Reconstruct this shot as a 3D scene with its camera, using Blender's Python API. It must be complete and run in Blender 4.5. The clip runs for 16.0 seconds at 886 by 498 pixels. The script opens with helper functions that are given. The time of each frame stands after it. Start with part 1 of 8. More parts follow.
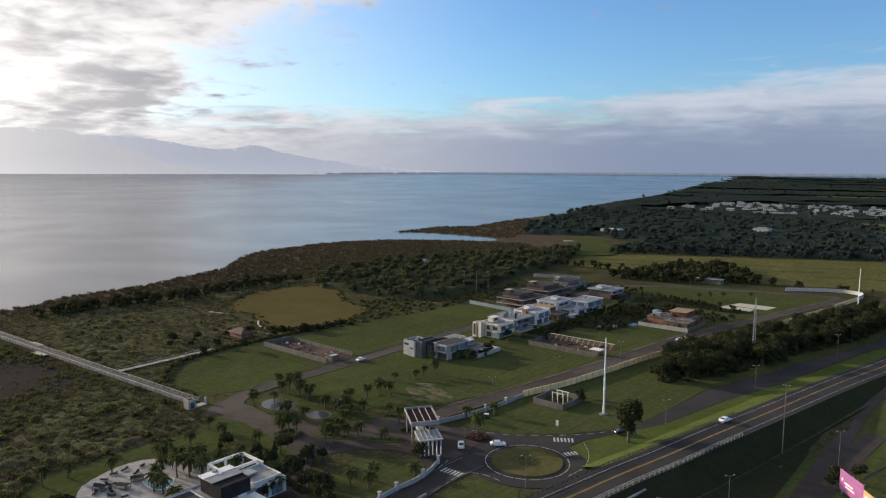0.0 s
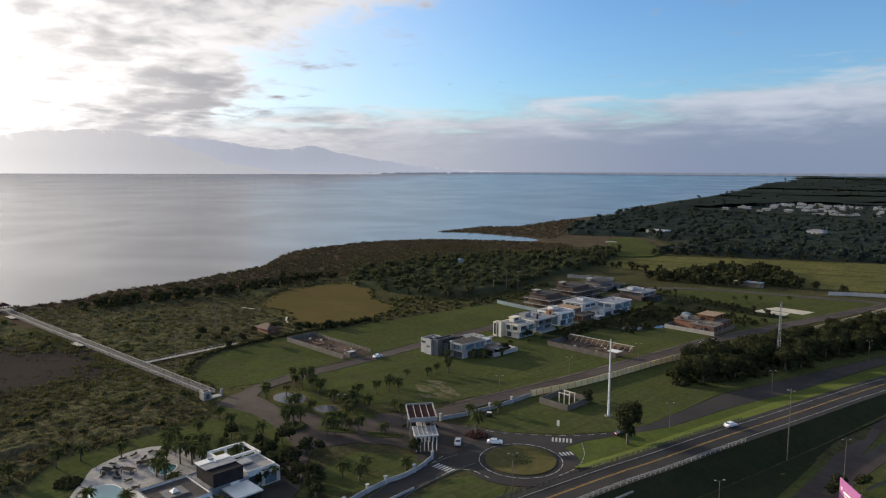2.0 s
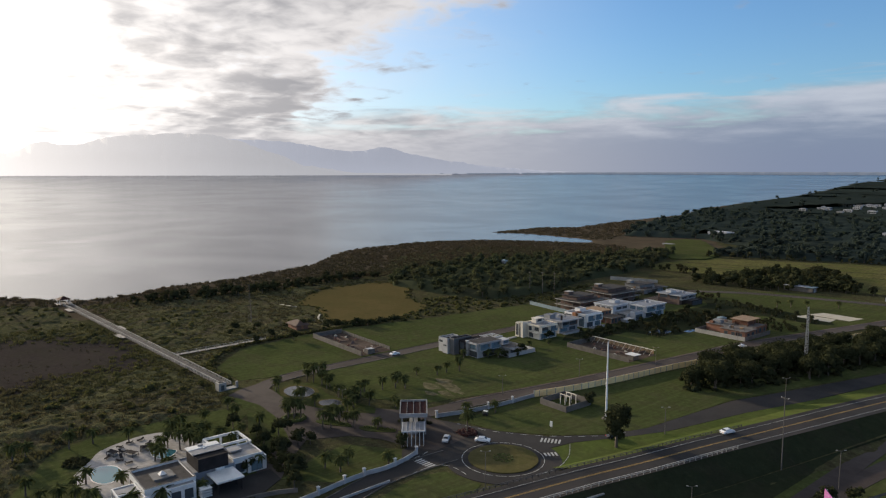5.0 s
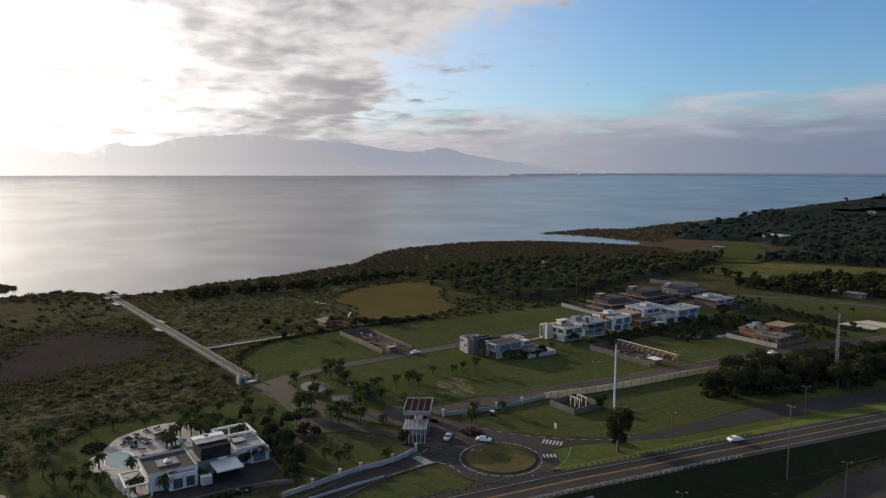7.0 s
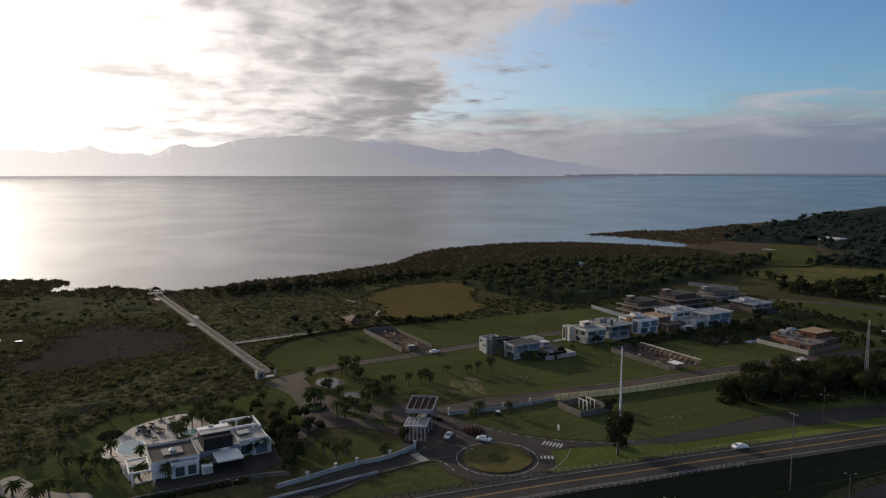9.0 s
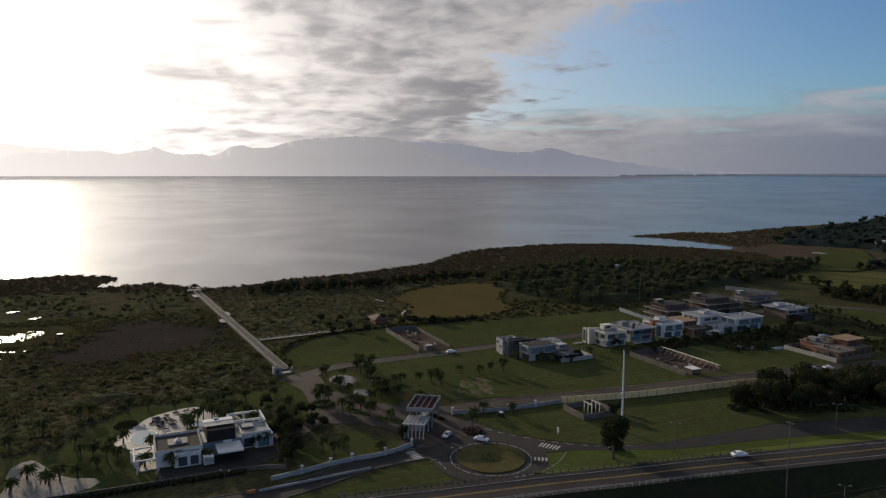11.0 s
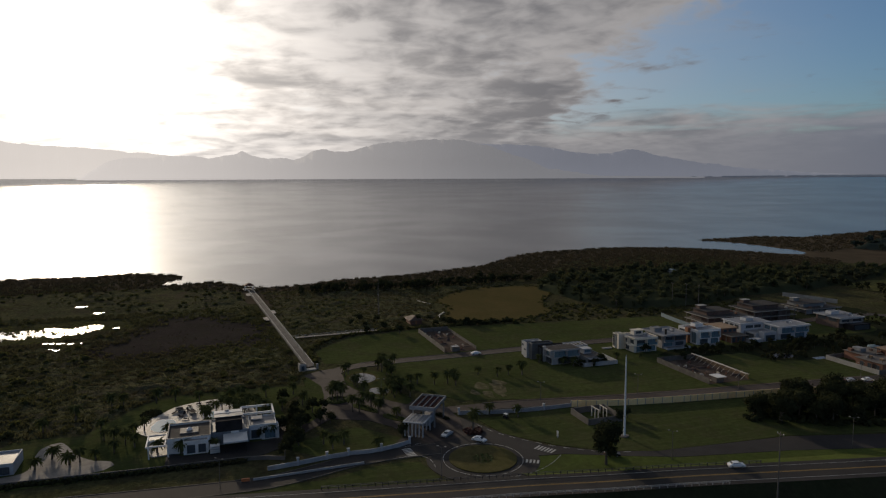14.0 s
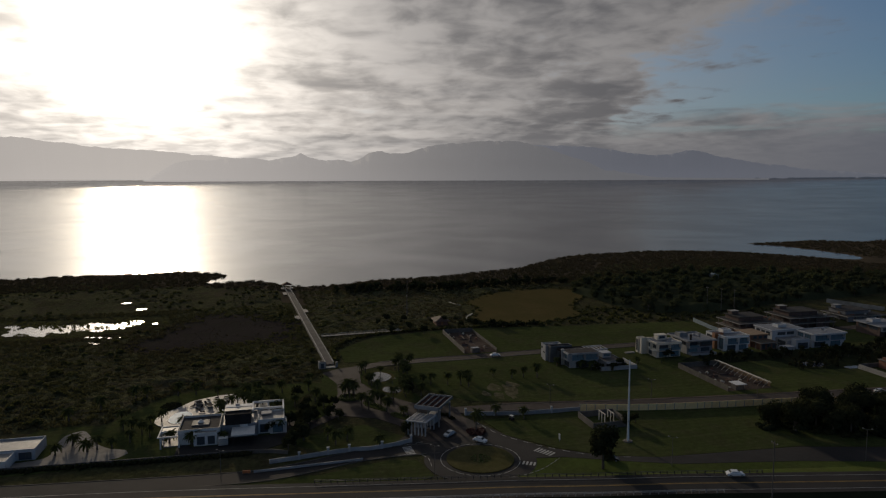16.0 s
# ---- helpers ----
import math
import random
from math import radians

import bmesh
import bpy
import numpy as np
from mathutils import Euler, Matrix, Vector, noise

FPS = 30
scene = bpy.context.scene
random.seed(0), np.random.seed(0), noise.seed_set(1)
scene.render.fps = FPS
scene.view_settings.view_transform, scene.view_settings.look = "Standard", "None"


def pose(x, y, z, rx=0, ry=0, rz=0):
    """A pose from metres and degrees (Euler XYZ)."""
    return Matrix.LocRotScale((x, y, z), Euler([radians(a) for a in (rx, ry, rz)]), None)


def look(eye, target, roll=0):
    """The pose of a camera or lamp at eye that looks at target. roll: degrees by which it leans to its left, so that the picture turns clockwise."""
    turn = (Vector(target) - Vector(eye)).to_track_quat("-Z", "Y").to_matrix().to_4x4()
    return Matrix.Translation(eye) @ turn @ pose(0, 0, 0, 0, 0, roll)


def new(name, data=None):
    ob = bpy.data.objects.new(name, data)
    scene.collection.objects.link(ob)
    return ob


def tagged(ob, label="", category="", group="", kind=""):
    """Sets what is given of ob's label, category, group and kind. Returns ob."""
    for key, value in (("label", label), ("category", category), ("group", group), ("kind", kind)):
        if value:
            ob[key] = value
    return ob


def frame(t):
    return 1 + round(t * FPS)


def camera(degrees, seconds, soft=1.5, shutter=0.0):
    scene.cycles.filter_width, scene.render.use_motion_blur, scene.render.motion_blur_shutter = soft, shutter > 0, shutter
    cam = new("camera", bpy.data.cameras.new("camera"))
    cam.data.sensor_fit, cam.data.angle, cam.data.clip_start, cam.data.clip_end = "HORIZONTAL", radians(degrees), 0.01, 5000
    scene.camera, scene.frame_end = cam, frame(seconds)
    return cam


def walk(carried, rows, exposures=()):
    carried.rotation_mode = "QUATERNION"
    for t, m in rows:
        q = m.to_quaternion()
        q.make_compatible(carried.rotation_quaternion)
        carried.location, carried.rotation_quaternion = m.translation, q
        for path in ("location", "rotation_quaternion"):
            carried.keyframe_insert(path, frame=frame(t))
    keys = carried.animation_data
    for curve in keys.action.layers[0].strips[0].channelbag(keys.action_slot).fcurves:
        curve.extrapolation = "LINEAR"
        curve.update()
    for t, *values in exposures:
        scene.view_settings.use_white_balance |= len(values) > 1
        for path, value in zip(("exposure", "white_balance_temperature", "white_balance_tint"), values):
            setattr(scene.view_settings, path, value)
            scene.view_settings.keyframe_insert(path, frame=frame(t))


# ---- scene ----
cam = camera(64.8, 16.0, 1.2)
PATH = [
    (0, (0.304, 0.961, 75.485), (-0.987, 2.471, 75.262), 0.3),
    (0.5, (3.586, 3.033, 75.497), (2.264, 4.518, 75.273), 0.3),
    (1, (6.897, 5.136, 75.53), (5.547, 6.594, 75.305), 0.3),
    (1.5, (10.218, 7.262, 75.584), (8.84, 8.694, 75.36), 0.2),
    (2, (13.564, 9.5, 75.654), (12.157, 10.903, 75.43), 0.3),
    (2.5, (16.895, 11.82, 75.724), (15.458, 13.193, 75.5), 0.4),
    (3, (20.172, 14.202, 75.794), (18.709, 15.548, 75.57), 0.3),
    (3.5, (23.387, 16.704, 75.855), (21.904, 18.027, 75.632), 0.2),
    (4, (26.421, 19.297, 75.913), (24.918, 20.597, 75.69), 0.1),
    (6.5, (40.736, 32.82, 76.259), (39.111, 33.964, 76.037), 0.1),
    (7, (43.357, 35.796, 76.295), (41.708, 36.905, 76.073), 0.1),
    (7.5, (45.824, 38.883, 76.329), (44.152, 39.957, 76.107), 0.1),
    (8, (48.18, 41.925, 76.34), (46.486, 42.964, 76.118), 0.1),
    (8.5, (50.532, 44.973, 76.341), (48.818, 45.98, 76.119), 0.1),
    (9, (52.887, 48.046, 76.348), (51.153, 49.018, 76.127), 0.1),
    (11.5, (64.686, 64.127, 77.19), (62.864, 64.924, 76.969), 0.0),
    (12, (66.889, 67.4, 77.27), (65.052, 68.159, 77.05), -0.1),
    (12.5, (68.963, 70.763, 77.341), (67.111, 71.484, 77.124), -0.1),
    (13, (70.946, 74.154, 77.412), (69.081, 74.842, 77.196), -0.2),
    (13.5, (72.873, 77.599, 77.485), (70.996, 78.255, 77.27), -0.1),
    (14, (74.707, 81.119, 77.557), (72.817, 81.738, 77.343), -0.2),
    (14.5, (76.441, 84.727, 77.627), (74.538, 85.305, 77.414), -0.2),
    (15, (78.142, 88.347, 77.673), (76.227, 88.885, 77.462), -0.2),
    (15.5, (79.766, 91.977, 77.726), (77.841, 92.478, 77.517), -0.2),
    (16, (81.322, 95.588, 77.785), (79.387, 96.051, 77.576), -0.2),
]
EXPOSURES = [(0, 0.17, 6600, 12.5), (4, 0.05, 6650, 12.5), (7, -0.2, 6650, 13.5), (9, -0.5, 6700, 15.0), (12.5, -0.9, 6650, 13.5), (14, -1.25, 6650, 13.5), (15, -1.55, 6650, 13.0), (16, -1.8, 6650, 13.0)]
walk(cam, [(t, look(eye, target, roll)) for t, eye, target, roll in PATH], EXPOSURES)

# ---- world and sun ----
SUN_AZ, SUN_EL = radians(190), radians(12.5)
SUN_DIR = Vector((math.cos(SUN_EL) * math.cos(SUN_AZ), math.cos(SUN_EL) * math.sin(SUN_AZ), math.sin(SUN_EL)))
sun_data = bpy.data.lights.new("sun", "SUN")
sun_data.energy, sun_data.angle, sun_data.color = 5.2, radians(1.0), (1.0, 0.85, 0.62)
sun = new("sun", sun_data)
sun.matrix_world = look((0, 0, 300), Vector((0, 0, 300)) - SUN_DIR)


class Nodes:
    """Short forms for building a node tree."""

    def __init__(self, tree):
        self.tree = tree
        tree.nodes.clear()

    def add(self, kind, **settings):
        node = self.tree.nodes.new(kind)
        for key, value in settings.items():
            if key in node.inputs:
                self.put(node.inputs[key], value)
        return node

    def put(self, socket, value):
        if isinstance(value, bpy.types.NodeSocket):
            self.tree.links.new(value, socket)
        else:
            socket.default_value = value

    def math(self, op, a, b=0.0, c=0.0):
        node = self.tree.nodes.new("ShaderNodeMath")
        node.operation = op
        for socket, value in zip(node.inputs, (a, b, c)):
            self.put(socket, value)
        return node.outputs[0]

    def vec(self, op, a, b=(0, 0, 0)):
        node = self.tree.nodes.new("ShaderNodeVectorMath")
        node.operation = op
        self.put(node.inputs[0], a)
        self.put(node.inputs[1], b)
        return node.outputs["Value"] if op == "DOT_PRODUCT" else node.outputs[0]

    def noise(self, vector, scale, detail=4.0, rough=0.55, distort=0.0):
        node = self.tree.nodes.new("ShaderNodeTexNoise")
        self.put(node.inputs["Vector"], vector)
        for key, value in (("Scale", scale), ("Detail", detail), ("Roughness", rough), ("Distortion", distort)):
            node.inputs[key].default_value = value
        return node.outputs[0]

    def ramp(self, value, lo, hi, a=0.0, b=1.0):
        node = self.tree.nodes.new("ShaderNodeMapRange")
        node.interpolation_type = "SMOOTHSTEP"
        for key, v in ((0, value), (1, lo), (2, hi), (3, a), (4, b)):
            self.put(node.inputs[key], v)
        return node.outputs[0]

    def mix(self, fac, a, b, blend="MIX"):
        node = self.tree.nodes.new("ShaderNodeMix")
        node.data_type, node.blend_type = "RGBA", blend
        self.put(node.inputs[0], fac)
        for socket, value in ((node.inputs[6], a), (node.inputs[7], b)):
            self.put(socket, (*value, 1) if isinstance(value, tuple) else value)
        return node.outputs[2]


world = bpy.data.worlds.new("world")
scene.world = world
world.use_nodes = True
n = Nodes(world.node_tree)
ray = n.add("ShaderNodeTexCoord").outputs["Generated"]
xyz = n.add("ShaderNodeSeparateXYZ", Vector=ray)
X, Y, Z = xyz.outputs
sky = n.tree.nodes.new("ShaderNodeTexSky")
sky.sky_type, sky.sun_disc = "NISHITA", False
sky.sun_elevation, sky.sun_rotation = SUN_EL, radians(260)
sky.air_density, sky.dust_density, sky.ozone_density = 1.0, 0.6, 2.0
blue = n.mix(1.0, sky.outputs[0], (0.095, 0.137, 0.184), "MULTIPLY")
# angle round the sky from the middle of the lake, in degrees, and height over the horizon
c150, s150 = math.cos(radians(150)), math.sin(radians(150))
ahead = n.math("ADD", n.math("MULTIPLY", X, c150), n.math("MULTIPLY", Y, s150))
aside = n.math("SUBTRACT", n.math("MULTIPLY", Y, c150), n.math("MULTIPLY", X, s150))
turn = n.math("MULTIPLY", n.math("ARCTAN2", aside, ahead), 180 / math.pi)
high = n.math("MULTIPLY", n.math("ARCSINE", Z), 180 / math.pi)
# cloud cells, wider than high
cells = n.vec("MULTIPLY", ray, (1.0, 1.0, 2.7))
coarse = n.noise(cells, 3.4, 5, 0.55, 0.3)
# unseen grey overhead, added to mute the blue light from above
blue = n.mix(n.ramp(high, 22.0, 60.0, 0.0, 0.85), blue, (0.125, 0.13, 0.14))
# the same sheet seen as a level layer: its puffs crowd together towards the horizon
flatten = n.math("DIVIDE", 1.0, n.math("ADD", n.math("MAXIMUM", Z, 0.0), 0.15))
layer = n.add("ShaderNodeCombineXYZ", X=n.math("MULTIPLY", X, flatten), Y=n.math("MULTIPLY", Y, flatten)).outputs[0]
rolls = n.noise(layer, 1.7, 5, 0.5, 0.3)
puffs = n.noise(layer, 5.2, 6, 0.52, 0.35)
fine = n.math("ADD", n.math("MULTIPLY", rolls, 0.45), n.math("MULTIPLY", puffs, 0.55))
streak = n.noise(n.vec("MULTIPLY", ray, (1.0, 1.0, 7.0)), 7.0, 7, 0.55, 0.4)
# the broad sheet over the sun's side of the lake
edge = n.math("ADD", n.math("MULTIPLY_ADD", high, -2.1, 12.5), n.math("MULTIPLY_ADD", coarse, -36.0, 18.0))
sheet = n.ramp(n.math("SUBTRACT", turn, edge), -7.0, 9.0)
sheet = n.ramp(n.math("ADD", sheet, n.math("MULTIPLY_ADD", fine, 3.0, -1.5)), 0.22, 0.78)
# it opens overhead and behind, where the sky is clear
sheet = n.math("MULTIPLY", sheet, n.math("MULTIPLY", n.ramp(high, 38.0, 20.0), n.ramp(n.math("ABSOLUTE", turn), 110.0, 70.0)))
# the low bank over the far shore
top = n.math("ADD", n.math("MULTIPLY_ADD", n.ramp(turn, -18.0, -55.0), 2.9, 4.6), n.math("MULTIPLY_ADD", streak, 7.0, -3.5))
bank = n.ramp(n.math("SUBTRACT", top, high), -1.0, 1.6)
cover = n.math("MAXIMUM", sheet, bank)
near_sun = n.math("MAXIMUM", n.vec("DOT_PRODUCT", ray, tuple(SUN_DIR)), 0.0)
wide = n.math("POWER", near_sun, 6.0)
halo = n.math("POWER", near_sun, 20.0)
glow = n.math("POWER", near_sun, 70.0)
core = n.math("POWER", near_sun, 320.0)
thick = n.ramp(n.math("ADD", n.math("MULTIPLY", fine, 0.58), n.math("MULTIPLY", coarse, 0.42)), 0.42, 0.6)
lit = n.mix(thick, (0.66, 0.665, 0.68), (0.28, 0.295, 0.33))
# thin white veil between the sheet and the clear sky
veil = n.math("MULTIPLY", n.ramp(turn, -28.0, 14.0), n.ramp(n.noise(layer, 1.1, 6, 0.6, 0.8), 0.3, 0.75, 0.6, 0.95))
blue = n.mix(veil, blue, (0.60, 0.68, 0.77))
bank_tone = n.mix(n.ramp(n.math("ADD", high, n.math("ADD", n.math("MULTIPLY_ADD", streak, 7.0, -3.5), n.math("MULTIPLY_ADD", n.noise(n.vec("MULTIPLY", ray, (1.0, 1.0, 5.0)), 12.0, 7, 0.6, 0.4), 4.0, -2.0))), 1.5, 7.0), n.mix(n.ramp(turn, -36.0, -8.0), (0.225, 0.29, 0.40), (0.40, 0.44, 0.52)), n.mix(n.ramp(turn, -36.0, -8.0), (0.50, 0.565, 0.66), (0.74, 0.765, 0.81)))
bank_side = n.ramp(turn, 2.0, -22.0)
lit = n.mix(n.math("MULTIPLY", bank, bank_side), lit, bank_tone)
colour = n.mix(cover, blue, lit)
haze = n.ramp(high, 4.2, 0.3)
colour = n.mix(n.math("MULTIPLY", haze, 0.85), colour, n.mix(n.ramp(turn, -40.0, 0.0), (0.21, 0.265, 0.385), (0.46, 0.48, 0.53)))
shade = n.math("MULTIPLY_ADD", n.math("MULTIPLY", thick, sheet), -0.6, 1.0)
colour = n.mix(n.math("MULTIPLY", wide, n.math("MULTIPLY_ADD", n.math("MULTIPLY", thick, sheet), -0.5, 1.0)), colour, (0.72, 0.68, 0.62), "ADD")
colour = n.mix(n.math("MULTIPLY", halo, shade), colour, (1.25, 1.18, 1.05), "ADD")
colour = n.mix(n.math("MULTIPLY", glow, shade), colour, (4.0, 3.75, 3.2), "ADD")
# the bright low sky under the sun, broken by streaks of cloud
under = n.math("MULTIPLY", n.math("POWER", near_sun, 14.0), n.ramp(high, 15.0, 3.0))
under = n.math("MULTIPLY", under, n.ramp(streak, 0.36, 0.62, 1.0, 0.35))
colour = n.mix(under, colour, (1.5, 1.38, 1.2), "ADD")
colour = n.mix(core, colour, (14.0, 13.0, 11.0), "ADD")
back = n.add("ShaderNodeBackground", Color=colour, Strength=1.0)
n.tree.links.new(back.outputs[0], n.add("ShaderNodeOutputWorld").inputs[0])


# ---- materials ----
def surface(name, one, two, scale=1.0, rough=0.85, bump=0.1, second=None, stain=0.0, metal=0.0, fine=8.0, island=0.0, random_tone=0.0,
            streaks=(1, 1, 1), specular=0.3, leafy=0.0, relief=0.05):
    """A worn surface: two tones mixed by noise at one scale, grain at a finer one, and stains at a wider one."""
    m = bpy.data.materials.new(name)
    m.use_nodes = True
    k = Nodes(m.node_tree)
    place = k.add("ShaderNodeTexCoord").outputs["Object"]
    place = k.vec("MULTIPLY", place, streaks)
    a = k.noise(place, scale, 6, 0.6)
    b = k.noise(place, scale * fine, 4, 0.6)
    col = k.mix(k.ramp(a, 0.32, 0.68), one, two)
    col = k.mix(k.ramp(b, 0.3, 0.7, 0.0, 0.35), col, tuple(v * 0.55 for v in one))
    if second:
        col = k.mix(k.ramp(k.noise(place, scale * 0.17, 5, 0.6), 0.45, 0.62), col, second)
    if stain:
        col = k.mix(k.ramp(k.noise(place, scale * 0.31, 6, 0.65), 0.5, 0.75, 0.0, stain), col, tuple(v * 0.4 for v in one))
    if island:
        col = k.mix(island, col, k.mix(k.add("ShaderNodeNewGeometry").outputs["Random Per Island"], tuple(v * 0.35 for v in one), tuple(min(1, v * 2.0) for v in two)))
    if random_tone:
        col = k.mix(random_tone, col, k.mix(k.add("ShaderNodeObjectInfo").outputs["Random"], tuple(v * 0.5 for v in one), tuple(min(1, v * 1.5) for v in two)))
    shader = k.add("ShaderNodeBsdfPrincipled", Roughness=rough, Metallic=metal)
    k.put(shader.inputs["Base Color"], col)
    k.put(shader.inputs["Specular IOR Level"], specular)
    if bump:
        bumps = k.add("ShaderNodeBump", Strength=bump, Distance=relief, Height=b)
        k.put(shader.inputs["Normal"], bumps.outputs[0])
    done = shader
    if leafy:
        glowing = k.add("ShaderNodeBsdfTranslucent")
        k.put(glowing.inputs[0], k.mix(1.0, col, (1.3, 1.3, 0.85), "MULTIPLY"))
        done = k.add("ShaderNodeMixShader")
        done.inputs[0].default_value = leafy
        k.tree.links.new(shader.outputs[0], done.inputs[1])
        k.tree.links.new(glowing.outputs[0], done.inputs[2])
    k.tree.links.new(done.outputs[0], k.add("ShaderNodeOutputMaterial").inputs[0])
    return m


def water_surface(name, deep, rough, scale, strength, stretch):
    m = bpy.data.materials.new(name)
    m.use_nodes = True
    k = Nodes(m.node_tree)
    place = k.vec("MULTIPLY", k.add("ShaderNodeTexCoord").outputs["Object"], stretch)
    waves = k.noise(place, scale, 5, 0.6)
    calm = k.noise(place, scale * 0.02, 4, 0.6, 1.0)
    shader = k.add("ShaderNodeBsdfPrincipled", IOR=1.5)
    k.put(shader.inputs["Base Color"], (*deep, 1))
    k.put(shader.inputs["Roughness"], k.ramp(calm, 0.35, 0.65, rough * 0.9, rough * 1.1))
    bumps = k.add("ShaderNodeBump", Strength=strength, Distance=0.3, Height=waves)
    k.put(shader.inputs["Normal"], bumps.outputs[0])
    k.tree.links.new(shader.outputs[0], k.add("ShaderNodeOutputMaterial").inputs[0])
    return m


def grass_surface(name, one, two, dry, bareness=0.5, lines=0.0, relief=0.55, mottle=1.0):
    """Ground cover: broad tones, dry or worn patches, mottled tussocks and mowing lines, with a rough relief."""
    m = bpy.data.materials.new(name)
    m.use_nodes = True
    k = Nodes(m.node_tree)
    place = k.add("ShaderNodeTexCoord").outputs["Object"]
    broad = k.noise(place, 0.022, 5, 0.6, 0.6)
    patchy = k.noise(place, 0.085, 7, 0.68, 0.5)
    tussock = k.noise(place, 0.55, 5, 0.65)
    blades = k.noise(place, 2.6, 3, 0.6)
    col = k.mix(k.ramp(broad, 0.35, 0.65), one, two)
    col = k.mix(k.ramp(patchy, 0.46, 0.6, 0.0, bareness), col, dry)
    col = k.mix(k.ramp(tussock, 0.5, 0.7, 0.0, 0.6 * mottle), col, tuple(v * 0.42 for v in one))
    col = k.mix(k.ramp(tussock, 0.47, 0.32, 0.0, 0.6 * mottle), col, tuple(v * 1.5 for v in two))
    col = k.mix(k.ramp(k.noise(place, 0.19, 5, 0.7, 0.9), 0.52, 0.63, 0.0, bareness * 0.7 * mottle), col, tuple(v * 0.55 for v in dry))
    col = k.mix(k.ramp(blades, 0.45, 0.7, 0.0, 0.45 * mottle), col, tuple(v * 0.55 for v in one))
    if lines:
        rows = k.noise(k.vec("MULTIPLY", place, (0.9, 0.03, 1.0)), 1.0, 3, 0.5)
        col = k.mix(k.ramp(rows, 0.42, 0.62, 0.0, lines), col, tuple(v * 0.72 for v in one))
    shader = k.add("ShaderNodeBsdfPrincipled", Roughness=0.95)
    k.put(shader.inputs["Base Color"], col)
    k.put(shader.inputs["Specular IOR Level"], 0.0)
    height = k.math("ADD", tussock, k.math("MULTIPLY", blades, 0.35))
    bumps = k.add("ShaderNodeBump", Strength=1.0, Distance=relief, Height=height)
    k.put(shader.inputs["Normal"], bumps.outputs[0])
    k.tree.links.new(shader.outputs[0], k.add("ShaderNodeOutputMaterial").inputs[0])
    return m


def glass_surface(name, tint, rough=0.06):
    m = bpy.data.materials.new(name)
    m.use_nodes = True
    k = Nodes(m.node_tree)
    shader = k.add("ShaderNodeBsdfPrincipled", Roughness=rough, IOR=1.5)
    k.put(shader.inputs["Base Color"], (*tint, 1))
    k.put(shader.inputs["Specular IOR Level"], 0.8)
    k.tree.links.new(shader.outputs[0], k.add("ShaderNodeOutputMaterial").inputs[0])
    return m


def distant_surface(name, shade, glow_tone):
    """Land so far away that the air in front of it is most of what is seen, painted as a glow of its own."""
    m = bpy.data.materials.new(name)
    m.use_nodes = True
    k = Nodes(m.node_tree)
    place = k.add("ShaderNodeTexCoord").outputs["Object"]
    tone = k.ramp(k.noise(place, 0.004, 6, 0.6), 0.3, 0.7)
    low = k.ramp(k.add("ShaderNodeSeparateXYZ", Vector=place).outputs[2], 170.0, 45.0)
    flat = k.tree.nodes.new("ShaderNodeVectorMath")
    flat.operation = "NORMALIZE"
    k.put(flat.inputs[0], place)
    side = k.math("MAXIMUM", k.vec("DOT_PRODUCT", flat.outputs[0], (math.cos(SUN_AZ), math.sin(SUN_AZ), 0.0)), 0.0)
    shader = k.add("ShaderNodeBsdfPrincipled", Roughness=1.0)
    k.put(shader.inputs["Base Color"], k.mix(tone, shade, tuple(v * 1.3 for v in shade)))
    # haze as emission, a little stronger low down
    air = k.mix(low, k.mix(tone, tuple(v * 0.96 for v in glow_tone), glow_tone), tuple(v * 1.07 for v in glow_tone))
    # sun's glow in the haze, added to the emission on that side
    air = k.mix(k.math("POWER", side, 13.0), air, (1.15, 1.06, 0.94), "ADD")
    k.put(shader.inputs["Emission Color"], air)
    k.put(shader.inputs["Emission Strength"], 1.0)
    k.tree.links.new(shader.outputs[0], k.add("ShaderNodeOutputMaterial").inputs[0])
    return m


LAKE = water_surface("lake_water", (0.034, 0.039, 0.052), 0.24, 0.25, 0.0, (1, 1, 1))
POOL = water_surface("pool_water", (0.05, 0.16, 0.2), 0.06, 1.5, 0.05, (1, 1, 1))
MARSH = grass_surface("marsh_ground", (0.05, 0.053, 0.026), (0.08, 0.077, 0.038), (0.056, 0.048, 0.032), 0.7)
REEDS = surface("reed_bed_ground", (0.072, 0.058, 0.042), (0.1, 0.08, 0.056), 0.06, 0.95, 0.4, stain=0.5, fine=12, specular=0.0)
MUD = grass_surface("dark_bog", (0.045, 0.038, 0.034), (0.055, 0.046, 0.04), (0.05, 0.046, 0.034), 0.6, 0.0, 0.3, 0.5)
LAWN = grass_surface("mown_grass", (0.053, 0.066, 0.025), (0.075, 0.088, 0.032), (0.072, 0.069, 0.036), 0.6, 0.35, 0.14, 0.7)
# lighter and greener than the mown grass
BRIGHT = grass_surface("bright_verge_grass", (0.062, 0.082, 0.024), (0.082, 0.105, 0.031), (0.068, 0.073, 0.03), 0.5, 0.0, 0.2, 0.5)
MEADOW = grass_surface("rough_meadow", (0.092, 0.1, 0.034), (0.135, 0.128, 0.05), (0.1, 0.088, 0.045), 1.0, 0.4, 0.3, 1.0)
BROWN = grass_surface("brown_field", (0.09, 0.073, 0.031), (0.106, 0.083, 0.036), (0.084, 0.074, 0.031), 0.5, 0.0, 0.12, 0.3)
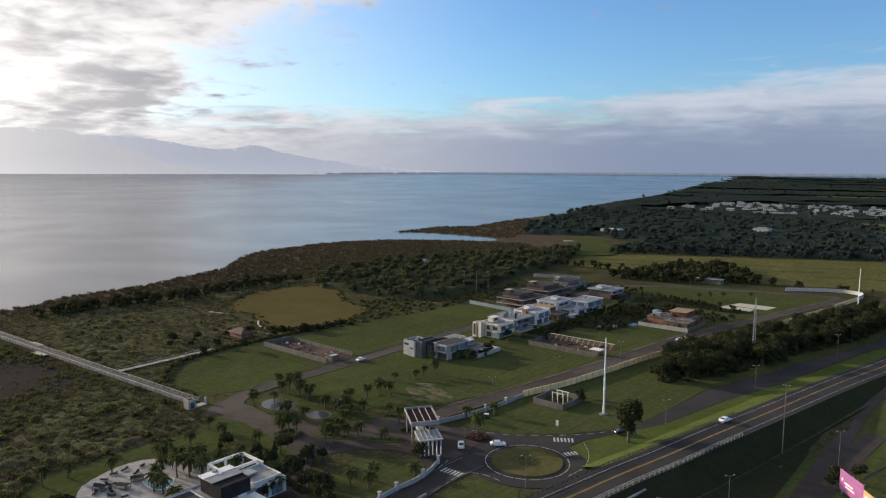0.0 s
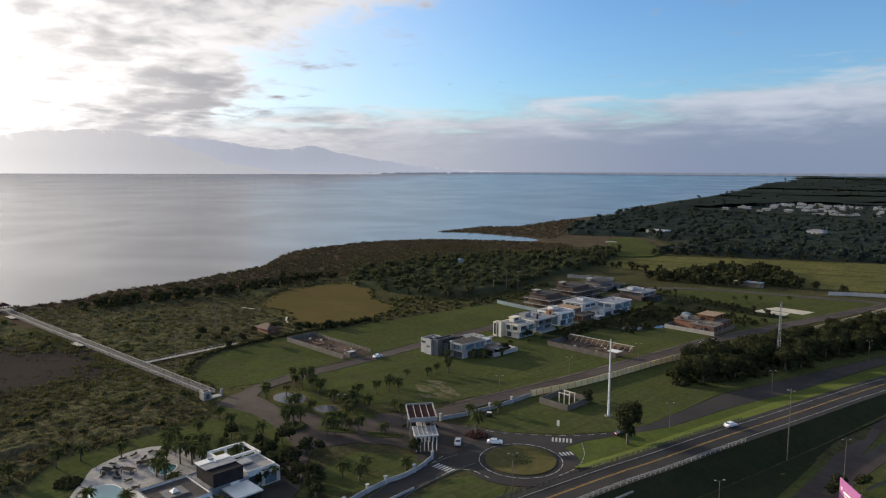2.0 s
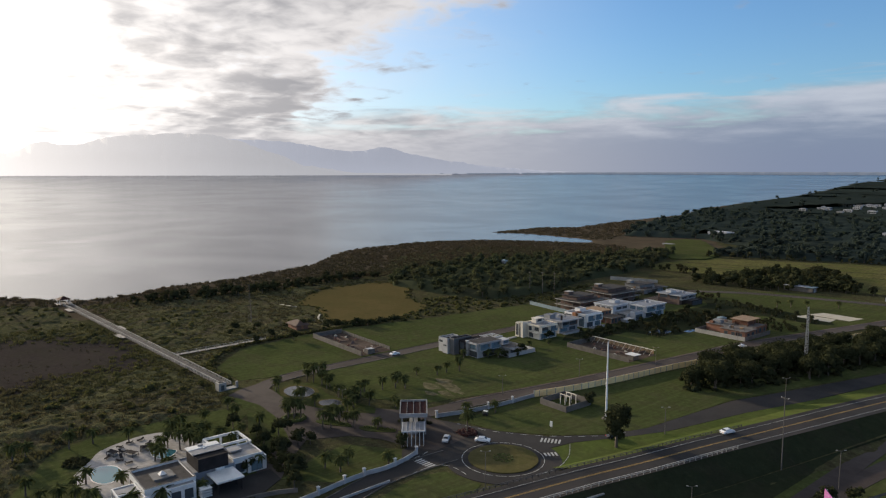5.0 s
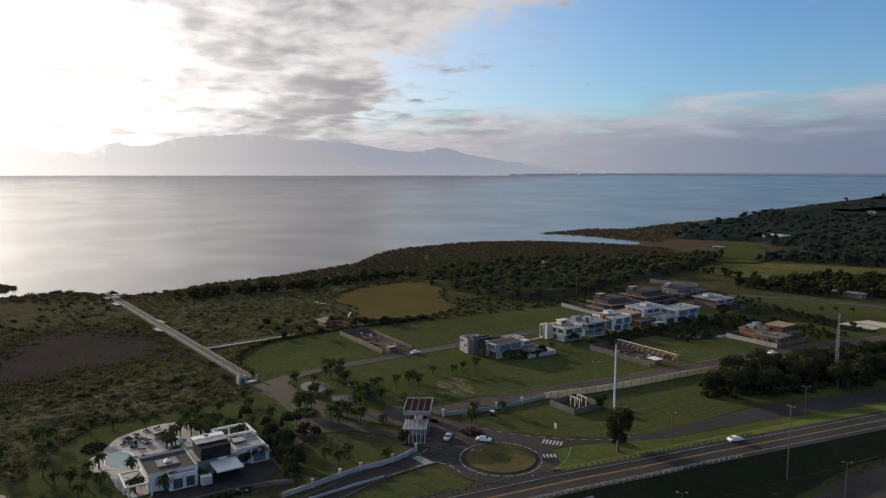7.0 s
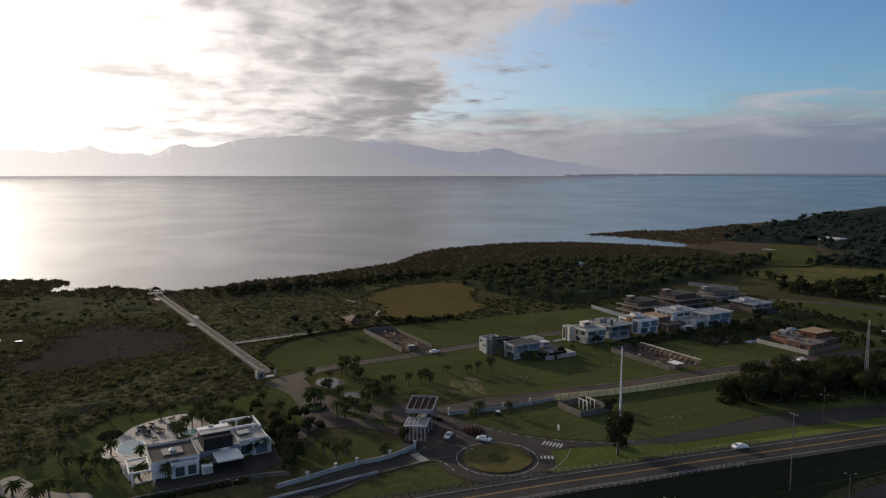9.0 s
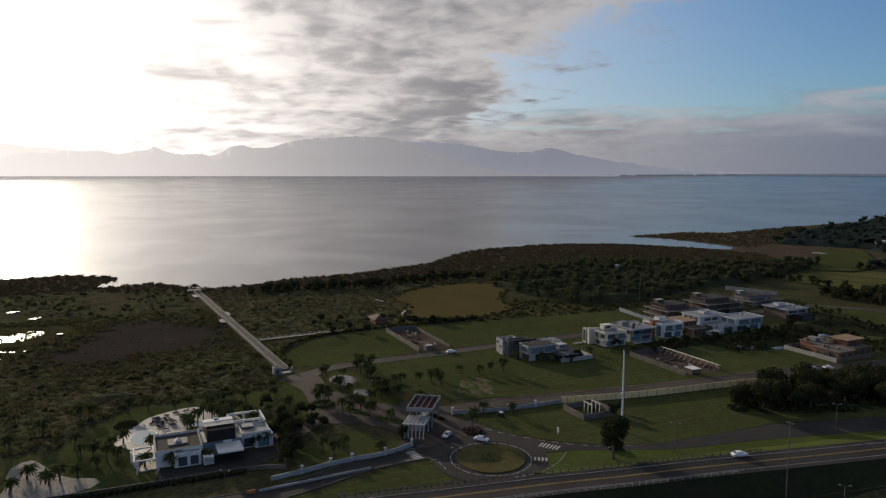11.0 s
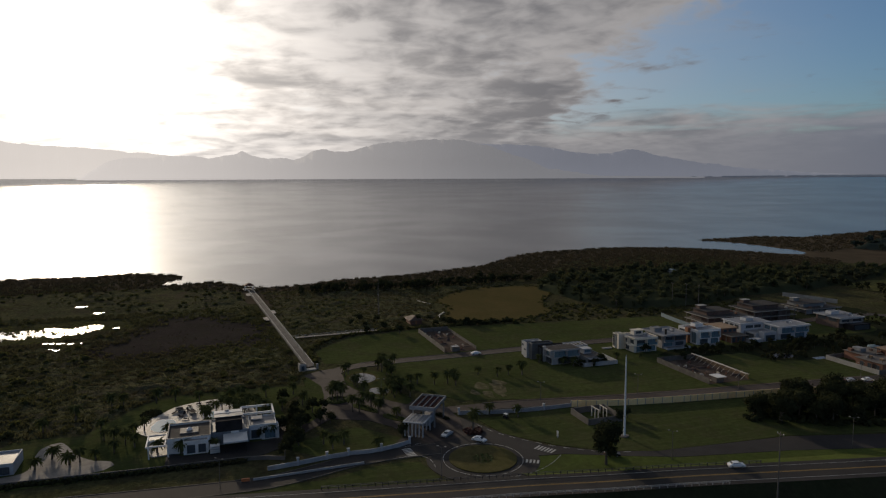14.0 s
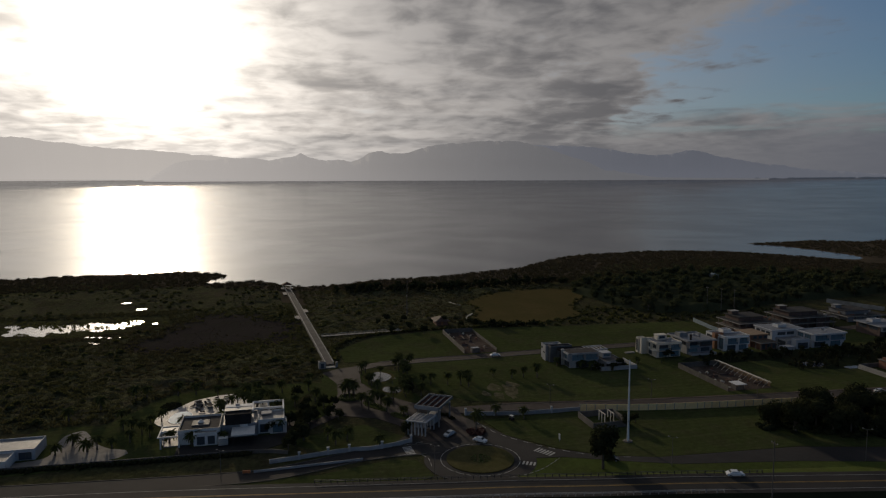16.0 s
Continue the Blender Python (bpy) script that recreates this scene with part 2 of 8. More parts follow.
SOIL = surface("bare_soil", (0.13, 0.10, 0.07), (0.18, 0.15, 0.1), 0.2, 0.95, 0.3, second=(0.07, 0.09, 0.03), specular=0.1)
SAND = surface("pale_sand", (0.42, 0.38, 0.3), (0.5, 0.46, 0.38), 0.2, 0.95, 0.2, stain=0.2)
ASPHALT = surface("asphalt", (0.031, 0.0295, 0.0295), (0.043, 0.041, 0.0405), 0.15, 0.9, 0.1, stain=0.4, fine=20, specular=0.12, second=(0.045, 0.04, 0.038))
PAVER = surface("grey_brown_paving", (0.046, 0.037, 0.034), (0.064, 0.051, 0.047), 0.2, 0.9, 0.15, stain=0.4, fine=15, specular=0.12, second=(0.07, 0.058, 0.052))
CONCRETE = surface("concrete", (0.3, 0.29, 0.27), (0.38, 0.365, 0.34), 0.4, 0.85, 0.15, stain=0.5)
DARK_CONCRETE = surface("weathered_concrete", (0.12, 0.108, 0.098), (0.17, 0.153, 0.138), 0.4, 0.9, 0.2, stain=0.5)
KERB = surface("worn_kerb_concrete", (0.1, 0.09, 0.08), (0.15, 0.135, 0.12), 0.4, 0.9, 0.1, stain=0.5)
DECK = surface("pale_stone_deck", (0.25, 0.24, 0.235), (0.34, 0.325, 0.315), 0.9, 0.6, 0.06, stain=0.4, specular=0.15)
SETTS = surface("sandy_paving", (0.2, 0.185, 0.17), (0.27, 0.25, 0.23), 0.4, 0.85, 0.1, stain=0.4, specular=0.1)
TIMBER = surface("grey_timber", (0.24, 0.22, 0.2), (0.33, 0.3, 0.28), 0.6, 0.85, 0.2, stain=0.3, random_tone=0.3)
DARKTIMBER = surface("worn_dark_timber", (0.07, 0.066, 0.066), (0.1, 0.094, 0.092), 0.6, 0.9, 0.2, stain=0.3, random_tone=0.3, specular=0.1)
WHITE = surface("white_plaster", (0.66, 0.655, 0.64), (0.75, 0.745, 0.73), 0.4, 0.7, 0.05, stain=0.3)
CREAM = surface("cream_plaster", (0.66, 0.6, 0.5), (0.72, 0.66, 0.56), 0.4, 0.75, 0.05, stain=0.2)
OCHRE = surface("ochre_panels", (0.84, 0.58, 0.28), (0.9, 0.65, 0.34), 0.4, 0.8, 0.05, stain=0.15, random_tone=0.15)
GREY = surface("grey_plaster", (0.26, 0.265, 0.28), (0.32, 0.325, 0.34), 0.4, 0.75, 0.05, stain=0.2)
CHARCOAL = surface("charcoal_plaster", (0.027, 0.025, 0.026), (0.042, 0.038, 0.039), 0.5, 0.9, 0.05, specular=0.04)
BRICK = surface("orange_brick", (0.17, 0.085, 0.056), (0.23, 0.115, 0.078), 0.6, 0.9, 0.2, stain=0.3, random_tone=0.35)
DARKGRASS = grass_surface("island_grass", (0.082, 0.074, 0.034), (0.105, 0.092, 0.042), (0.085, 0.085, 0.03), 0.5, 0.0, 0.15, 0.6)
# weed cover; its darkness is also the shade of the highway's east bank
WEEDS_AND_SHADE = grass_surface("dark_weeds_and_shade", (0.022, 0.028, 0.016), (0.03, 0.035, 0.019), (0.03, 0.029, 0.02), 0.5, 0.0, 0.2, 0.5)
DARKROOF = surface("dark_felt_roofing", (0.055, 0.052, 0.052), (0.085, 0.08, 0.078), 0.5, 0.9, 0.1, stain=0.4, specular=0.05)
DARKBRICK = surface("brown_block", (0.11, 0.075, 0.064), (0.15, 0.105, 0.09), 0.6, 0.9, 0.2, stain=0.4)
DARKSOIL = surface("dark_soil", (0.07, 0.055, 0.047), (0.1, 0.078, 0.065), 0.3, 0.95, 0.3, second=(0.14, 0.11, 0.09), stain=0.4, specular=0.0)
PLYWOOD = surface("plywood_sheet", (0.24, 0.16, 0.1), (0.32, 0.22, 0.14), 0.6, 0.85, 0.1, stain=0.3)
SLATE = surface("slate_grey_plaster", (0.2, 0.205, 0.21), (0.26, 0.265, 0.27), 0.4, 0.75, 0.05, stain=0.25)
OLDWHITE = surface("weathered_white_paint", (0.4, 0.41, 0.43), (0.48, 0.485, 0.5), 0.4, 0.75, 0.05, stain=0.35)
PALEGREY = surface("pale_grey_plaster", (0.34, 0.345, 0.355), (0.42, 0.425, 0.43), 0.4, 0.75, 0.05, stain=0.3)
PALEWHITE = surface("dull_white_plaster", (0.5, 0.51, 0.53), (0.6, 0.605, 0.62), 0.4, 0.7, 0.05, stain=0.3)
DARKPANEL = surface("dark_grey_panel", (0.1, 0.102, 0.106), (0.14, 0.142, 0.146), 0.4, 0.7, 0.05, stain=0.3)
REDROOF = surface("dark_red_roofing", (0.045, 0.02, 0.018), (0.07, 0.028, 0.024), 0.5, 0.8, 0.1, stain=0.4, specular=0.1)
TILEROOF = surface("clay_tile_roof", (0.08, 0.05, 0.04), (0.11, 0.068, 0.054), 0.5, 0.8, 0.3, stain=0.3)
WOOD = surface("reddish_cladding", (0.3, 0.13, 0.06), (0.38, 0.17, 0.08), 0.6, 0.6, 0.1, streaks=(1, 1, 0.1))
ROOFING = surface("grey_roof_sheet", (0.17, 0.175, 0.19), (0.25, 0.255, 0.27), 0.5, 0.55, 0.1, stain=0.35)
METAL = surface("galvanised_steel", (0.3, 0.31, 0.33), (0.4, 0.41, 0.42), 1.0, 0.5, 0.03, metal=0.5, stain=0.2)
WHITEPOLE = surface("white_coated_steel", (0.72, 0.74, 0.76), (0.8, 0.81, 0.83), 1.0, 0.45, 0.02, stain=0.15)
DARKMETAL = surface("dark_steel", (0.06, 0.06, 0.065), (0.09, 0.09, 0.095), 1.0, 0.5, 0.03, metal=0.4)
PAINT = surface("road_paint_white", (0.36, 0.36, 0.35), (0.5, 0.5, 0.48), 1.2, 0.7, 0.03, stain=0.7)
YELLOW = surface("road_paint_yellow", (0.36, 0.22, 0.06), (0.44, 0.28, 0.08), 1.2, 0.7, 0.03, stain=0.4)
BLUEPAINT = surface("pale_blue_boards", (0.13, 0.19, 0.22), (0.18, 0.24, 0.275), 0.8, 0.7, 0.05, stain=0.3)
# pane colours are raised to carry part of the reflected sky
GLASS = glass_surface("grey_window_glass", (0.07, 0.08, 0.09))
BLUEGLASS = glass_surface("bluish_window_glass", (0.14, 0.21, 0.25), 0.12)
LEAF = surface("tree_leaves", (0.03, 0.035, 0.019), (0.045, 0.049, 0.025), 0.12, 0.85, 0.0, second=(0.043, 0.041, 0.022), island=0.12, specular=0.0, leafy=0.12)
# tree leaves made paler: light and haze over the woods are in this colour
HAZY_WOOD_LEAF = surface("hazy_woodland_leaves", (0.056, 0.066, 0.038), (0.075, 0.084, 0.047), 0.06, 0.85, 0.0, second=(0.06, 0.06, 0.036), island=0.08, specular=0.0, leafy=0.28)
# blue of the air between, tinted into the far leaves and far ground
HAZY_FAR_LEAF = surface("haze_tinted_leaves", (0.033, 0.046, 0.043), (0.045, 0.06, 0.054), 0.03, 0.85, 0.0, second=(0.033, 0.042, 0.036), island=0.12, specular=0.0, leafy=0.3)
LEAF_LIGHT = surface("bush_leaves", (0.068, 0.072, 0.033), (0.1, 0.1, 0.046), 0.1, 0.85, 0.0, second=(0.06, 0.06, 0.028), island=0.2, specular=0.0, leafy=0.4)
PALM_LEAF = surface("palm_fronds", (0.05, 0.06, 0.026), (0.078, 0.088, 0.036), 0.5, 0.9, 0.0, island=0.4, specular=0.0, leafy=0.32)
REED_LEAF = surface("reed_blades", (0.062, 0.051, 0.039), (0.09, 0.073, 0.053), 0.06, 0.9, 0.0, second=(0.052, 0.048, 0.032), island=0.2, specular=0.0, leafy=0.18)
MARSH_BLADE = surface("marsh_grass_blades", (0.066, 0.066, 0.036), (0.088, 0.086, 0.048), 0.05, 0.9, 0.0, second=(0.074, 0.064, 0.044), island=0.1, specular=0.0, leafy=0.25)
BARK = surface("bark", (0.1, 0.08, 0.065), (0.15, 0.125, 0.1), 2.0, 0.95, 0.3)
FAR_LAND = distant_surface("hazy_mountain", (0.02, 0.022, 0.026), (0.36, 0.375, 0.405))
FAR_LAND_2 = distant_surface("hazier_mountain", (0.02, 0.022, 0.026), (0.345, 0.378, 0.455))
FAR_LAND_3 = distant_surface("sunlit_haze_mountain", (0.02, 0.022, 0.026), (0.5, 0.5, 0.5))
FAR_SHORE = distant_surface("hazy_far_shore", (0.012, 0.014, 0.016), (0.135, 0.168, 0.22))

# ---- building blocks ----
def mesh_object(name, bm, material, parent=None, label=""):
    data = bpy.data.meshes.new(name)
    bm.to_mesh(data)
    bm.free()
    for m in material if isinstance(material, (list, tuple)) else (material,):
        data.materials.append(m)
    ob = new(name, data)
    if parent:
        ob.parent = parent
    return tagged(ob, label)


part = mesh_object


def share(name, data, parent, at=(0, 0, 0), turn=0.0):
    """Another object on a mesh that stands already."""
    ob = new(name, data)
    ob.parent = parent
    ob.location, ob.rotation_euler = at, (0, 0, turn)
    return ob


def thing(name, label, category, group="", at=(0, 0, 0), turn=0.0):
    ob = new(name)
    ob.empty_display_size = 0.5
    ob.location, ob.rotation_euler = at, (0, 0, turn)
    return tagged(ob, label, category, group)


def add_box(bm, x0, x1, y0, y1, z0, z1, bevel=0.0):
    made = bmesh.ops.create_cube(bm, size=1.0, matrix=Matrix.LocRotScale(((x0 + x1) / 2, (y0 + y1) / 2, (z0 + z1) / 2), None, (x1 - x0, y1 - y0, z1 - z0)))
    if bevel:
        edges = {e for v in made["verts"] for e in v.link_edges}
        bmesh.ops.bevel(bm, geom=list(edges), offset=bevel, segments=1, affect="EDGES")
    return bm


def box(x0, x1, y0, y1, z0, z1, bevel=0.0):
    return add_box(bmesh.new(), x0, x1, y0, y1, z0, z1, bevel)


def tube(bm, a, b, r0, r1=None, sides=8):
    """A tapered round bar from a to b."""
    a, b = Vector(a), Vector(b)
    turn = (b - a).to_track_quat("Z", "Y").to_matrix().to_4x4()
    bmesh.ops.create_cone(bm, cap_ends=True, segments=sides, radius1=r0, radius2=r0 if r1 is None else r1, depth=(b - a).length,
                          matrix=Matrix.Translation((a + b) / 2) @ turn)
    return bm


def slab(points, z0, z1):
    """A flat plate with the outline given, from z0 up to z1."""
    bm = bmesh.new()
    bottom = [bm.verts.new((x, y, z0)) for x, y in points]
    face = bm.faces.new(bottom)
    if face.calc_area() and sum(a[0] * b[1] - b[0] * a[1] for a, b in zip(points, points[1:] + points[:1])) < 0:
        face.normal_flip()
    bm.normal_update()
    grown = bmesh.ops.extrude_face_region(bm, geom=[face])
    for v in grown["geom"]:
        if isinstance(v, bmesh.types.BMVert):
            v.co.z = z1
    bmesh.ops.recalc_face_normals(bm, faces=bm.faces)
    bmesh.ops.triangulate(bm, faces=[f for f in bm.faces if len(f.verts) > 4])
    return bm


def smooth(points, step=4.0, closed=False):
    """A soft curve through the points, cut into short steps."""
    pts = [Vector(p) for p in points]
    count, out = len(pts), []
    for i in range(count if closed else count - 1):
        if closed:
            p0, p1, p2, p3 = (pts[(i + k) % count] for k in (-1, 0, 1, 2))
        else:
            p0, p1, p2, p3 = pts[max(i - 1, 0)], pts[i], pts[i + 1], pts[min(i + 2, count - 1)]
        pieces = max(1, int((p2 - p1).length / step))
        for k in range(pieces):
            t = k / pieces
            out.append(0.5 * (2 * p1 + (p2 - p0) * t + (2 * p0 - 5 * p1 + 4 * p2 - p3) * t * t + (3 * p1 - p0 - 3 * p2 + p3) * t ** 3))
    return out if closed else out + [pts[-1]]


def side_line(line, offset):
    """The line moved sideways, to the right of its way."""
    out = []
    for i, p in enumerate(line):
        d = line[min(i + 1, len(line) - 1)] - line[max(i - 1, 0)]
        d = Vector((d.x, d.y)).normalized()
        out.append(Vector((p.x + d.y * offset, p.y - d.x * offset, *p[2:])))
    return out


def ribbon(line, left, right, z0, z1, lift=None, closed=False):
    """A band along a line, between two offsets from it, with a top at z1 and sides down to z0. lift: height along the line."""
    bm = bmesh.new()
    rows = []
    a, b = side_line(line, left), side_line(line, right)
    for i, (p, q) in enumerate(zip(a, b)):
        h = lift(line[i]) if lift else 0.0
        rows.append([bm.verts.new((p.x, p.y, z0 + h)), bm.verts.new((p.x, p.y, z1 + h)), bm.verts.new((q.x, q.y, z1 + h)), bm.verts.new((q.x, q.y, z0 + h))])
    for r, s in zip(rows, rows[1:] + (rows[:1] if closed else [])):
        for k in range(3):
            bm.faces.new((r[k], r[k + 1], s[k + 1], s[k]))
    if not closed:
        bm.faces.new(rows[0][::-1]), bm.faces.new(rows[-1])
    bmesh.ops.recalc_face_normals(bm, faces=bm.faces)
    return bm


def ring(cx, cy, r, count=40, squash=1.0):
    return [(cx + r * math.cos(2 * math.pi * i / count), cy + squash * r * math.sin(2 * math.pi * i / count)) for i in range(count)]


def inside(points, polygon):
    """Which of the points (n, 2) lie in the polygon."""
    x, y = points[:, 0], points[:, 1]
    odd = np.zeros(len(points), bool)
    for (ax, ay), (bx, by) in zip(polygon, polygon[1:] + polygon[:1]):
        if ay != by:
            odd ^= ((ay > y) != (by > y)) & (x < (bx - ax) * (y - ay) / (by - ay) + ax)
    return odd


def distance(points, line):
    best = np.full(len(points), 1e9)
    for a, b in zip(line, line[1:]):
        a, d = np.array(a, float), np.array(b, float) - np.array(a, float)
        t = np.clip(((points - a) @ d) / max(d @ d, 1e-9), 0, 1)
        best = np.minimum(best, np.linalg.norm(points - a - t[:, None] * d, axis=1))
    return best


def ripple(x, y, scale, seed=0.0):
    """Cheap smooth noise, -1 to 1."""
    u, v = x / scale, y / scale
    return (np.sin(1.3 * u + 2.1 * np.sin(0.7 * v + seed)) + np.sin(1.7 * v + 1.6 * np.sin(0.9 * u + 2.0 * seed)) + np.sin(0.8 * (u + v) + seed)) / 3


def lumps(x, y, scale, seed):
    """Uneven rolling noise, 0 to 1, from a lattice of random heights."""
    lattice = np.random.default_rng(seed).random((64, 64))
    u, v = x / scale, y / scale
    i, j = np.floor(u).astype(int), np.floor(v).astype(int)
    fu, fv = u - i, v - j
    fu, fv = fu * fu * (3 - 2 * fu), fv * fv * (3 - 2 * fv)
    a = lattice[i % 64, j % 64] * (1 - fu) + lattice[(i + 1) % 64, j % 64] * fu
    b = lattice[i % 64, (j + 1) % 64] * (1 - fu) + lattice[(i + 1) % 64, (j + 1) % 64] * fu
    return a * (1 - fv) + b * fv


def bowl(r):
    """How far the ground and the lake lift towards the horizon, which lies at 4.9 km here."""
    return 63.0 * (np.maximum(r - 1500.0, 0) / 3350.0) ** 2


# ---- the land and the lake ----
SHORE = [(-560, -4800), (-700, -1500), (-520, -400), (-505, -109), (-518, -60), (-518, 23), (-500, 53), (-482, 55), (-452, 45), (-457, 74), (-440, 90),
         (-415, 101), (-420, 128), (-435, 165), (-445, 225), (-470, 292), (-520, 340), (-550, 382), (-562, 445), (-560, 490), (-537, 548),
         (-474, 590), (-448, 612), (-462, 636), (-500, 640), (-566, 636), (-606, 612), (-618, 700), (-592, 760), (-633, 947), (-656, 1119),
         (-700, 1210), (-784, 1450), (-870, 1826), (-985, 2340), (-1260, 3395), (-1468, 4700)]
LAND = SHORE + [(4900, 4700), (4900, -4800)]
BOG_POOL = [(-326, -45), (-320, -12), (-322, 9), (-326, 24), (-311, 31), (-300, 14), (-295, -7), (-293, -40)]
BOG_PLAN = [(-242, 43), (-240, 56), (-247, 70), (-251, 81), (-247, 92), (-246, 103), (-260, 107), (-282, 105), (-307, 97), (-326, 80), (-328, 57), (-306, 45), (-288, 36), (-264, 29), (-250, 31)]
BOG = []
for q in smooth(BOG_PLAN, 5.0, True):
    BOG.append((q.x + 9 * noise.noise((q.x * 0.05, q.y * 0.05, 3)) + 5 * noise.noise((q.x * 0.16, q.y * 0.16, 5)), q.y + 9 * noise.noise((q.x * 0.05, q.y * 0.05, 9)) + 5 * noise.noise((q.x * 0.16, q.y * 0.16, 7))))


def steps(lo, hi, fine, far):
    mid = list(np.arange(lo, hi + fine, fine))
    up, down = [mid[-1]], [mid[0]]
    while up[-1] < far:
        up.append(up[-1] + (up[-1] - (up[-2] if len(up) > 1 else mid[-2])) * 1.11)
    while down[-1] > -far:
        down.append(down[-1] - ((down[-2] if len(down) > 1 else mid[1]) - down[-1]) * 1.11)
    return np.array(down[::-1] + mid[1:-1] + up)


def sheet(xs, ys, height, name, materials, choose=None, keep=None):
    gx, gy = np.meshgrid(xs, ys, indexing="ij")
    flat = np.stack([gx.ravel(), gy.ravel()], 1)
    reach = np.hypot(flat[:, 0], flat[:, 1])
    flat = flat * np.minimum(1.0, 4850.0 / np.maximum(reach, 1.0))[:, None]
    co = np.column_stack([flat, height(flat)])
    a, b = len(xs), len(ys)
    i = (np.arange(a - 1)[:, None] * b + np.arange(b - 1)).ravel()
    quads = np.stack([i, i + b, i + b + 1, i + 1], 1)
    mid = flat[quads].mean(1)
    if keep is not None:
        chosen = keep(mid)
        quads, mid = quads[chosen], mid[chosen]
    data = bpy.data.meshes.new(name)
    data.vertices.add(len(co))
    data.vertices.foreach_set("co", co.ravel())
    data.loops.add(quads.size)
    data.polygons.add(len(quads))
    data.loops.foreach_set("vertex_index", quads.ravel())
    data.polygons.foreach_set("loop_start", np.arange(0, quads.size, 4))
    for m in materials:
        data.materials.append(m)
    if choose is not None:
        data.polygons.foreach_set("material_index", choose(mid))
    data.polygons.foreach_set("use_smooth", np.ones(len(quads), bool))
    data.update(calc_edges=True)
    return new(name, data)


def shore_gap(p):
    """Metres from the water's edge, positive on land."""
    gap = distance(p, SHORE) * np.where(inside(p, LAND), 1, -1)
    return gap + 2.2 * ripple(p[:, 0], p[:, 1], 7.0) + 3.5 * ripple(p[:, 0], p[:, 1], 19.0, 3.0)


def pool_gap(p):
    return distance(p, BOG_POOL + BOG_POOL[:1]) * np.where(inside(p, BOG_POOL), -1, 1) + 2.5 + 4 * ripple(p[:, 0], p[:, 1], 5.0) + 3 * ripple(p[:, 0], p[:, 1], 2.2, 5.0)


def east_dip(p):
    """The low ground beyond the highway."""
    foot = np.interp(p[:, 1], (-300, 0, 105, 202, 315, 560), (-118, -82, -66, -50, -28, 30))
    return -2.6 * np.clip((p[:, 0] - foot + 6) / 10.0, 0, 1) * np.clip((p[:, 1] + 60) / 120, 0, 1) * np.clip((420 - p[:, 1]) / 150, 0, 1)


def land_height(p):
    r = np.hypot(p[:, 0], p[:, 1] - 50)
    rise = np.clip(np.minimum(shore_gap(p), pool_gap(p)) / 5.0, -1, 0.0)
    wild = np.clip((-p[:, 0] - 285) / 40, 0, 1) * np.clip(shore_gap(p) / 20, 0, 1) * np.clip(pool_gap(p) / 20, 0, 1)
    return bowl(r) - 0.02 + east_dip(p) + 1.6 * rise + 0.25 * wild * ripple(p[:, 0], p[:, 1], 11.0, 1.0)


def land_kind(p):
    gap = distance(p, SHORE) + 14 * ripple(p[:, 0], p[:, 1], 23.0) + 8 * ripple(p[:, 0], p[:, 1], 9.0, 2.0)
    reeds = (gap < 62) & (p[:, 1] > 105) | (gap < 45)
    spit = (p[:, 1] > 600) & (p[:, 1] < 1150) & (gap < 130)
    bog = inside(p, BOG)
    far = p[:, 1] > 1180 + 40 * ripple(p[:, 0], p[:, 1], 90.0)
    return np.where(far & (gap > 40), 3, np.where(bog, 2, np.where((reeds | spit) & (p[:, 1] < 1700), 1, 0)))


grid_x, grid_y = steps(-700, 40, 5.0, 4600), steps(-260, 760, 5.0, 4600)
ground = tagged(sheet(grid_x, grid_y, land_height, "ground", [MARSH, REEDS, MUD, HAZY_FAR_LEAF], land_kind, lambda p: np.hypot(p[:, 0], p[:, 1]) < 4830),
                "wide flat marshland reaching from the lake to the horizon", "ground", kind="structure")
lake_x, lake_y = steps(-1400, -200, 80.0, 4600), steps(-400, 1200, 80.0, 4600)
lake = tagged(sheet(lake_x, lake_y, lambda p: bowl(np.hypot(p[:, 0], p[:, 1] - 50)) - 0.35, "water", [LAKE], None,
                    lambda p: (np.hypot(p[:, 0], p[:, 1]) < 4840) & (p[:, 0] < -150)), "calm grey-blue lake under a low sun", "lake", kind="structure")


def ridge(name, label, peaks, rough, radius, depth, base, material, lo, hi, seed):
    """A mountain range round the lake: crest heights by angle, with broken slopes."""
    bm = bmesh.new()
    rows = []
    for i in range(361):
        a = lo + (hi - lo) * i / 360
        h = float(np.interp(a, [p[0] for p in peaks], [p[1] for p in peaks]))
        h += rough * (noise.noise((a * 0.7, seed, 0)) + 0.6 * noise.noise((a * 1.9, seed, 4)) + 0.3 * noise.noise((a * 5.0, seed, 8)) + 0.07 * noise.noise((a * 11.0, seed, 2))) * min(1, h / 60)
        row = []
        for k, (out, up) in enumerate(((-depth, 0.0), (-depth * 0.55, 0.45), (0, 1.0), (depth * 0.3, 0.4))):
            r = radius + out + 30 * noise.noise((a * 1.7, k * 3.0, seed))
            z = base + max(h, 1.0) * up * (1 + (0.25 * noise.noise((a * 3.0, k, seed)) if up == 0.45 else 0))
            row.append(bm.verts.new((r * math.cos(radians(a)), r * math.sin(radians(a)), z - (20 if k == 0 else 0))))
        rows.append(row)
    for r, s in zip(rows, rows[1:]):
        for k in range(3):
            bm.faces.new((r[k], s[k], s[k + 1], r[k + 1]))
    bmesh.ops.recalc_face_normals(bm, faces=bm.faces)
    for f in bm.faces:
        f.smooth = True
    return tagged(mesh_object(name, bm, material), label, "mountain", kind="structure")


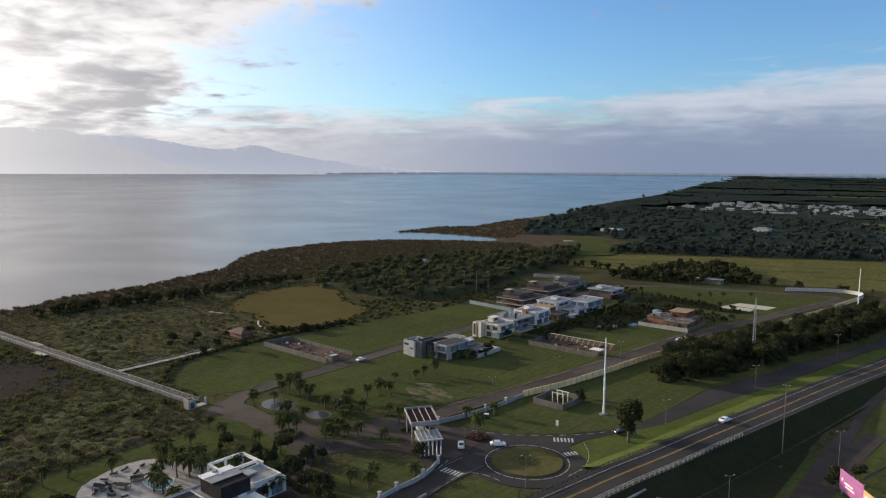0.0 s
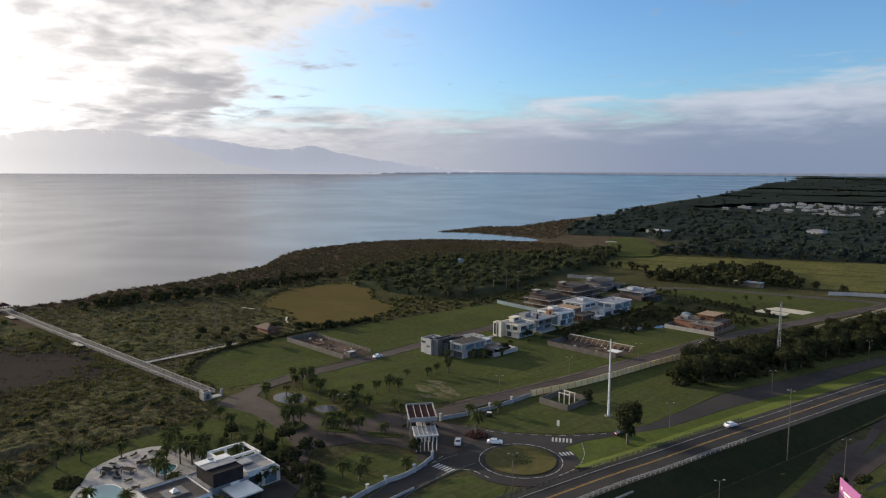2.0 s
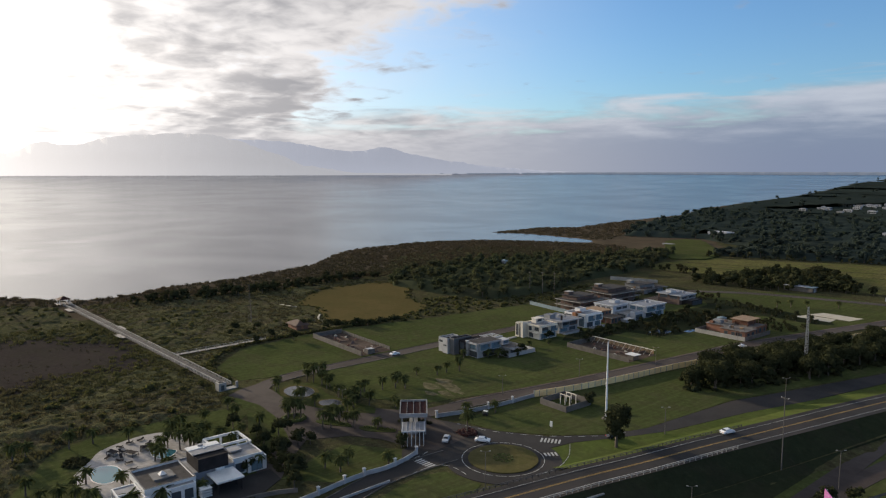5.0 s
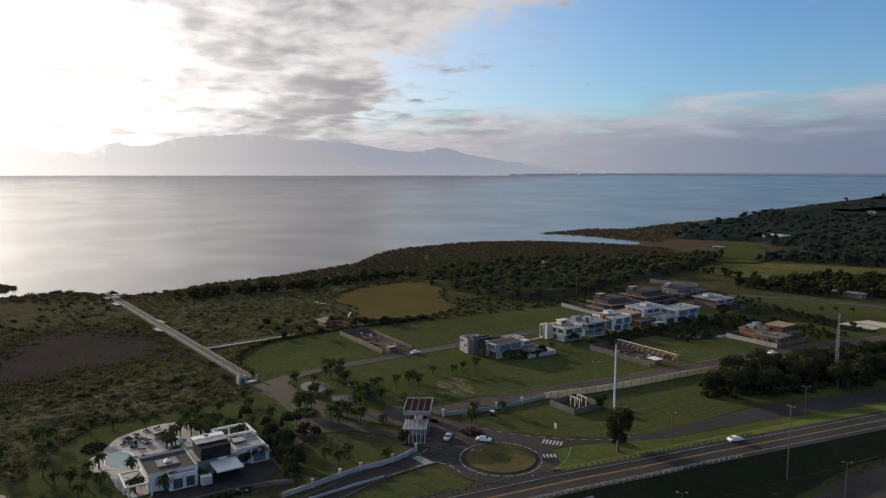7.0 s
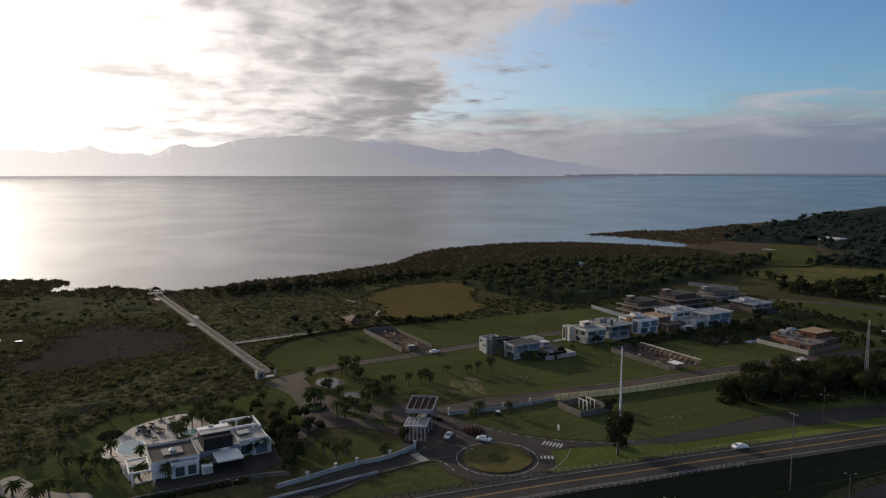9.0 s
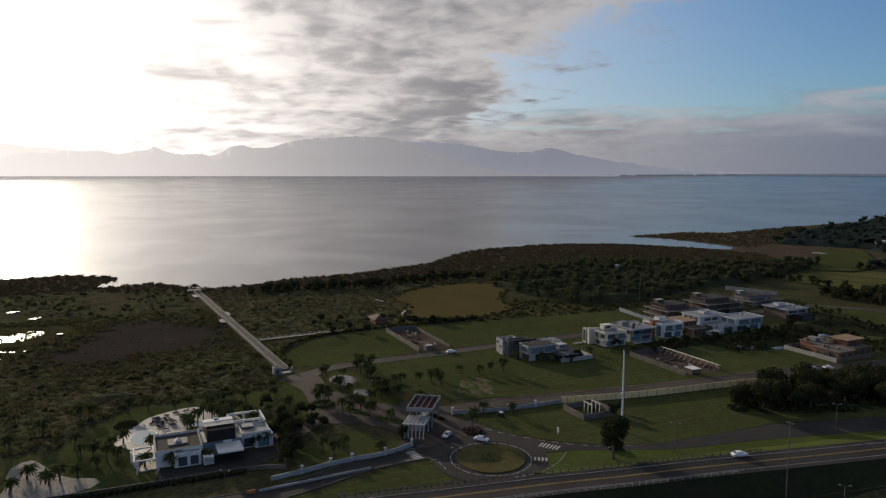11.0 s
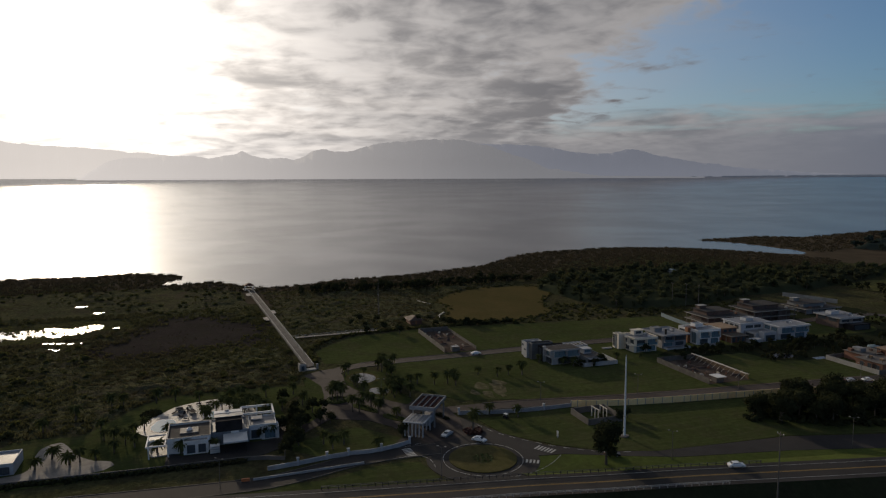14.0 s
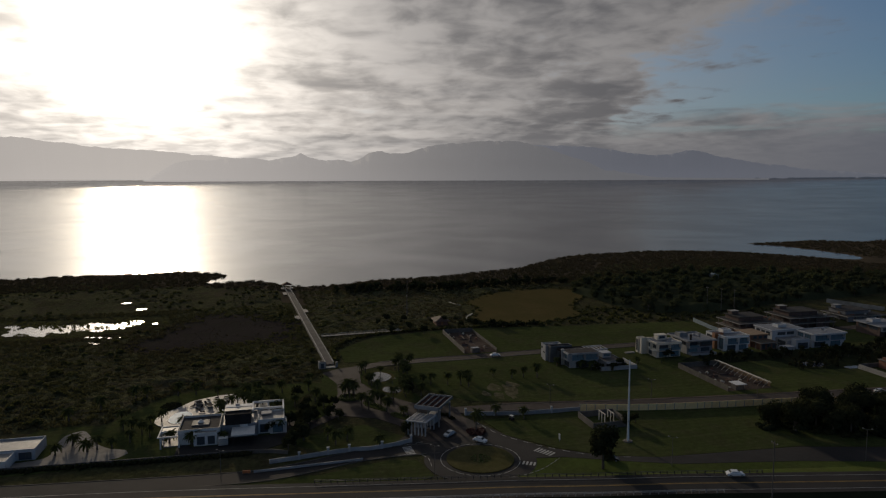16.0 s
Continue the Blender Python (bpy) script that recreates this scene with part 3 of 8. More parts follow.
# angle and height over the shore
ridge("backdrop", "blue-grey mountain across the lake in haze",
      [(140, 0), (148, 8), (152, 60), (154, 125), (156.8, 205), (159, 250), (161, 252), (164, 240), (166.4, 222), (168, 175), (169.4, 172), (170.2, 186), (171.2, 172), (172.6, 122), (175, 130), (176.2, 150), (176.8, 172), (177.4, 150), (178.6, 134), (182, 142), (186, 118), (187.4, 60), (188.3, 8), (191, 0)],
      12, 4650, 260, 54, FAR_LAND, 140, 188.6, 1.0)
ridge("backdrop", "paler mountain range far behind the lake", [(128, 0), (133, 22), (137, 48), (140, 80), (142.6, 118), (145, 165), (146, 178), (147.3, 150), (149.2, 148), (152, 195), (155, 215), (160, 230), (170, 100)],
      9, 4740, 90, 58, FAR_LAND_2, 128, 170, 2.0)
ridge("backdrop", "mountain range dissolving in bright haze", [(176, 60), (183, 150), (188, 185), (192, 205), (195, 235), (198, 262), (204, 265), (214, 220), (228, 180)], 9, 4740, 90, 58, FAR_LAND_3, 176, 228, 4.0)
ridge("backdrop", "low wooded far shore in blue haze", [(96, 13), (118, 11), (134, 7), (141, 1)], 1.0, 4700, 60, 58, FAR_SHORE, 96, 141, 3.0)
# ---- grass, fields and roads ----
def patch(name, label, outline, material, z=0.05, category="grass"):
    return tagged(mesh_object(name, slab(outline, -0.3, z), material), label, category, kind="structure")


def wavy(points, amount=1.5, step=5.0):
    """A closed outline with soft, uneven edges."""
    out = []
    for i, p in enumerate(smooth(points, step, True)):
        out.append((p.x + amount * noise.noise((p.x * 0.11, p.y * 0.11, 1)), p.y + amount * noise.noise((p.x * 0.11, p.y * 0.11, 7))))
    return out


patch("lawn_middle", "broad mown lawn between the estate roads", [(-199, 150), (-200.5, 210), (-203, 300), (-205, 330), (-120, 330), (-126, 265), (-131, 228), (-137, 190), (-145, 160), (-160, 148), (-178, 142), (-188, 140)], LAWN)
patch("lawn_west", "mown lawn beside the estate road", [(-205.5, 150), (-208, 215), (-210, 310), (-245, 309), (-250, 240), (-256, 200), (-256, 170), (-250, 140), (-228, 121), (-207, 122), (-203, 135)], LAWN)
patch("lawn_fence", "rough lawn outside the estate wall", [(-126, 158), (-127, 190), (-119, 230), (-114.5, 268), (-93, 365), (-77, 470), (-50, 470), (-52, 360), (-75, 275), (-83.5, 240), (-86, 197), (-91, 183), (-99, 172), (-112, 161)], LAWN)
patch("lawn_verge", "bright grass verge along the highway embankment", [(-94, 160), (-84, 156), (-79, 160), (-74, 176), (-70, 195), (-61, 235), (-49, 290), (-34, 350), (-47, 352), (-66, 264), (-74, 234), (-80, 202), (-85, 189), (-92, 172)], BRIGHT)
patch("lawn_entry", "mown lawn beside the entrance gate", [(-128.7, 110), (-131, 121), (-117.5, 132), (-112.5, 129), (-111.5, 116), (-112.5, 106), (-121.9, 97)], LAWN)
patch("lawn_slip", "grass wedge between slip road and highway", [(-102, 124), (-100, 131.5), (-89, 134), (-84, 125), (-86, 105), (-93, 70), (-101, 20), (-112, -80), (-118, -80), (-106, 20), (-98, 75), (-97, 105)], LAWN)
patch("lawn_villa", "garden lawn round the white villa", wavy([(-178, 112), (-166, 104), (-158, 100), (-143, 100), (-122, 96), (-117, 70), (-116, 40), (-118, 20), (-150, 22), (-150, 40), (-165, 50), (-178, 60), (-182, 85)], 1.0), LAWN)
patch("lawn_north", "mown lots north of the houses", [(-205, 330), (-212, 430), (-160, 470), (-90, 470), (-97, 400), (-120, 331)], LAWN, 0.045)
DRYGRASS = grass_surface("worn_dry_turf", (0.12, 0.105, 0.066), (0.15, 0.135, 0.085), (0.085, 0.085, 0.04), 0.9, 0.0, 0.15, 1.0)
for k, (cx, cy, a, b) in enumerate(((-158, 172, 4.4, 2.4), (-153, 177, 6.5, 3.0), (-149, 171, 4.0, 2.0), (-160, 180, 3.6, 2.0), (-146.5, 176, 3.6, 1.6), (-152, 167, 3.0, 1.2))):
    patch("bare_ground", "worn bare soil patch in the lawn", wavy([(cx + a * math.cos(w) * (1 + 0.3 * math.sin(3 * w + cx)), cy + b * math.sin(w) * (1 + 0.3 * math.cos(2 * w + cy))) for w in np.linspace(0, 5.6, 9)], 0.9, 0.7), DRYGRASS, 0.056 + 0.004 * k, "soil")
patch("brown_field", "flat brown rush field beside the marsh", wavy([(-330, 209), (-362, 247), (-359, 286), (-337, 291), (-300, 266), (-274, 259), (-260, 227), (-267, 209), (-276, 199), (-297, 206), (-313, 210)], 2.0), BROWN, 0.32, "field")
patch("meadow", "yellow-green meadow behind the houses", wavy([(-288, 490), (-303, 560), (-300, 585), (-96, 691), (150, 800), (150, 560), (-70, 520), (-156, 500), (-220, 505)], 4, 15), MEADOW, 0.06, "meadow")
for a0, b0, a1, b1 in ((-285, 520, -120, 585), (-290, 545, -100, 625), (-120, 560, 100, 640)):
    tagged(mesh_object("ditch", ribbon([Vector((a0 + (a1 - a0) * k / 12, b0 + (b1 - b0) * k / 12 + 2 * math.sin(k * 1.7))) for k in range(13)], -1.2, 1.2, -0.2, 0.12), MARSH), "dark weedy ditch across the meadow", "ditch", kind="structure")
patch("garden_ground", "dark weedy ground round the houses", wavy([(-179, 268), (-168, 264), (-166, 296), (-151, 302), (-147, 330), (-149, 378), (-118, 384), (-116, 396), (-170, 408), (-207, 404), (-207, 395), (-182, 393), (-178, 350)], 2.0), WEEDS_AND_SHADE, 0.07)
patch("garden_ground", "dark weedy ground behind the houses", wavy([(-245, 336), (-212, 338), (-212, 420), (-242, 418)], 2.0), WEEDS_AND_SHADE, 0.07)
patch("field_far", "pale field among far woods", wavy([(-372.1, 636.7), (-402.9, 686.1), (-385.2, 721.6), (-295.9, 602.0), (-299.1, 560.9), (-311.2, 552.4)], 3, 15), LAWN, 1.0, "field")
for k, (x, y, w, d) in enumerate(((-120, 1150, 160, 70), (-330, 2300, 500, 180), (150, 2700, 700, 160), (-600, 2900, 500, 120), (100, 1250, 200, 80))):
    base = float(bowl(np.array(math.hypot(x, y - 50))))
    tagged(mesh_object("field_far", slab(wavy([(x - w / 2, y - d / 2), (x + w / 2, y - d / 3), (x + w / 2, y + d / 2), (x - w / 2, y + d / 2)], 12, 40), base - 3, base + 1.5), MEADOW),
           "pale distant field between woods", "field", kind="structure")
for outline in ([(-133.5, 394), (-115.5, 394), (-116, 403), (-131, 403)], [(-131, 405), (-110, 404), (-108, 416), (-127.7, 416)]):
    patch("sand_court", "pale sand sports court in the lawn", outline, SAND, 0.09, "sports court")

ROAD_TOP = 0.1


def road(name, label, points, width, material=ASPHALT, kerbs=True, z=ROAD_TOP, free=0):
    line = smooth(points, 4)
    ob = tagged(mesh_object(name, ribbon(line, -width / 2, width / 2, -0.3, z), material), label, "road", kind="structure")
    if kerbs:
        for side in (-1, 1):
            inner, outer = sorted((side * width / 2, side * (width / 2 + 0.22)))
            tagged(mesh_object("kerb", ribbon(line[free:], inner, outer, -0.3, z + 0.1), KERB), "low concrete kerb", "kerb", kind="structure")
    return line


road("road_west", "estate road past the houses", [(-186, 119), (-196, 126), (-201, 142), (-202, 178), (-203.7, 215), (-206.3, 300), (-212, 420)], 6.4, PAVER, free=6)
road_b = road("road_east", "estate road along the boundary wall", [(-137, 150), (-136.5, 165), (-133.8, 185), (-130.5, 205), (-126, 240), (-121.5, 285), (-117.5, 320), (-100.5, 398), (-85, 470)], 6.4, PAVER, z=0.104, free=3)
# narrow strip in dark soil colour along the road's left side
tagged(mesh_object("drain", ribbon(road_b[4:], -4.6, -3.5, -0.3, 0.06), DARKSOIL), "narrow dark strip beside the estate road", "drain", kind="structure")
road("road_cross", "estate road at the north end", [(-212, 420), (-180, 445), (-130, 462), (-88, 474)], 6.0, PAVER, z=0.108)
patch("plaza", "brown-grey paved forecourt behind the gate", [(-112, 138), (-113.5, 150), (-128, 153), (-141, 152), (-152, 143), (-165, 133), (-175, 125), (-186, 126), (-199, 126), (-197.5, 119), (-193, 112), (-177, 112),
                                                              (-165, 108), (-152, 102), (-141, 98), (-124, 92), (-122, 97), (-131, 104), (-141, 114), (-136, 125), (-128, 131), (-118, 134)], PAVER, 0.092, "road")
patch("lawn_corner", "shaded lawn between the forecourt and the villa", wavy([(-191, 111.6), (-183, 114.6), (-174, 116), (-158, 114), (-143, 109.5), (-138.5, 104), (-140, 98.8), (-152, 101.5), (-165, 107), (-177, 110.5)], 0.6, 3), LAWN, 0.1)
ROUND = (-96.5, 148.5)
patch("roundabout", "dark asphalt roundabout", ring(*ROUND, 15.5, 64), ASPHALT, 0.096, "road")
patch("road_mouth", "dark asphalt at the estate entrance", [(-118, 131), (-114, 128), (-104, 134), (-100, 160), (-97, 171), (-112, 161), (-124, 156), (-130, 153), (-120, 140)], ASPHALT, 0.088, "road")
road("road_slip", "slip road beside the highway", [(-107, 139), (-107.5, 128), (-106.5, 115), (-102, 100), (-100, 85), (-104, 40), (-112, -30), (-122, -140), (-134, -300)], 7.0, ASPHALT, True, 0.112)
patch("road_service", "service road beside the highway", [(-101, 163), (-98.8, 171), (-90.4, 183), (-85.9, 197), (-83, 240), (-77, 262), (-49, 371), (-20, 480), (-10, 480), (-42, 360), (-51, 341), (-66.5, 262), (-74.5, 232), (-80.5, 200), (-85.5, 187), (-92.5, 171), (-94, 161)], ASPHALT, 0.084, "road")
island = tagged(mesh_object("roundabout_island", slab(ring(*ROUND, 9.3, 64), -0.2, 0.3), SOIL), "", "")
tagged(island, "round grass island ringed by a white-dashed kerb", "traffic island", kind="structure")
island.data.materials[0] = DARKGRASS


def dashes(points, width, z, dash, gap, material, name="road_marking", label="worn white dashed road line", lift=None):
    line = smooth(points, 0.5)
    parent = tagged(new(name), label, "road marking", kind="structure")
    run, i = 0, 0
    count_on, count_off = max(1, int(dash / 0.5)), max(1, int(gap / 0.5))
    while i + count_on < len(line):
        part("dash", ribbon(line[i:i + count_on + 1], -width / 2, width / 2, z, z + 0.02, lift), material, parent)
        i += count_on + count_off
    return parent


def closed_line(points):
    return list(points) + [points[0]]


dashes(closed_line(ring(*ROUND, 10.9, 40)), 0.16, 0.1, 2.5, 0.5, PAINT)
dashes([(-92, 170), (-86.5, 163), (-83.5, 155), (-84, 147)], 0.15, 0.1, 1.5, 0.8, PAINT)
dashes([(-110.5, 121), (-111.5, 131), (-113, 137)], 0.15, 0.12, 2.0, 1.0, PAINT)
dashes([(-103.5, 121), (-104.5, 131), (-101, 134.5), (-95, 134.5)], 0.15, 0.12, 2.0, 1.0, PAINT)
dashes([(-124, 155.5), (-112, 160), (-99, 170.5), (-91, 181), (-87, 192)], 0.15, 0.1, 2.0, 2.0, PAINT)


def crossing(cx, cy, along, across, count, turn, z):
    """A zebra crossing: its bars lie side by side."""
    ob = thing("zebra_crossing", "white zebra crossing on dark asphalt", "road marking", at=(cx, cy, z), turn=turn)
    data = None
    for i in range(count):
        at = ((i - (count - 1) / 2) * along, 0, 0)
        if data is None:
            first = part("bar", box(-along * 0.27, along * 0.27, -across / 2, across / 2, 0, 0.02), PAINT, ob)
            first.location, data = at, first.data
        else:
            share("bar", data, ob, at)
    return tagged(ob, kind="structure")


crossing(-107.2, 130.5, 1.0, 2.6, 6, radians(4), 0.113)
crossing(-97, 167.5, 1.0, 3.0, 6, radians(35), 0.1)
crossing(-90.5, 160.5, 1.0, 2.2, 4, radians(60), 0.1)

# the highway on its low bank
HIGHWAY = smooth([(-134, -300), (-106, -80), (-96, 0), (-88, 60), (-80, 106), (-76.2, 127), (-71.9, 152), (-68.2, 169.5), (-63.8, 194), (-57.6, 229), (-50.5, 270), (-42, 312), (-20, 412), (14, 560), (70, 800), (190, 1300)], 5)


def bank(p):
    """How high the highway stands over the plain."""
    return 2.7 - 2.2 * min(max((p.y - 190) / 120, 0), 1)


tagged(mesh_object("road_highway", ribbon(HIGHWAY, -5.6, 5.6, -0.5, 0.05, bank), ASPHALT), "two-lane asphalt highway on a low bank", "highway", kind="structure")


lower_road = smooth([(-38, 90), (-37.6, 150), (-37.9, 183), (-38.5, 214), (-39.1, 243), (-38.2, 272), (-33, 310), (-15, 400), (10, 500)], 5)


def slope(side, material, line, reach, beyond=()):
    bm = bmesh.new()
    top, foot = side_line(line, side * 5.6), side_line(line, side * reach)
    rows = [(bm.verts.new((p.x, p.y, 0.02 + bank(c))), bm.verts.new((q.x, q.y, -0.2 + float(east_dip(np.array([[q.x, q.y]]))[0])))) for p, q, c in zip(top, foot, line)]
    for share_ in beyond:
        more = []
        for r in rows:
            q = r[1].co
            stop = np.interp(q.y, [c.y for c in lower_road], [c.x for c in lower_road]) - 5.0
            x = q.x + max(stop - q.x, 0.3) * share_
            more.append((*r, bm.verts.new((x, q.y, 0.06 + 0.3 * (1 - share_) + float(east_dip(np.array([[x, q.y]]))[0])))))
        rows = more
    for r, s in zip(rows, rows[1:]):
        for k in range(len(r) - 1):
            bm.faces.new((r[k], r[k + 1], s[k + 1], s[k]))
    bmesh.ops.recalc_face_normals(bm, faces=bm.faces)
    return mesh_object("embankment", bm, material)


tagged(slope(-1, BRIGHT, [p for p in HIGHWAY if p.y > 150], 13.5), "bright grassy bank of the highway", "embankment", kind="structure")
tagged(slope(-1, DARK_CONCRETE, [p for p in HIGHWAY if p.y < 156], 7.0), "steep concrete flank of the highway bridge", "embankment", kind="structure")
# east bank and the ground beyond it: shade is put into the colour
tagged(slope(1, WEEDS_AND_SHADE, [p for p in HIGHWAY if 60 < p.y < 300], 13.5, (0.01, 0.15, 0.3, 0.45, 0.6, 0.75, 0.9, 1.0)), "grassy bank of the highway darkened for shade", "embankment", kind="structure")


def low(p):
    return float(east_dip(np.array([[p.x, p.y]]))[0])


fork_road = smooth([(-36.5, 120), (-36.2, 150), (-35.4, 185), (-34, 213), (-30.5, 245), (-22, 290), (0, 370)], 5)
tagged(mesh_object("verge_lower", ribbon(lower_road, 2.6, 60, -0.3, 0.05, low), LAWN), "grass beyond the lower road", "grass", kind="structure")
tagged(mesh_object("verge_lower", ribbon(lower_road, -5.4, -2.6, -0.3, 0.07, low), LAWN), "weedy grass verge of the lower road", "grass", kind="structure")
tagged(mesh_object("road_lower", ribbon(lower_road, -2.6, 2.6, -0.3, 0.12, low), PAVER), "lower asphalt road beyond the embankment", "road", kind="structure")
tagged(mesh_object("road_fork", ribbon(fork_road, -2.8, 2.8, -0.3, 0.105, low), PAVER), "brown road forking off the lower road", "road", kind="structure")


def painted(offset, width, material, label):
    return tagged(mesh_object("road_marking", ribbon(side_line(HIGHWAY, offset), -width / 2, width / 2, 0.045, 0.07, bank), material), label, "road marking", kind="structure")


painted(-0.16, 0.13, YELLOW, "double yellow centre line")
painted(0.16, 0.13, YELLOW, "double yellow centre line")
painted(-3.7, 0.11, PAINT, "white edge line")
painted(3.7, 0.11, PAINT, "white edge line")


def guard_rail(offset, y0, y1, label, tone, gap):
    ob = thing("guard_rail", label, "guard rail")
    line = [p for p in side_line(HIGHWAY, offset) if y0 <= p.y <= y1]
    if len(line) < 2:
        return ob
    part("rail", ribbon(line, -0.05, 0.05, 0.52, 0.64, bank), tone, ob)
    part("top_rail", ribbon(line, -0.04, 0.04, 0.88, 0.96, bank), tone, ob)
    post = None
    fine = smooth([p for p in line], gap)
    for p in fine:
        at = (p.x, p.y, bank(p))
        if post is None:
            first = part("post", box(-0.09, 0.09, -0.09, 0.09, -0.3, 0.95, 0.02), tone, ob)
            first.location, post = at, first.data
        else:
            share("post", post, ob, at)
    return ob


guard_rail(-5.3, 100, 215, "dark steel guard rail with posts on the bridge edge", DARKMETAL, 1.6)
guard_rail(5.3, 60, 200, "pale steel guard rail with posts along the highway", CONCRETE, 1.7)
# ---- trees, palms and marsh ----
def leaf_cloud(rng, blobs, count, size, core=0.72):
    """Leaf clumps over a set of balls (centre, radii), with dark inner masses. Gives vertices and quads."""
    verts, quads = [], []
    weights = np.array([b[1] * b[1] for b in blobs])
    for b in rng.choice(len(blobs), count, p=weights / weights.sum()):
        c, r, h = blobs[b]
        d = rng.normal(size=3)
        d /= np.linalg.norm(d)
        if d[2] < -0.5:
            d[2] *= -0.4
        at = np.array(c) + d * np.array((r, r, h)) * rng.uniform(0.78, 1.12)
        up = d * 0.7 + rng.normal(size=3) * 0.55 + np.array((0, 0, 0.35))
        up /= np.linalg.norm(up)
        u = np.cross(up, rng.normal(size=3))
        u /= np.linalg.norm(u)
        v = np.cross(up, u)
        s = size * rng.uniform(0.6, 1.4)
        i = len(verts)
        bend = up * s * 0.25
        verts += [at - u * s - v * s * 0.6 - bend, at + u * s * 0.3 - v * s * 0.7, at + u * s + v * s * 0.6 - bend, at - u * s * 0.3 + v * s * 0.7]
        quads.append((i, i + 1, i + 2, i + 3))
    for c, r, h in blobs:
        i = len(verts)
        for k in range(3):
            z = (-0.6, 0.15, 0.8)[k]
            w = math.sqrt(1 - z * z)
            for a in range(6):
                t = a * math.pi / 3 + k * 0.4
                verts.append(np.array(c) + core * np.array((r * w * math.cos(t), r * w * math.sin(t), h * z)))
        for k in range(2):
            for a in range(6):
                quads.append((i + k * 6 + a, i + k * 6 + (a + 1) % 6, i + k * 6 + 6 + (a + 1) % 6, i + k * 6 + 6 + a))
        quads += [(i + 12, i + 13, i + 14, i + 15), (i + 12, i + 15, i + 16, i + 17)]
    return np.array(verts), np.array(quads)


def trunk_shape(height, r0, r1, lean=0.0, rings=4, sides=6):
    verts, quads = [], []
    for k in range(rings + 1):
        t = k / rings
        r = r0 + (r1 - r0) * t
        for a in range(sides):
            w = 2 * math.pi * a / sides
            verts.append((lean * t * t + r * math.cos(w), r * math.sin(w), height * t))
    for k in range(rings):
        for a in range(sides):
            quads.append((k * sides + a, k * sides + (a + 1) % sides, (k + 1) * sides + (a + 1) % sides, (k + 1) * sides + a))
    return np.array(verts), np.array(quads)


def raw_mesh(name, pieces, materials):
    """One mesh out of (vertices, quads, material index) arrays."""
    start, co, fa, mi = 0, [], [], []
    for v, q, m in pieces:
        co.append(v)
        fa.append(q + start)
        mi.append(np.full(len(q), m))
        start += len(v)
    co, fa, mi = np.concatenate(co), np.concatenate(fa), np.concatenate(mi)
    data = bpy.data.meshes.new(name)
    data.vertices.add(len(co))
    data.vertices.foreach_set("co", co.astype(np.float32).ravel())
    data.loops.add(fa.size)
    data.polygons.add(len(fa))
    data.loops.foreach_set("vertex_index", fa.astype(np.int32).ravel())
    data.polygons.foreach_set("loop_start", np.arange(0, fa.size, 4))
    for m in materials:
        data.materials.append(m)
    data.polygons.foreach_set("material_index", mi.astype(np.int32))
    data.update(calc_edges=True)
    return data


def tree_blobs(rng, height, spread):
    blobs = [((0, 0, height * 0.66), spread * 0.72, height * 0.3)]
    for k in range(rng.integers(5, 9)):
        a = rng.uniform(0, 2 * math.pi)
        d = spread * rng.uniform(0.35, 0.7)
        blobs.append(((d * math.cos(a), d * math.sin(a), height * rng.uniform(0.25, 0.8)), spread * rng.uniform(0.32, 0.5), height * rng.uniform(0.13, 0.2)))
    return blobs


def limb(a, b, r):
    a, b = np.array(a, float), np.array(b, float)
    v, q = trunk_shape(1.0, r, r * 0.5, 0, 1, 5)
    d = b - a
    u = np.cross(d, (0.3, 0.9, 0.1))
    u /= np.linalg.norm(u)
    w = np.cross(d, u)
    w /= np.linalg.norm(w)
    return a + v[:, :1] * u + v[:, 1:2] * w + v[:, 2:] * d, q


def tree_template(seed, height, spread, leaves, size):
    rng = np.random.default_rng(seed)
    blobs = tree_blobs(rng, height, spread)
    v, q = leaf_cloud(rng, blobs, leaves, size)
    wood = [trunk_shape(height * 0.62, height * 0.032 + 0.04, height * 0.014, 0.2)]
    wood += [limb((0.05, 0, height * 0.34), b[0], height * 0.012 + 0.02) for b in blobs[1:4]]
    return (v, q), wood


def merge(pairs):
    start, co, fa = 0, [], []
    for v, q in pairs:
        co.append(v)
        fa.append(q + start)
        start += len(v)
    return np.concatenate(co), np.concatenate(fa)


def scatter(polygon, gap, seed, fuzz=0.45):
    """Places about gap apart inside an outline, unevenly."""
    rng = np.random.default_rng(seed)
    xs, ys = [p[0] for p in polygon], [p[1] for p in polygon]
    gx, gy = np.meshgrid(np.arange(min(xs), max(xs), gap), np.arange(min(ys), max(ys), gap))
    p = np.stack([gx.ravel(), gy.ravel()], 1)
    p = p + rng.uniform(-fuzz, fuzz, p.shape) * gap * 1.6
    return p[inside(p, polygon)]


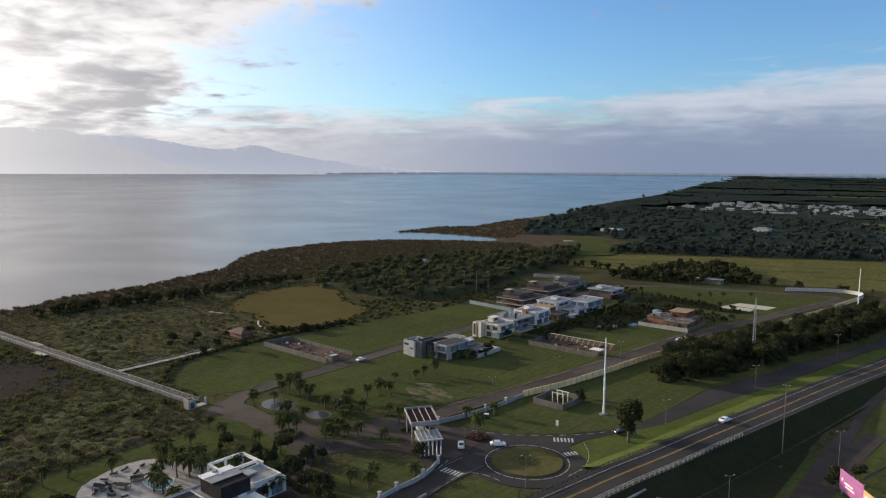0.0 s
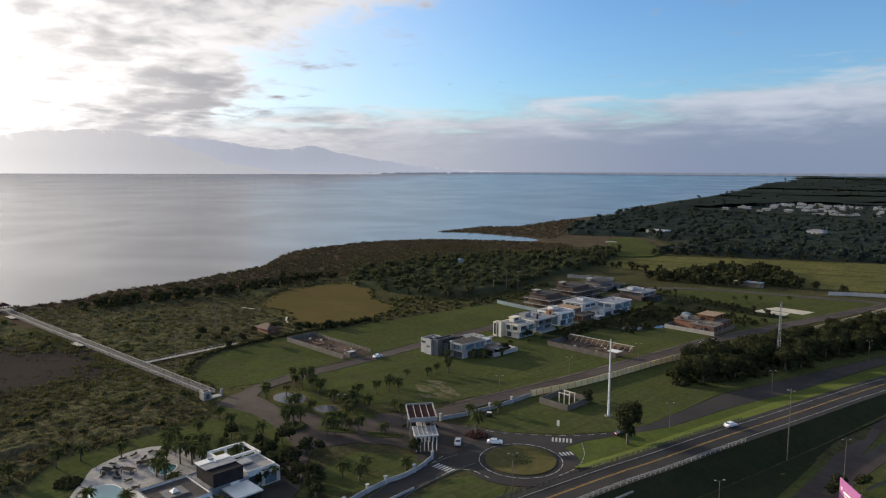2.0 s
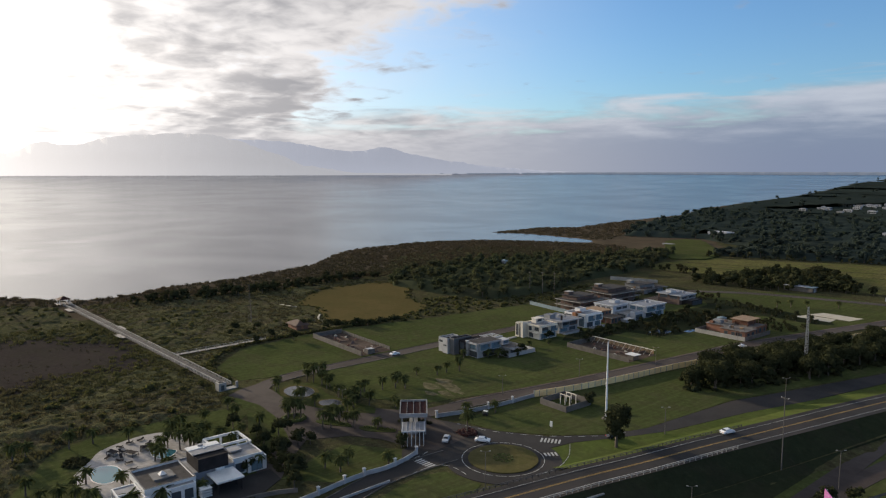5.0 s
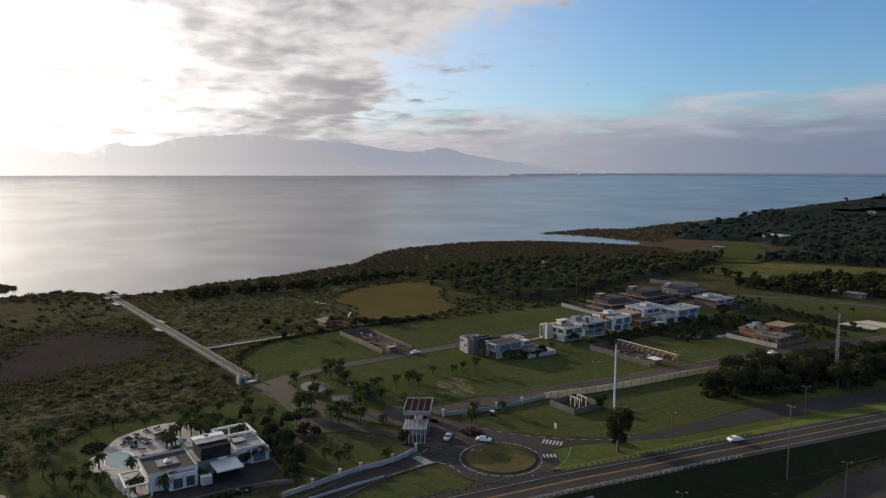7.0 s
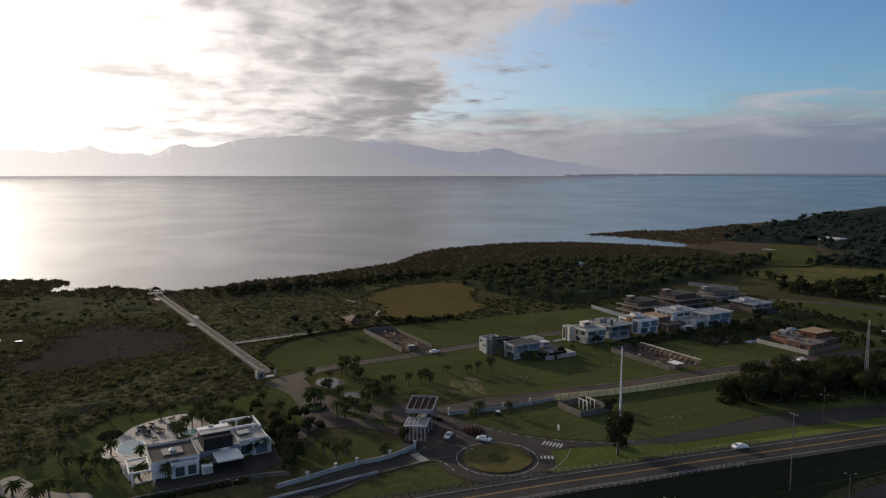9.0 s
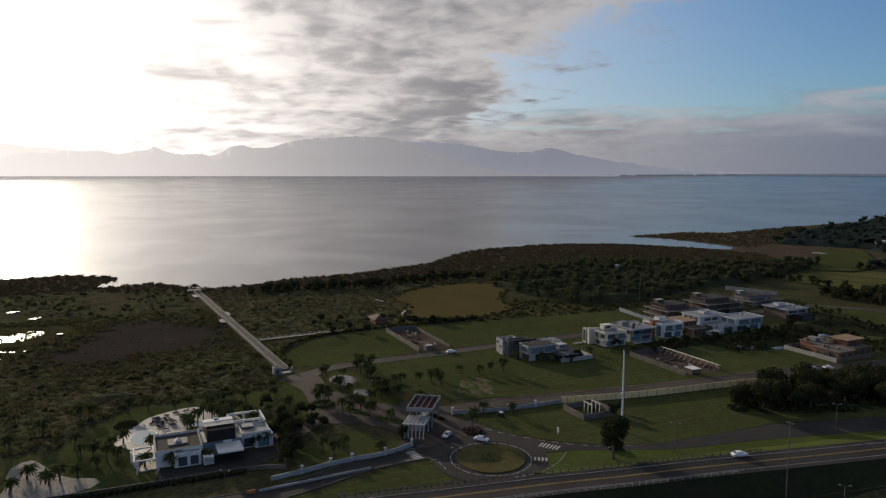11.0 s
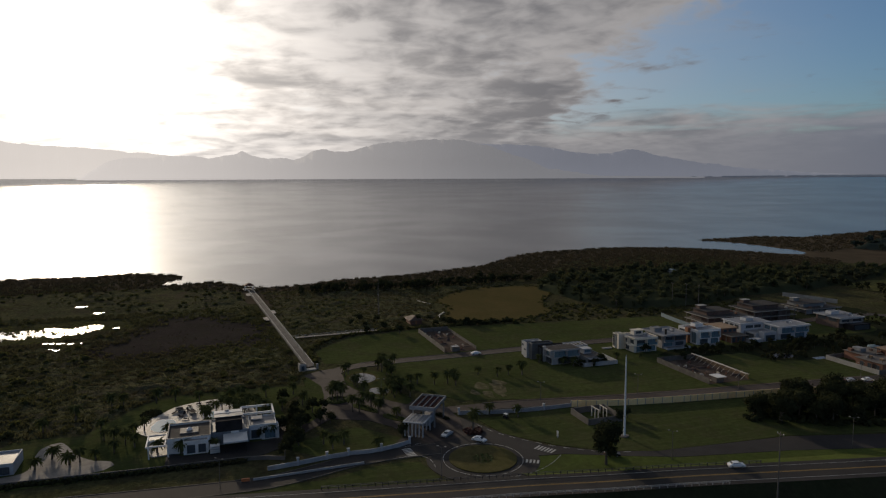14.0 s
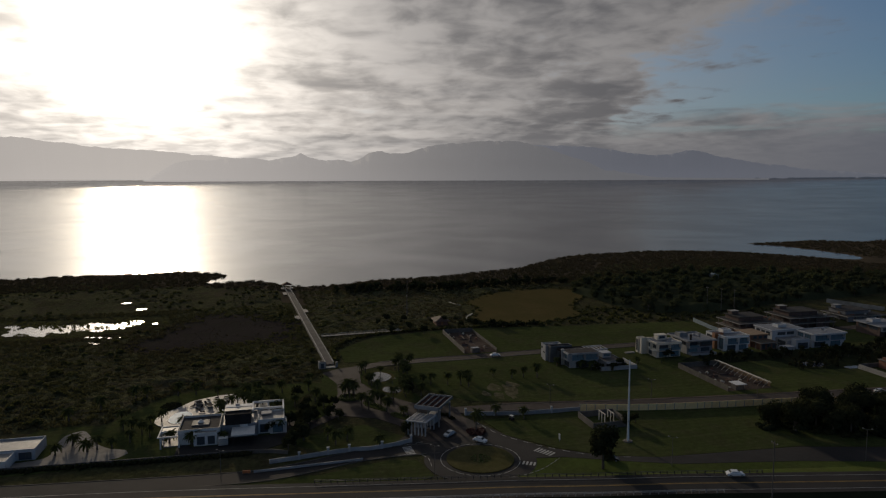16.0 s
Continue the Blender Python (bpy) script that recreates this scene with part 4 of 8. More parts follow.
def planted(name, label, category, templates, places, sizes, turn_seed, materials, sink=0.0):
    """Many plants in one object. templates: lists of (vertices, quads, material index)."""
    rng = np.random.default_rng(turn_seed)
    pieces = []
    ground_z = bowl(np.hypot(places[:, 0], places[:, 1] - 50))
    for (x, y), z, s in zip(places, ground_z, sizes):
        a = rng.uniform(0, 2 * math.pi)
        c, d = math.cos(a) * s, math.sin(a) * s
        wide, tall = rng.uniform(0.85, 1.2), s * rng.uniform(0.8, 1.2)
        for v, q, m in templates[rng.integers(len(templates))]:
            pieces.append((np.column_stack([x + wide * (v[:, 0] * c - v[:, 1] * d), y + wide * (v[:, 0] * d + v[:, 1] * c), z - sink + v[:, 2] * tall]), q, m))
    return tagged(new(name, raw_mesh(name, pieces, materials)), label, category, kind="stuff")


def as_pieces(template):
    return [(*template[0], 0), (*merge(template[1]), 1)]


WOODS = [as_pieces(tree_template(s, 8.0, 3.4, 180, 0.48)) for s in range(6)]
FAR_WOODS = [as_pieces(tree_template(20 + s, 9.0, 4.2, 56, 1.0)) for s in range(5)]


def bush_template(seed, leaves, size):
    rng = np.random.default_rng(seed)
    blobs = [((0, 0, 0.55), 1.0, 0.7)] + [((rng.uniform(-1, 1), rng.uniform(-1, 1), 0.35), rng.uniform(0.5, 0.8), rng.uniform(0.35, 0.6)) for _ in range(3)]
    return [(*leaf_cloud(rng, blobs, leaves, size), 0)]


BUSHES = [bush_template(40 + s, 46, 0.26) for s in range(6)]


def tuft_template(seed, blades, height):
    rng = np.random.default_rng(seed)
    verts, quads = [], []
    for k in range(blades):
        x, y = rng.uniform(-1.6, 1.6, 2)
        a, h, w = rng.uniform(0, math.pi), height * rng.uniform(0.6, 1.2), rng.uniform(0.2, 0.45)
        lx, ly = rng.normal(0, 0.25, 2)
        dx, dy = w * math.cos(a), w * math.sin(a)
        i = len(verts)
        verts += [(x - dx, y - dy, 0), (x + dx, y + dy, 0), (x + lx + dx * 0.4, y + ly + dy * 0.4, h), (x + lx - dx * 0.4, y + ly - dy * 0.4, h)]
        quads.append((i, i + 1, i + 2, i + 3))
    return [(np.array(verts), np.array(quads), 0)]


TUFTS = [tuft_template(60 + s, 18, 1.2) for s in range(5)]


def spread(count, seed, lo, hi, power=1.0):
    return lo + (hi - lo) * np.random.default_rng(seed).random(count) ** power


def wood_roof(name, label, polygon, height, step, seed, material, clear=lambda p: np.zeros(len(p), bool)):
    """The closed crowns of a wood, far off: a lumpy roof of leaves over an outline."""
    def rise(p):
        gap = distance(p, polygon + polygon[:1])
        body = 0.45 + 0.35 * lumps(p[:, 0], p[:, 1], step * 5.0, seed) + 0.45 * lumps(p[:, 0], p[:, 1], step * 1.7, seed + 1)
        return bowl(np.hypot(p[:, 0], p[:, 1] - 50)) - 0.5 + height * body * np.clip(gap / (2.5 * step), 0.0, 1.0)
    xs, ys = [q[0] for q in polygon], [q[1] for q in polygon]
    return tagged(sheet(np.arange(min(xs), max(xs), step), np.arange(min(ys), max(ys), step), rise, name, [material], None, lambda p: inside(p, polygon) & ~clear(p)), label, "woods", kind="stuff")


FOREST = [(-345, 284), (-372, 300), (-394, 345), (-398, 406), (-386, 460), (-362, 505), (-345, 575), (-335, 600), (-303, 520), (-284, 450), (-281, 400), (-262, 345), (-268, 306), (-284, 292), (-310, 290)]
p = scatter(FOREST, 7.2, 1)
planted("lakeside_woods", "dark green low woodland between marsh and meadow", "woods", WOODS, p, spread(len(p), 2, 0.5, 1.15), 3, [HAZY_WOOD_LEAF, BARK])
wood_roof("woods_canopy", "closed crowns of the low lakeside woodland", FOREST, 4.6, 2.0, 421, HAZY_WOOD_LEAF)
BELT = [(-470, 700), (-560, 860), (-640, 1100), (-690, 1240), (-560, 1260), (-330, 1180), (-100, 1090), (200, 1100), (200, 860), (-80, 745), (-215, 735), (-310, 690), (-395, 740)]
p = scatter(BELT, 17.0, 4)
p = p[np.hypot(p[:, 0] - (-394.7), p[:, 1] - (780.9)) > 26]
planted("woods_belt", "dark green woods behind the meadow", "woods", FAR_WOODS, p, spread(len(p), 5, 0.6, 1.3), 6, [HAZY_FAR_LEAF, BARK])

EDGE = [(-312, 602), (-96, 700), (220, 832), (220, 880), (-80, 756), (-215, 746), (-310, 700)]
p = scatter(EDGE, 9.0, 431)
planted("woods_edge", "dark trees along the meadow's far edge", "woods", FAR_WOODS, p, spread(len(p), 432, 0.5, 1.1), 433, [HAZY_FAR_LEAF, BARK])
wood_roof("woods_canopy", "closed dark crowns at the meadow's far edge", EDGE, 5.0, 4.5, 435, HAZY_FAR_LEAF)
wood_roof("woods_canopy", "closed dark crowns of the woods behind the meadow", BELT, 6.5, 4.5, 401, HAZY_FAR_LEAF, lambda p: np.hypot(p[:, 0] + 394.7, p[:, 1] - 780.9) < 26)
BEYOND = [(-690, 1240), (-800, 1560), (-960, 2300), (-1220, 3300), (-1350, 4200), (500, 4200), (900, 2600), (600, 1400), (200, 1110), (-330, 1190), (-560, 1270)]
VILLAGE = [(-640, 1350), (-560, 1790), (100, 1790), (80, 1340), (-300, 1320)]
wood_roof("woods_canopy", "closed hazy crowns of the far woods", BEYOND, 7.5, 17.0, 411, HAZY_FAR_LEAF, lambda p: inside(p, VILLAGE) | (lumps(p[:, 0], p[:, 1] * 4.0, 420.0, 415) > 0.62))
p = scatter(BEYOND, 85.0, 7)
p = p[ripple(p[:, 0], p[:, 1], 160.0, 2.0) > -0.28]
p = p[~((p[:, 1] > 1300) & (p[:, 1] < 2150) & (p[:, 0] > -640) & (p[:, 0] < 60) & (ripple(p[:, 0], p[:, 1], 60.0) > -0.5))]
planted("woods_far", "hazy dark woods across the far plain", "woods", FAR_WOODS, p, spread(len(p), 8, 0.8, 1.5), 9, [HAZY_FAR_LEAF, BARK])
p = scatter([(-238, 453), (-228, 500), (-212, 560), (-180, 560), (-156, 529), (-140, 500), (-170, 470), (-191, 458)], 5.2, 10)
planted("copse", "clump of dark trees at the meadow's edge", "woods", FAR_WOODS, p, spread(len(p), 11, 0.4, 0.85), 12, [LEAF, BARK])
hedge = np.concatenate([scatter([(-392, 130), (-378, 130), (-372, 216), (-381, 270), (-379, 300), (-395, 300), (-394, 250), (-390, 200)], 5.0, 13),
                        scatter([(-300, 487), (-160, 487), (-60, 505), (150, 545), (150, 552), (-60, 512), (-160, 493), (-300, 493)], 6.5, 14),
                        scatter([(-300, 588), (-96, 694), (150, 803), (150, 815), (-96, 706), (-300, 600)], 8.0, 15)])
planted("hedgerow", "uneven dark hedgerow of low trees", "hedge", FAR_WOODS, hedge, spread(len(hedge), 16, 0.3, 0.75), 17, [LEAF, BARK])

SCRUB = grass_surface("scrub_canopy", (0.07, 0.072, 0.038), (0.105, 0.102, 0.052), (0.078, 0.066, 0.046), 0.8, 0.0, 1.0, 1.0)


def canopy(name, label, polygon, holes, height, step, seed, material):
    """A dense, lumpy cover of low growth over an outline, thinning to the ground at its edge."""
    def rise(p):
        x, y = p[:, 0], p[:, 1]
        body = 0.12 * lumps(x, y, 9.0, seed) + 0.22 * lumps(x, y, 3.7, seed + 1) + 0.6 * lumps(x, y, 1.9, seed + 2) * lumps(x, y, 5.0, seed + 5)
        tall = np.clip(lumps(x, y, 26.0, seed + 3) * 1.2 + 0.1, 0.4, 1.1)
        gap = distance(p, polygon + polygon[:1])
        for hole in holes:
            gap = np.minimum(gap, distance(p, hole + hole[:1]))
        return -0.15 + height * body * tall * np.clip(gap / 4.0, 0.0, 1.0) * 1.6

    def keep(p):
        chosen = inside(p, polygon)
        for hole in holes:
            chosen &= ~inside(p, hole)
        return chosen
    xs, ys = [q[0] for q in polygon], [q[1] for q in polygon]
    return tagged(sheet(np.arange(min(xs), max(xs), step), np.arange(min(ys), max(ys), step), rise, name, [material], None, keep), label, "scrub", kind="stuff")


MARSH_AREA = [(-185, 112), (-182, 90), (-182, 62), (-168, 50), (-152, 42), (-150, 22), (-140, -60), (-150, -200), (-430, -200), (-440, 40), (-410, 96), (-300, 105), (-202, 112)]
POOL_ROOM = [(-338, -70), (-332, -12), (-334, 12), (-330, 34), (-306, 42), (-288, 16), (-283, -7), (-281, -70)]
canopy("marsh_scrub", "dense low olive-green scrub over wet marsh", MARSH_AREA, [BOG, POOL_ROOM], 1.25, 0.8, 300, SCRUB)
p = scatter(MARSH_AREA, 5.0, 18)
p = p[~inside(p, BOG) & ~inside(p, POOL_ROOM) & (lumps(p[:, 0], p[:, 1], 26.0, 303) + 0.5 * lumps(p[:, 0], p[:, 1], 7.0, 309) > 0.72)]
planted("marsh_bushes", "taller olive bushes standing out of the scrub", "scrub", BUSHES, p, spread(len(p), 19, 0.4, 1.5, 2.2), 20, [LEAF_LIGHT], -0.25)
MARSH_NORTH = [(-205, 121), (-228, 120), (-252, 140), (-258, 170), (-258, 200), (-268, 206), (-262, 225), (-276, 262), (-300, 268), (-335, 292), (-380, 290), (-388, 210), (-398, 108), (-300, 113), (-207, 119)]
FIELD_ROOM = [(-332, 203), (-366, 247), (-362, 292), (-337, 296), (-300, 269), (-274, 262), (-256, 227), (-264, 203), (-276, 193), (-297, 200)]
SIDE_ROOM = [(-254, 113), (-259, 113), (-262, 158), (-257, 158)]
HUT_ROOM = [(-279, 172), (-265, 172), (-258, 185), (-275, 186)]
canopy("marsh_scrub", "patchy low scrub between pier and brown field", MARSH_NORTH, [FIELD_ROOM, SIDE_ROOM, HUT_ROOM], 1.4, 0.8, 310, SCRUB)
p = scatter(MARSH_NORTH, 4.6, 21)
p = p[(lumps(p[:, 0], p[:, 1], 26.0, 313) > 0.55) & ~inside(p, FIELD_ROOM) & ~inside(p, SIDE_ROOM) & ~inside(p, HUT_ROOM)]
planted("marsh_bushes", "bushes scattered over the northern marsh", "scrub", BUSHES, p, spread(len(p), 22, 0.35, 1.5, 2.0), 23, [LEAF_LIGHT], -0.1)
STRIP = [(-250, 309), (-246, 309), (-250, 240), (-257, 203), (-259, 227), (-275, 262), (-300, 270), (-284, 292), (-268, 306), (-262, 345), (-270, 400), (-240, 330)]
p = scatter(STRIP, 4.0, 24)
planted("marsh_bushes", "weedy scrub beside the lawn", "scrub", BUSHES, p, spread(len(p), 25, 0.5, 1.5, 1.4), 26, [LEAF_LIGHT], 0.1)
p = scatter([(-185, 112), (-182, 90), (-182, 62), (-168, 50), (-152, 42), (-150, 22), (-142, -60), (-345, -60), (-345, 101), (-300, 105), (-202, 112)], 2.1, 451)
edge_gap = distance(p, BOG + BOG[:1])
chance = np.random.default_rng(452).random(len(p))
p = p[(~inside(p, BOG) | (chance > edge_gap / 11.0)) & ~inside(p, POOL_ROOM) & (p[:, 0] > -345)]
planted("marsh_grass", "tall coarse grass tufts over the wet marsh", "grass", TUFTS, p, spread(len(p), 453, 0.3, 0.8), 454, [MARSH_BLADE], -0.1)
p = scatter(MARSH_NORTH, 2.7, 455)
p = p[~inside(p, FIELD_ROOM) & ~inside(p, SIDE_ROOM) & ~inside(p, HUT_ROOM)]
planted("marsh_grass", "coarse grass tufts over the northern marsh", "grass", TUFTS, p, spread(len(p), 456, 0.25, 0.7), 457, [MARSH_BLADE], -0.1)
REED_BELT = [(-525, -200), (-525, 23), (-505, 58), (-485, 58), (-460, 80), (-445, 95), (-418, 106), (-425, 130), (-448, 225), (-472, 292), (-522, 338), (-552, 382), (-563, 445), (-560, 490), (-537, 546), (-476, 588),
             (-400, 610), (-365, 560), (-390, 460), (-400, 400), (-392, 340), (-385, 300), (-396, 110), (-430, 40), (-440, -200)]
p = scatter(REED_BELT, 3.9, 27)
p = p[shore_gap(p) > 0.5]
planted("reed_bed", "brown reed bed along the lake shore", "reeds", TUFTS, p, spread(len(p), 28, 0.6, 1.1), 29, [REED_LEAF])
p = scatter(POOL_ROOM, 2.4, 34)
p = p[(pool_gap(p) > -9.0) & (lumps(p[:, 0], p[:, 1], 6.0, 320) > np.where(pool_gap(p) > -2.0, 0.35, 0.55))]
planted("pool_sedge", "sedge tufts round the marsh pool", "reeds", TUFTS, p, spread(len(p), 35, 0.25, 0.6), 36, [LEAF_LIGHT], 0.3)
p = scatter(BOG, 2.6, 44)
p = p[lumps(p[:, 0], p[:, 1], 9.0, 321) > 0.58]
planted("bog_sedge", "sparse brown sedge tufts over the dark bog", "reeds", TUFTS, p, spread(len(p), 45, 0.12, 0.28), 46, [REED_LEAF], 0.1)
for k, (x, y, a) in enumerate(((-280.4, 5, 1.6), (-279.4, 8, 1.2), (-265, 13, 1.4), (-276.4, 16, 1.1), (-278, 12, 1.5), (-276, 21.6, 1.2), (-306, 32, 2.2), (-351, 17.5, 3.2), (-374.5, 5, 2.6), (-268, 10, 1.0))):
    shape = [(x + 0.6 * a * (1 + 0.5 * math.sin(3 * w + k)) * math.cos(w), y + a * (1 + 0.4 * math.cos(2 * w + k)) * math.sin(w)) for w in np.linspace(0, 5.7, 12)]
    patch("puddle", "small pool of open water in the marsh", shape, LAKE, 0.7, "puddle")
SPIT = [(-448, 640), (-566, 640), (-604, 616), (-616, 700), (-594, 760), (-630, 940), (-580, 900), (-480, 710)]
p = scatter(SPIT, 6.5, 30)
p = p[shore_gap(p) > 0.5]
planted("reed_bed", "brown reeds on the low spit", "reeds", TUFTS, p, spread(len(p), 31, 0.7, 1.4), 32, [REED_LEAF])


THICKETS = ([(-178, 268), (-168, 272), (-166, 300), (-176, 302)], [(-176, 302), (-150, 296), (-148, 318), (-160, 330), (-176, 322)], [(-176, 326), (-150, 330), (-148, 362), (-178, 366)],
            [(-150, 352), (-120, 350), (-112, 372), (-150, 376)], [(-180, 395), (-150, 385), (-118, 380), (-118, 390), (-170, 410)], [(-205, 400), (-186, 400), (-186, 418), (-205, 414)], [(-176, 218), (-167, 218), (-168, 233), (-174, 233)], [(-118, 192), (-111, 191), (-111, 199), (-116, 199)])
for k, outline in enumerate(THICKETS):
    p = scatter(outline, 3.6, 50 + k)
    planted("garden_thicket", "dark overgrown shrubs and small trees by the houses", "shrubs", WOODS, p, spread(len(p), 60 + k, 0.14, 0.4), 70 + k, [LEAF, BARK])


# palms and single trees
def frond(length, width, droop, seed):
    """One feather leaf: a bent spine with a fringe hanging to both sides."""
    rng = np.random.default_rng(seed)
    verts, quads = [], []
    cuts = 6
    for k in range(cuts + 1):
        t = k / cuts
        r, z = length * (t - 0.18 * droop * t * t), length * (0.42 * t - (0.5 + droop) * t * t)
        w = width * (0.25 + 1.5 * t * (1 - t) + 0.12 * (1 - t)) * rng.uniform(0.8, 1.15)
        verts += [(r, -w, z - w * 0.65), (r, 0, z), (r, w, z - w * 0.65)]
    for k in range(cuts):
        i = 3 * k
        quads += [(i, i + 1, i + 4, i + 3), (i + 1, i + 2, i + 5, i + 4)]
    return np.array(verts), np.array(quads)


def palm_meshes(seed, height, crown, fronds):
    rng = np.random.default_rng(seed)
    tv, tq = trunk_shape(height, 0.3, 0.17, 0.3, 7, 8)
    pieces = []
    for k in range(fronds):
        v, q = frond(crown * rng.uniform(0.8, 1.1), crown * 0.15, rng.uniform(0.05, 0.75), seed * 50 + k)
        tip = rng.uniform(-0.75, 0.55)
        c, s = math.cos(tip), math.sin(tip)
        v = np.column_stack([v[:, 0] * c + v[:, 2] * s, v[:, 1], -v[:, 0] * s + v[:, 2] * c])
        a = 2.4 * k + rng.uniform(-0.2, 0.2)
        c, s = math.cos(a), math.sin(a)
        pieces.append((np.column_stack([v[:, 0] * c - v[:, 1] * s + 0.3, v[:, 0] * s + v[:, 1] * c, v[:, 2] + height]), q, 0))
    heart = leaf_cloud(rng, [((0.3, 0, height + 0.1), 0.75, 0.7)], 40, 0.24)
    return raw_mesh("trunk", [(tv, tq, 0)], [BARK]), raw_mesh("crown", pieces + [(*heart, 0)], [PALM_LEAF])


PALMS = [palm_meshes(s, *spec) for s, spec in enumerate(((5.7, 3.1, 48), (4.6, 2.8, 44), (7.2, 3.2, 50), (2.9, 2.5, 40)))]


def palm(x, y, kind, size=1.0, label="green feather palm with a slim grey trunk", z=0.0, group="palms round the entrance"):
    ob = thing("palm_tree", label, "palm tree", group, (x, y, z), (x * 7.3 + y * 3.1) % 6.28)
    size *= 0.8
    ob.scale = (size, size, size * (0.9 + 0.2 * ((x * 0.37 + y * 0.71) % 1)))
    for name, data in zip(("trunk", "crown"), PALMS[kind]):
        share(name, data, ob)
    return ob


for x, y, kind, size in ((-195.3, 143, 2, 0.9), (-184.5, 143.1, 0, 1), (-179.7, 143.5, 0, 1), (-190.2, 146.3, 2, 0.95), (-188.1, 141.6, 2, 1), (-167.7, 150.3, 1, 1), (-165.3, 156.2, 0, 0.9),
                         (-164.3, 161, 0, 1), (-161.7, 163.3, 0, 1), (-169, 165, 1, 1), (-167.5, 182.2, 1, 0.9), (-167.9, 187, 0, 0.8), (-172, 176, 1, 0.8), (-166.2, 192, 0, 1), (-141.7, 147, 0, 0.9),
                         (-148.2, 149.7, 1, 0.9)):
    palm(x, y, kind, size, "green feather palm on the lawn beside the estate road")
for x, y, kind, size in ((-147.6, 128.5, 0, 1), (-150, 126.5, 0, 1.05), (-146, 130.5, 3, 1), (-154.7, 143.9, 0, 0.9), (-134.8, 134.1, 1, 0.9), (-140.8, 129.5, 0, 1.0),
                         (-120.8, 108.7, 1, 1), (-116.4, 110.6, 1, 1.05), (-157, 107, 0, 0.9), (-179.4, 106.3, 0, 0.9), (-170.6, 105.4, 1, 1), (-158.5, 119, 2, 0.95), (-160.5, 120.5, 2, 1),
                         (-157, 120.5, 2, 0.9), (-159.5, 117.5, 0, 1), (-123.8, 171.2, 1, 0.9), (-128.8, 163.4, 1, 0.95), (-173.1, 127.7, 1, 0.9), (-186, 134, 1, 0.8), (-112.9, 123, 3, 1.1), (-121, 133, 1, 0.9)):
    palm(x, y, kind, size, "green feather palm beside the paved forecourt")
palm(-116.4, 153, 2, 1.05, "tall palm standing in a round flower bed by the entrance")
for x, y, kind, size in ((-152.7, 76, 0, 1), (-149.8, 76.8, 0, 1.05), (-157.7, 79.4, 0, 0.95), (-159, 81.2, 2, 0.8), (-165, 84.3, 0, 1.1), (-168.4, 87.6, 1, 1.2), (-163, 88, 0, 1), (-160, 92, 0, 0.95), (-155, 95, 1, 1),
                         (-148.5, 58.5, 1, 1), (-129, 63.5, 3, 1.4), (-126.5, 70, 3, 1.3), (-126, 78.5, 1, 0.9), (-131, 95.5, 0, 0.8), (-170, 74, 0, 0.9), (-176, 66, 1, 1)):
    palm(x, y, kind, size, "feather palm in the garden of the white villa", group="palms round the villa")
for x, y, kind, size in ((-127.7, 33.5, 3, 1.2), (-133.9, 36.4, 3, 1.3), (-128, 41.7, 3, 1.3), (-129.2, 44, 1, 1), (-129.8, 47.8, 3, 1), (-151, 46.1, 1, 1), (-138.9, 54.3, 0, 0.9), (-141, 51, 0, 1), (-146.5, 55.6, 1, 0.9),
                         (-175.6, 49.6, 1, 1.1), (-174, 46.4, 0, 1), (-164.2, 37.2, 1, 1.2), (-175.8, 60, 0, 1), (-144, 48, 1, 0.8), (-133, 52, 1, 0.9), (-136, 57, 0, 0.9), (-155, 30, 1, 1.1)):
    palm(x, y, kind, size, "feather palm at the garden's edge", group="palms round the villa")
for x, y, kind, size in ((-193, 232, 1, 0.8), (-176, 240, 3, 1), (-174, 250, 3, 0.8), (-150, 410, 1, 1), (-146, 418, 1, 1), (-140, 424, 1, 1), (-128, 436, 1, 1), (-180, 206, 1, 0.8), (-174, 214, 3, 1.2), (-171, 217, 3, 1.2)):
    palm(x, y, kind, size, "small palm in a house garden", group="palms by the houses")


def tree_meshes(seed, height, spread_, leaves, size, leaf):
    crown, wood = tree_template(seed, height, spread_, leaves, size)
    return raw_mesh("trunk", [(*merge(wood), 0)], [BARK]), raw_mesh("crown", [(*crown, 0)], [leaf])


BIG = [tree_meshes(80 + s, 9.5, 4.6, 1100, 0.3, LEAF) for s in range(4)]
SMALL = [tree_meshes(90 + s, 4.0, 2.0, 300, 0.26, LEAF) for s in range(3)]
COLUMN = tree_meshes(97, 12.5, 4.6, 1500, 0.36, LEAF)


def tree(x, y, meshes, size, label, group=""):
    ob = thing("tree", label, "tree", group, (x, y, 0), (x * 3.7 + y) % 6.28)
    ob.scale = (size, size, size)
    for name, data in zip(("trunk", "crown"), meshes):
        share(name, data, ob)
    return ob


p = scatter([(-107, 246), (-98, 238), (-90, 245), (-77, 288), (-60, 352), (-48, 420), (-66, 430), (-86, 352), (-108, 280)], 3.4, 37)
planted("undergrowth", "dark undergrowth beneath the tree row", "shrubs", BUSHES, p, spread(len(p), 38, 0.8, 2.0), 39, [LEAF], 0.1)
tree(-82.6, 178.4, COLUMN, 1.0, "tall dense dark tree beside the service road")
for i, (x, y) in enumerate(scatter([(-107, 246), (-98, 238), (-90, 245), (-77, 288), (-60, 352), (-48, 420), (-66, 430), (-86, 352), (-108, 280)], 5.8, 33)):
    tree(x, y, BIG[i % 4], (0.7 + 0.35 * ((i * 0.37) % 1)), "broad dark tree in the row beside the wall", "trees along the wall")
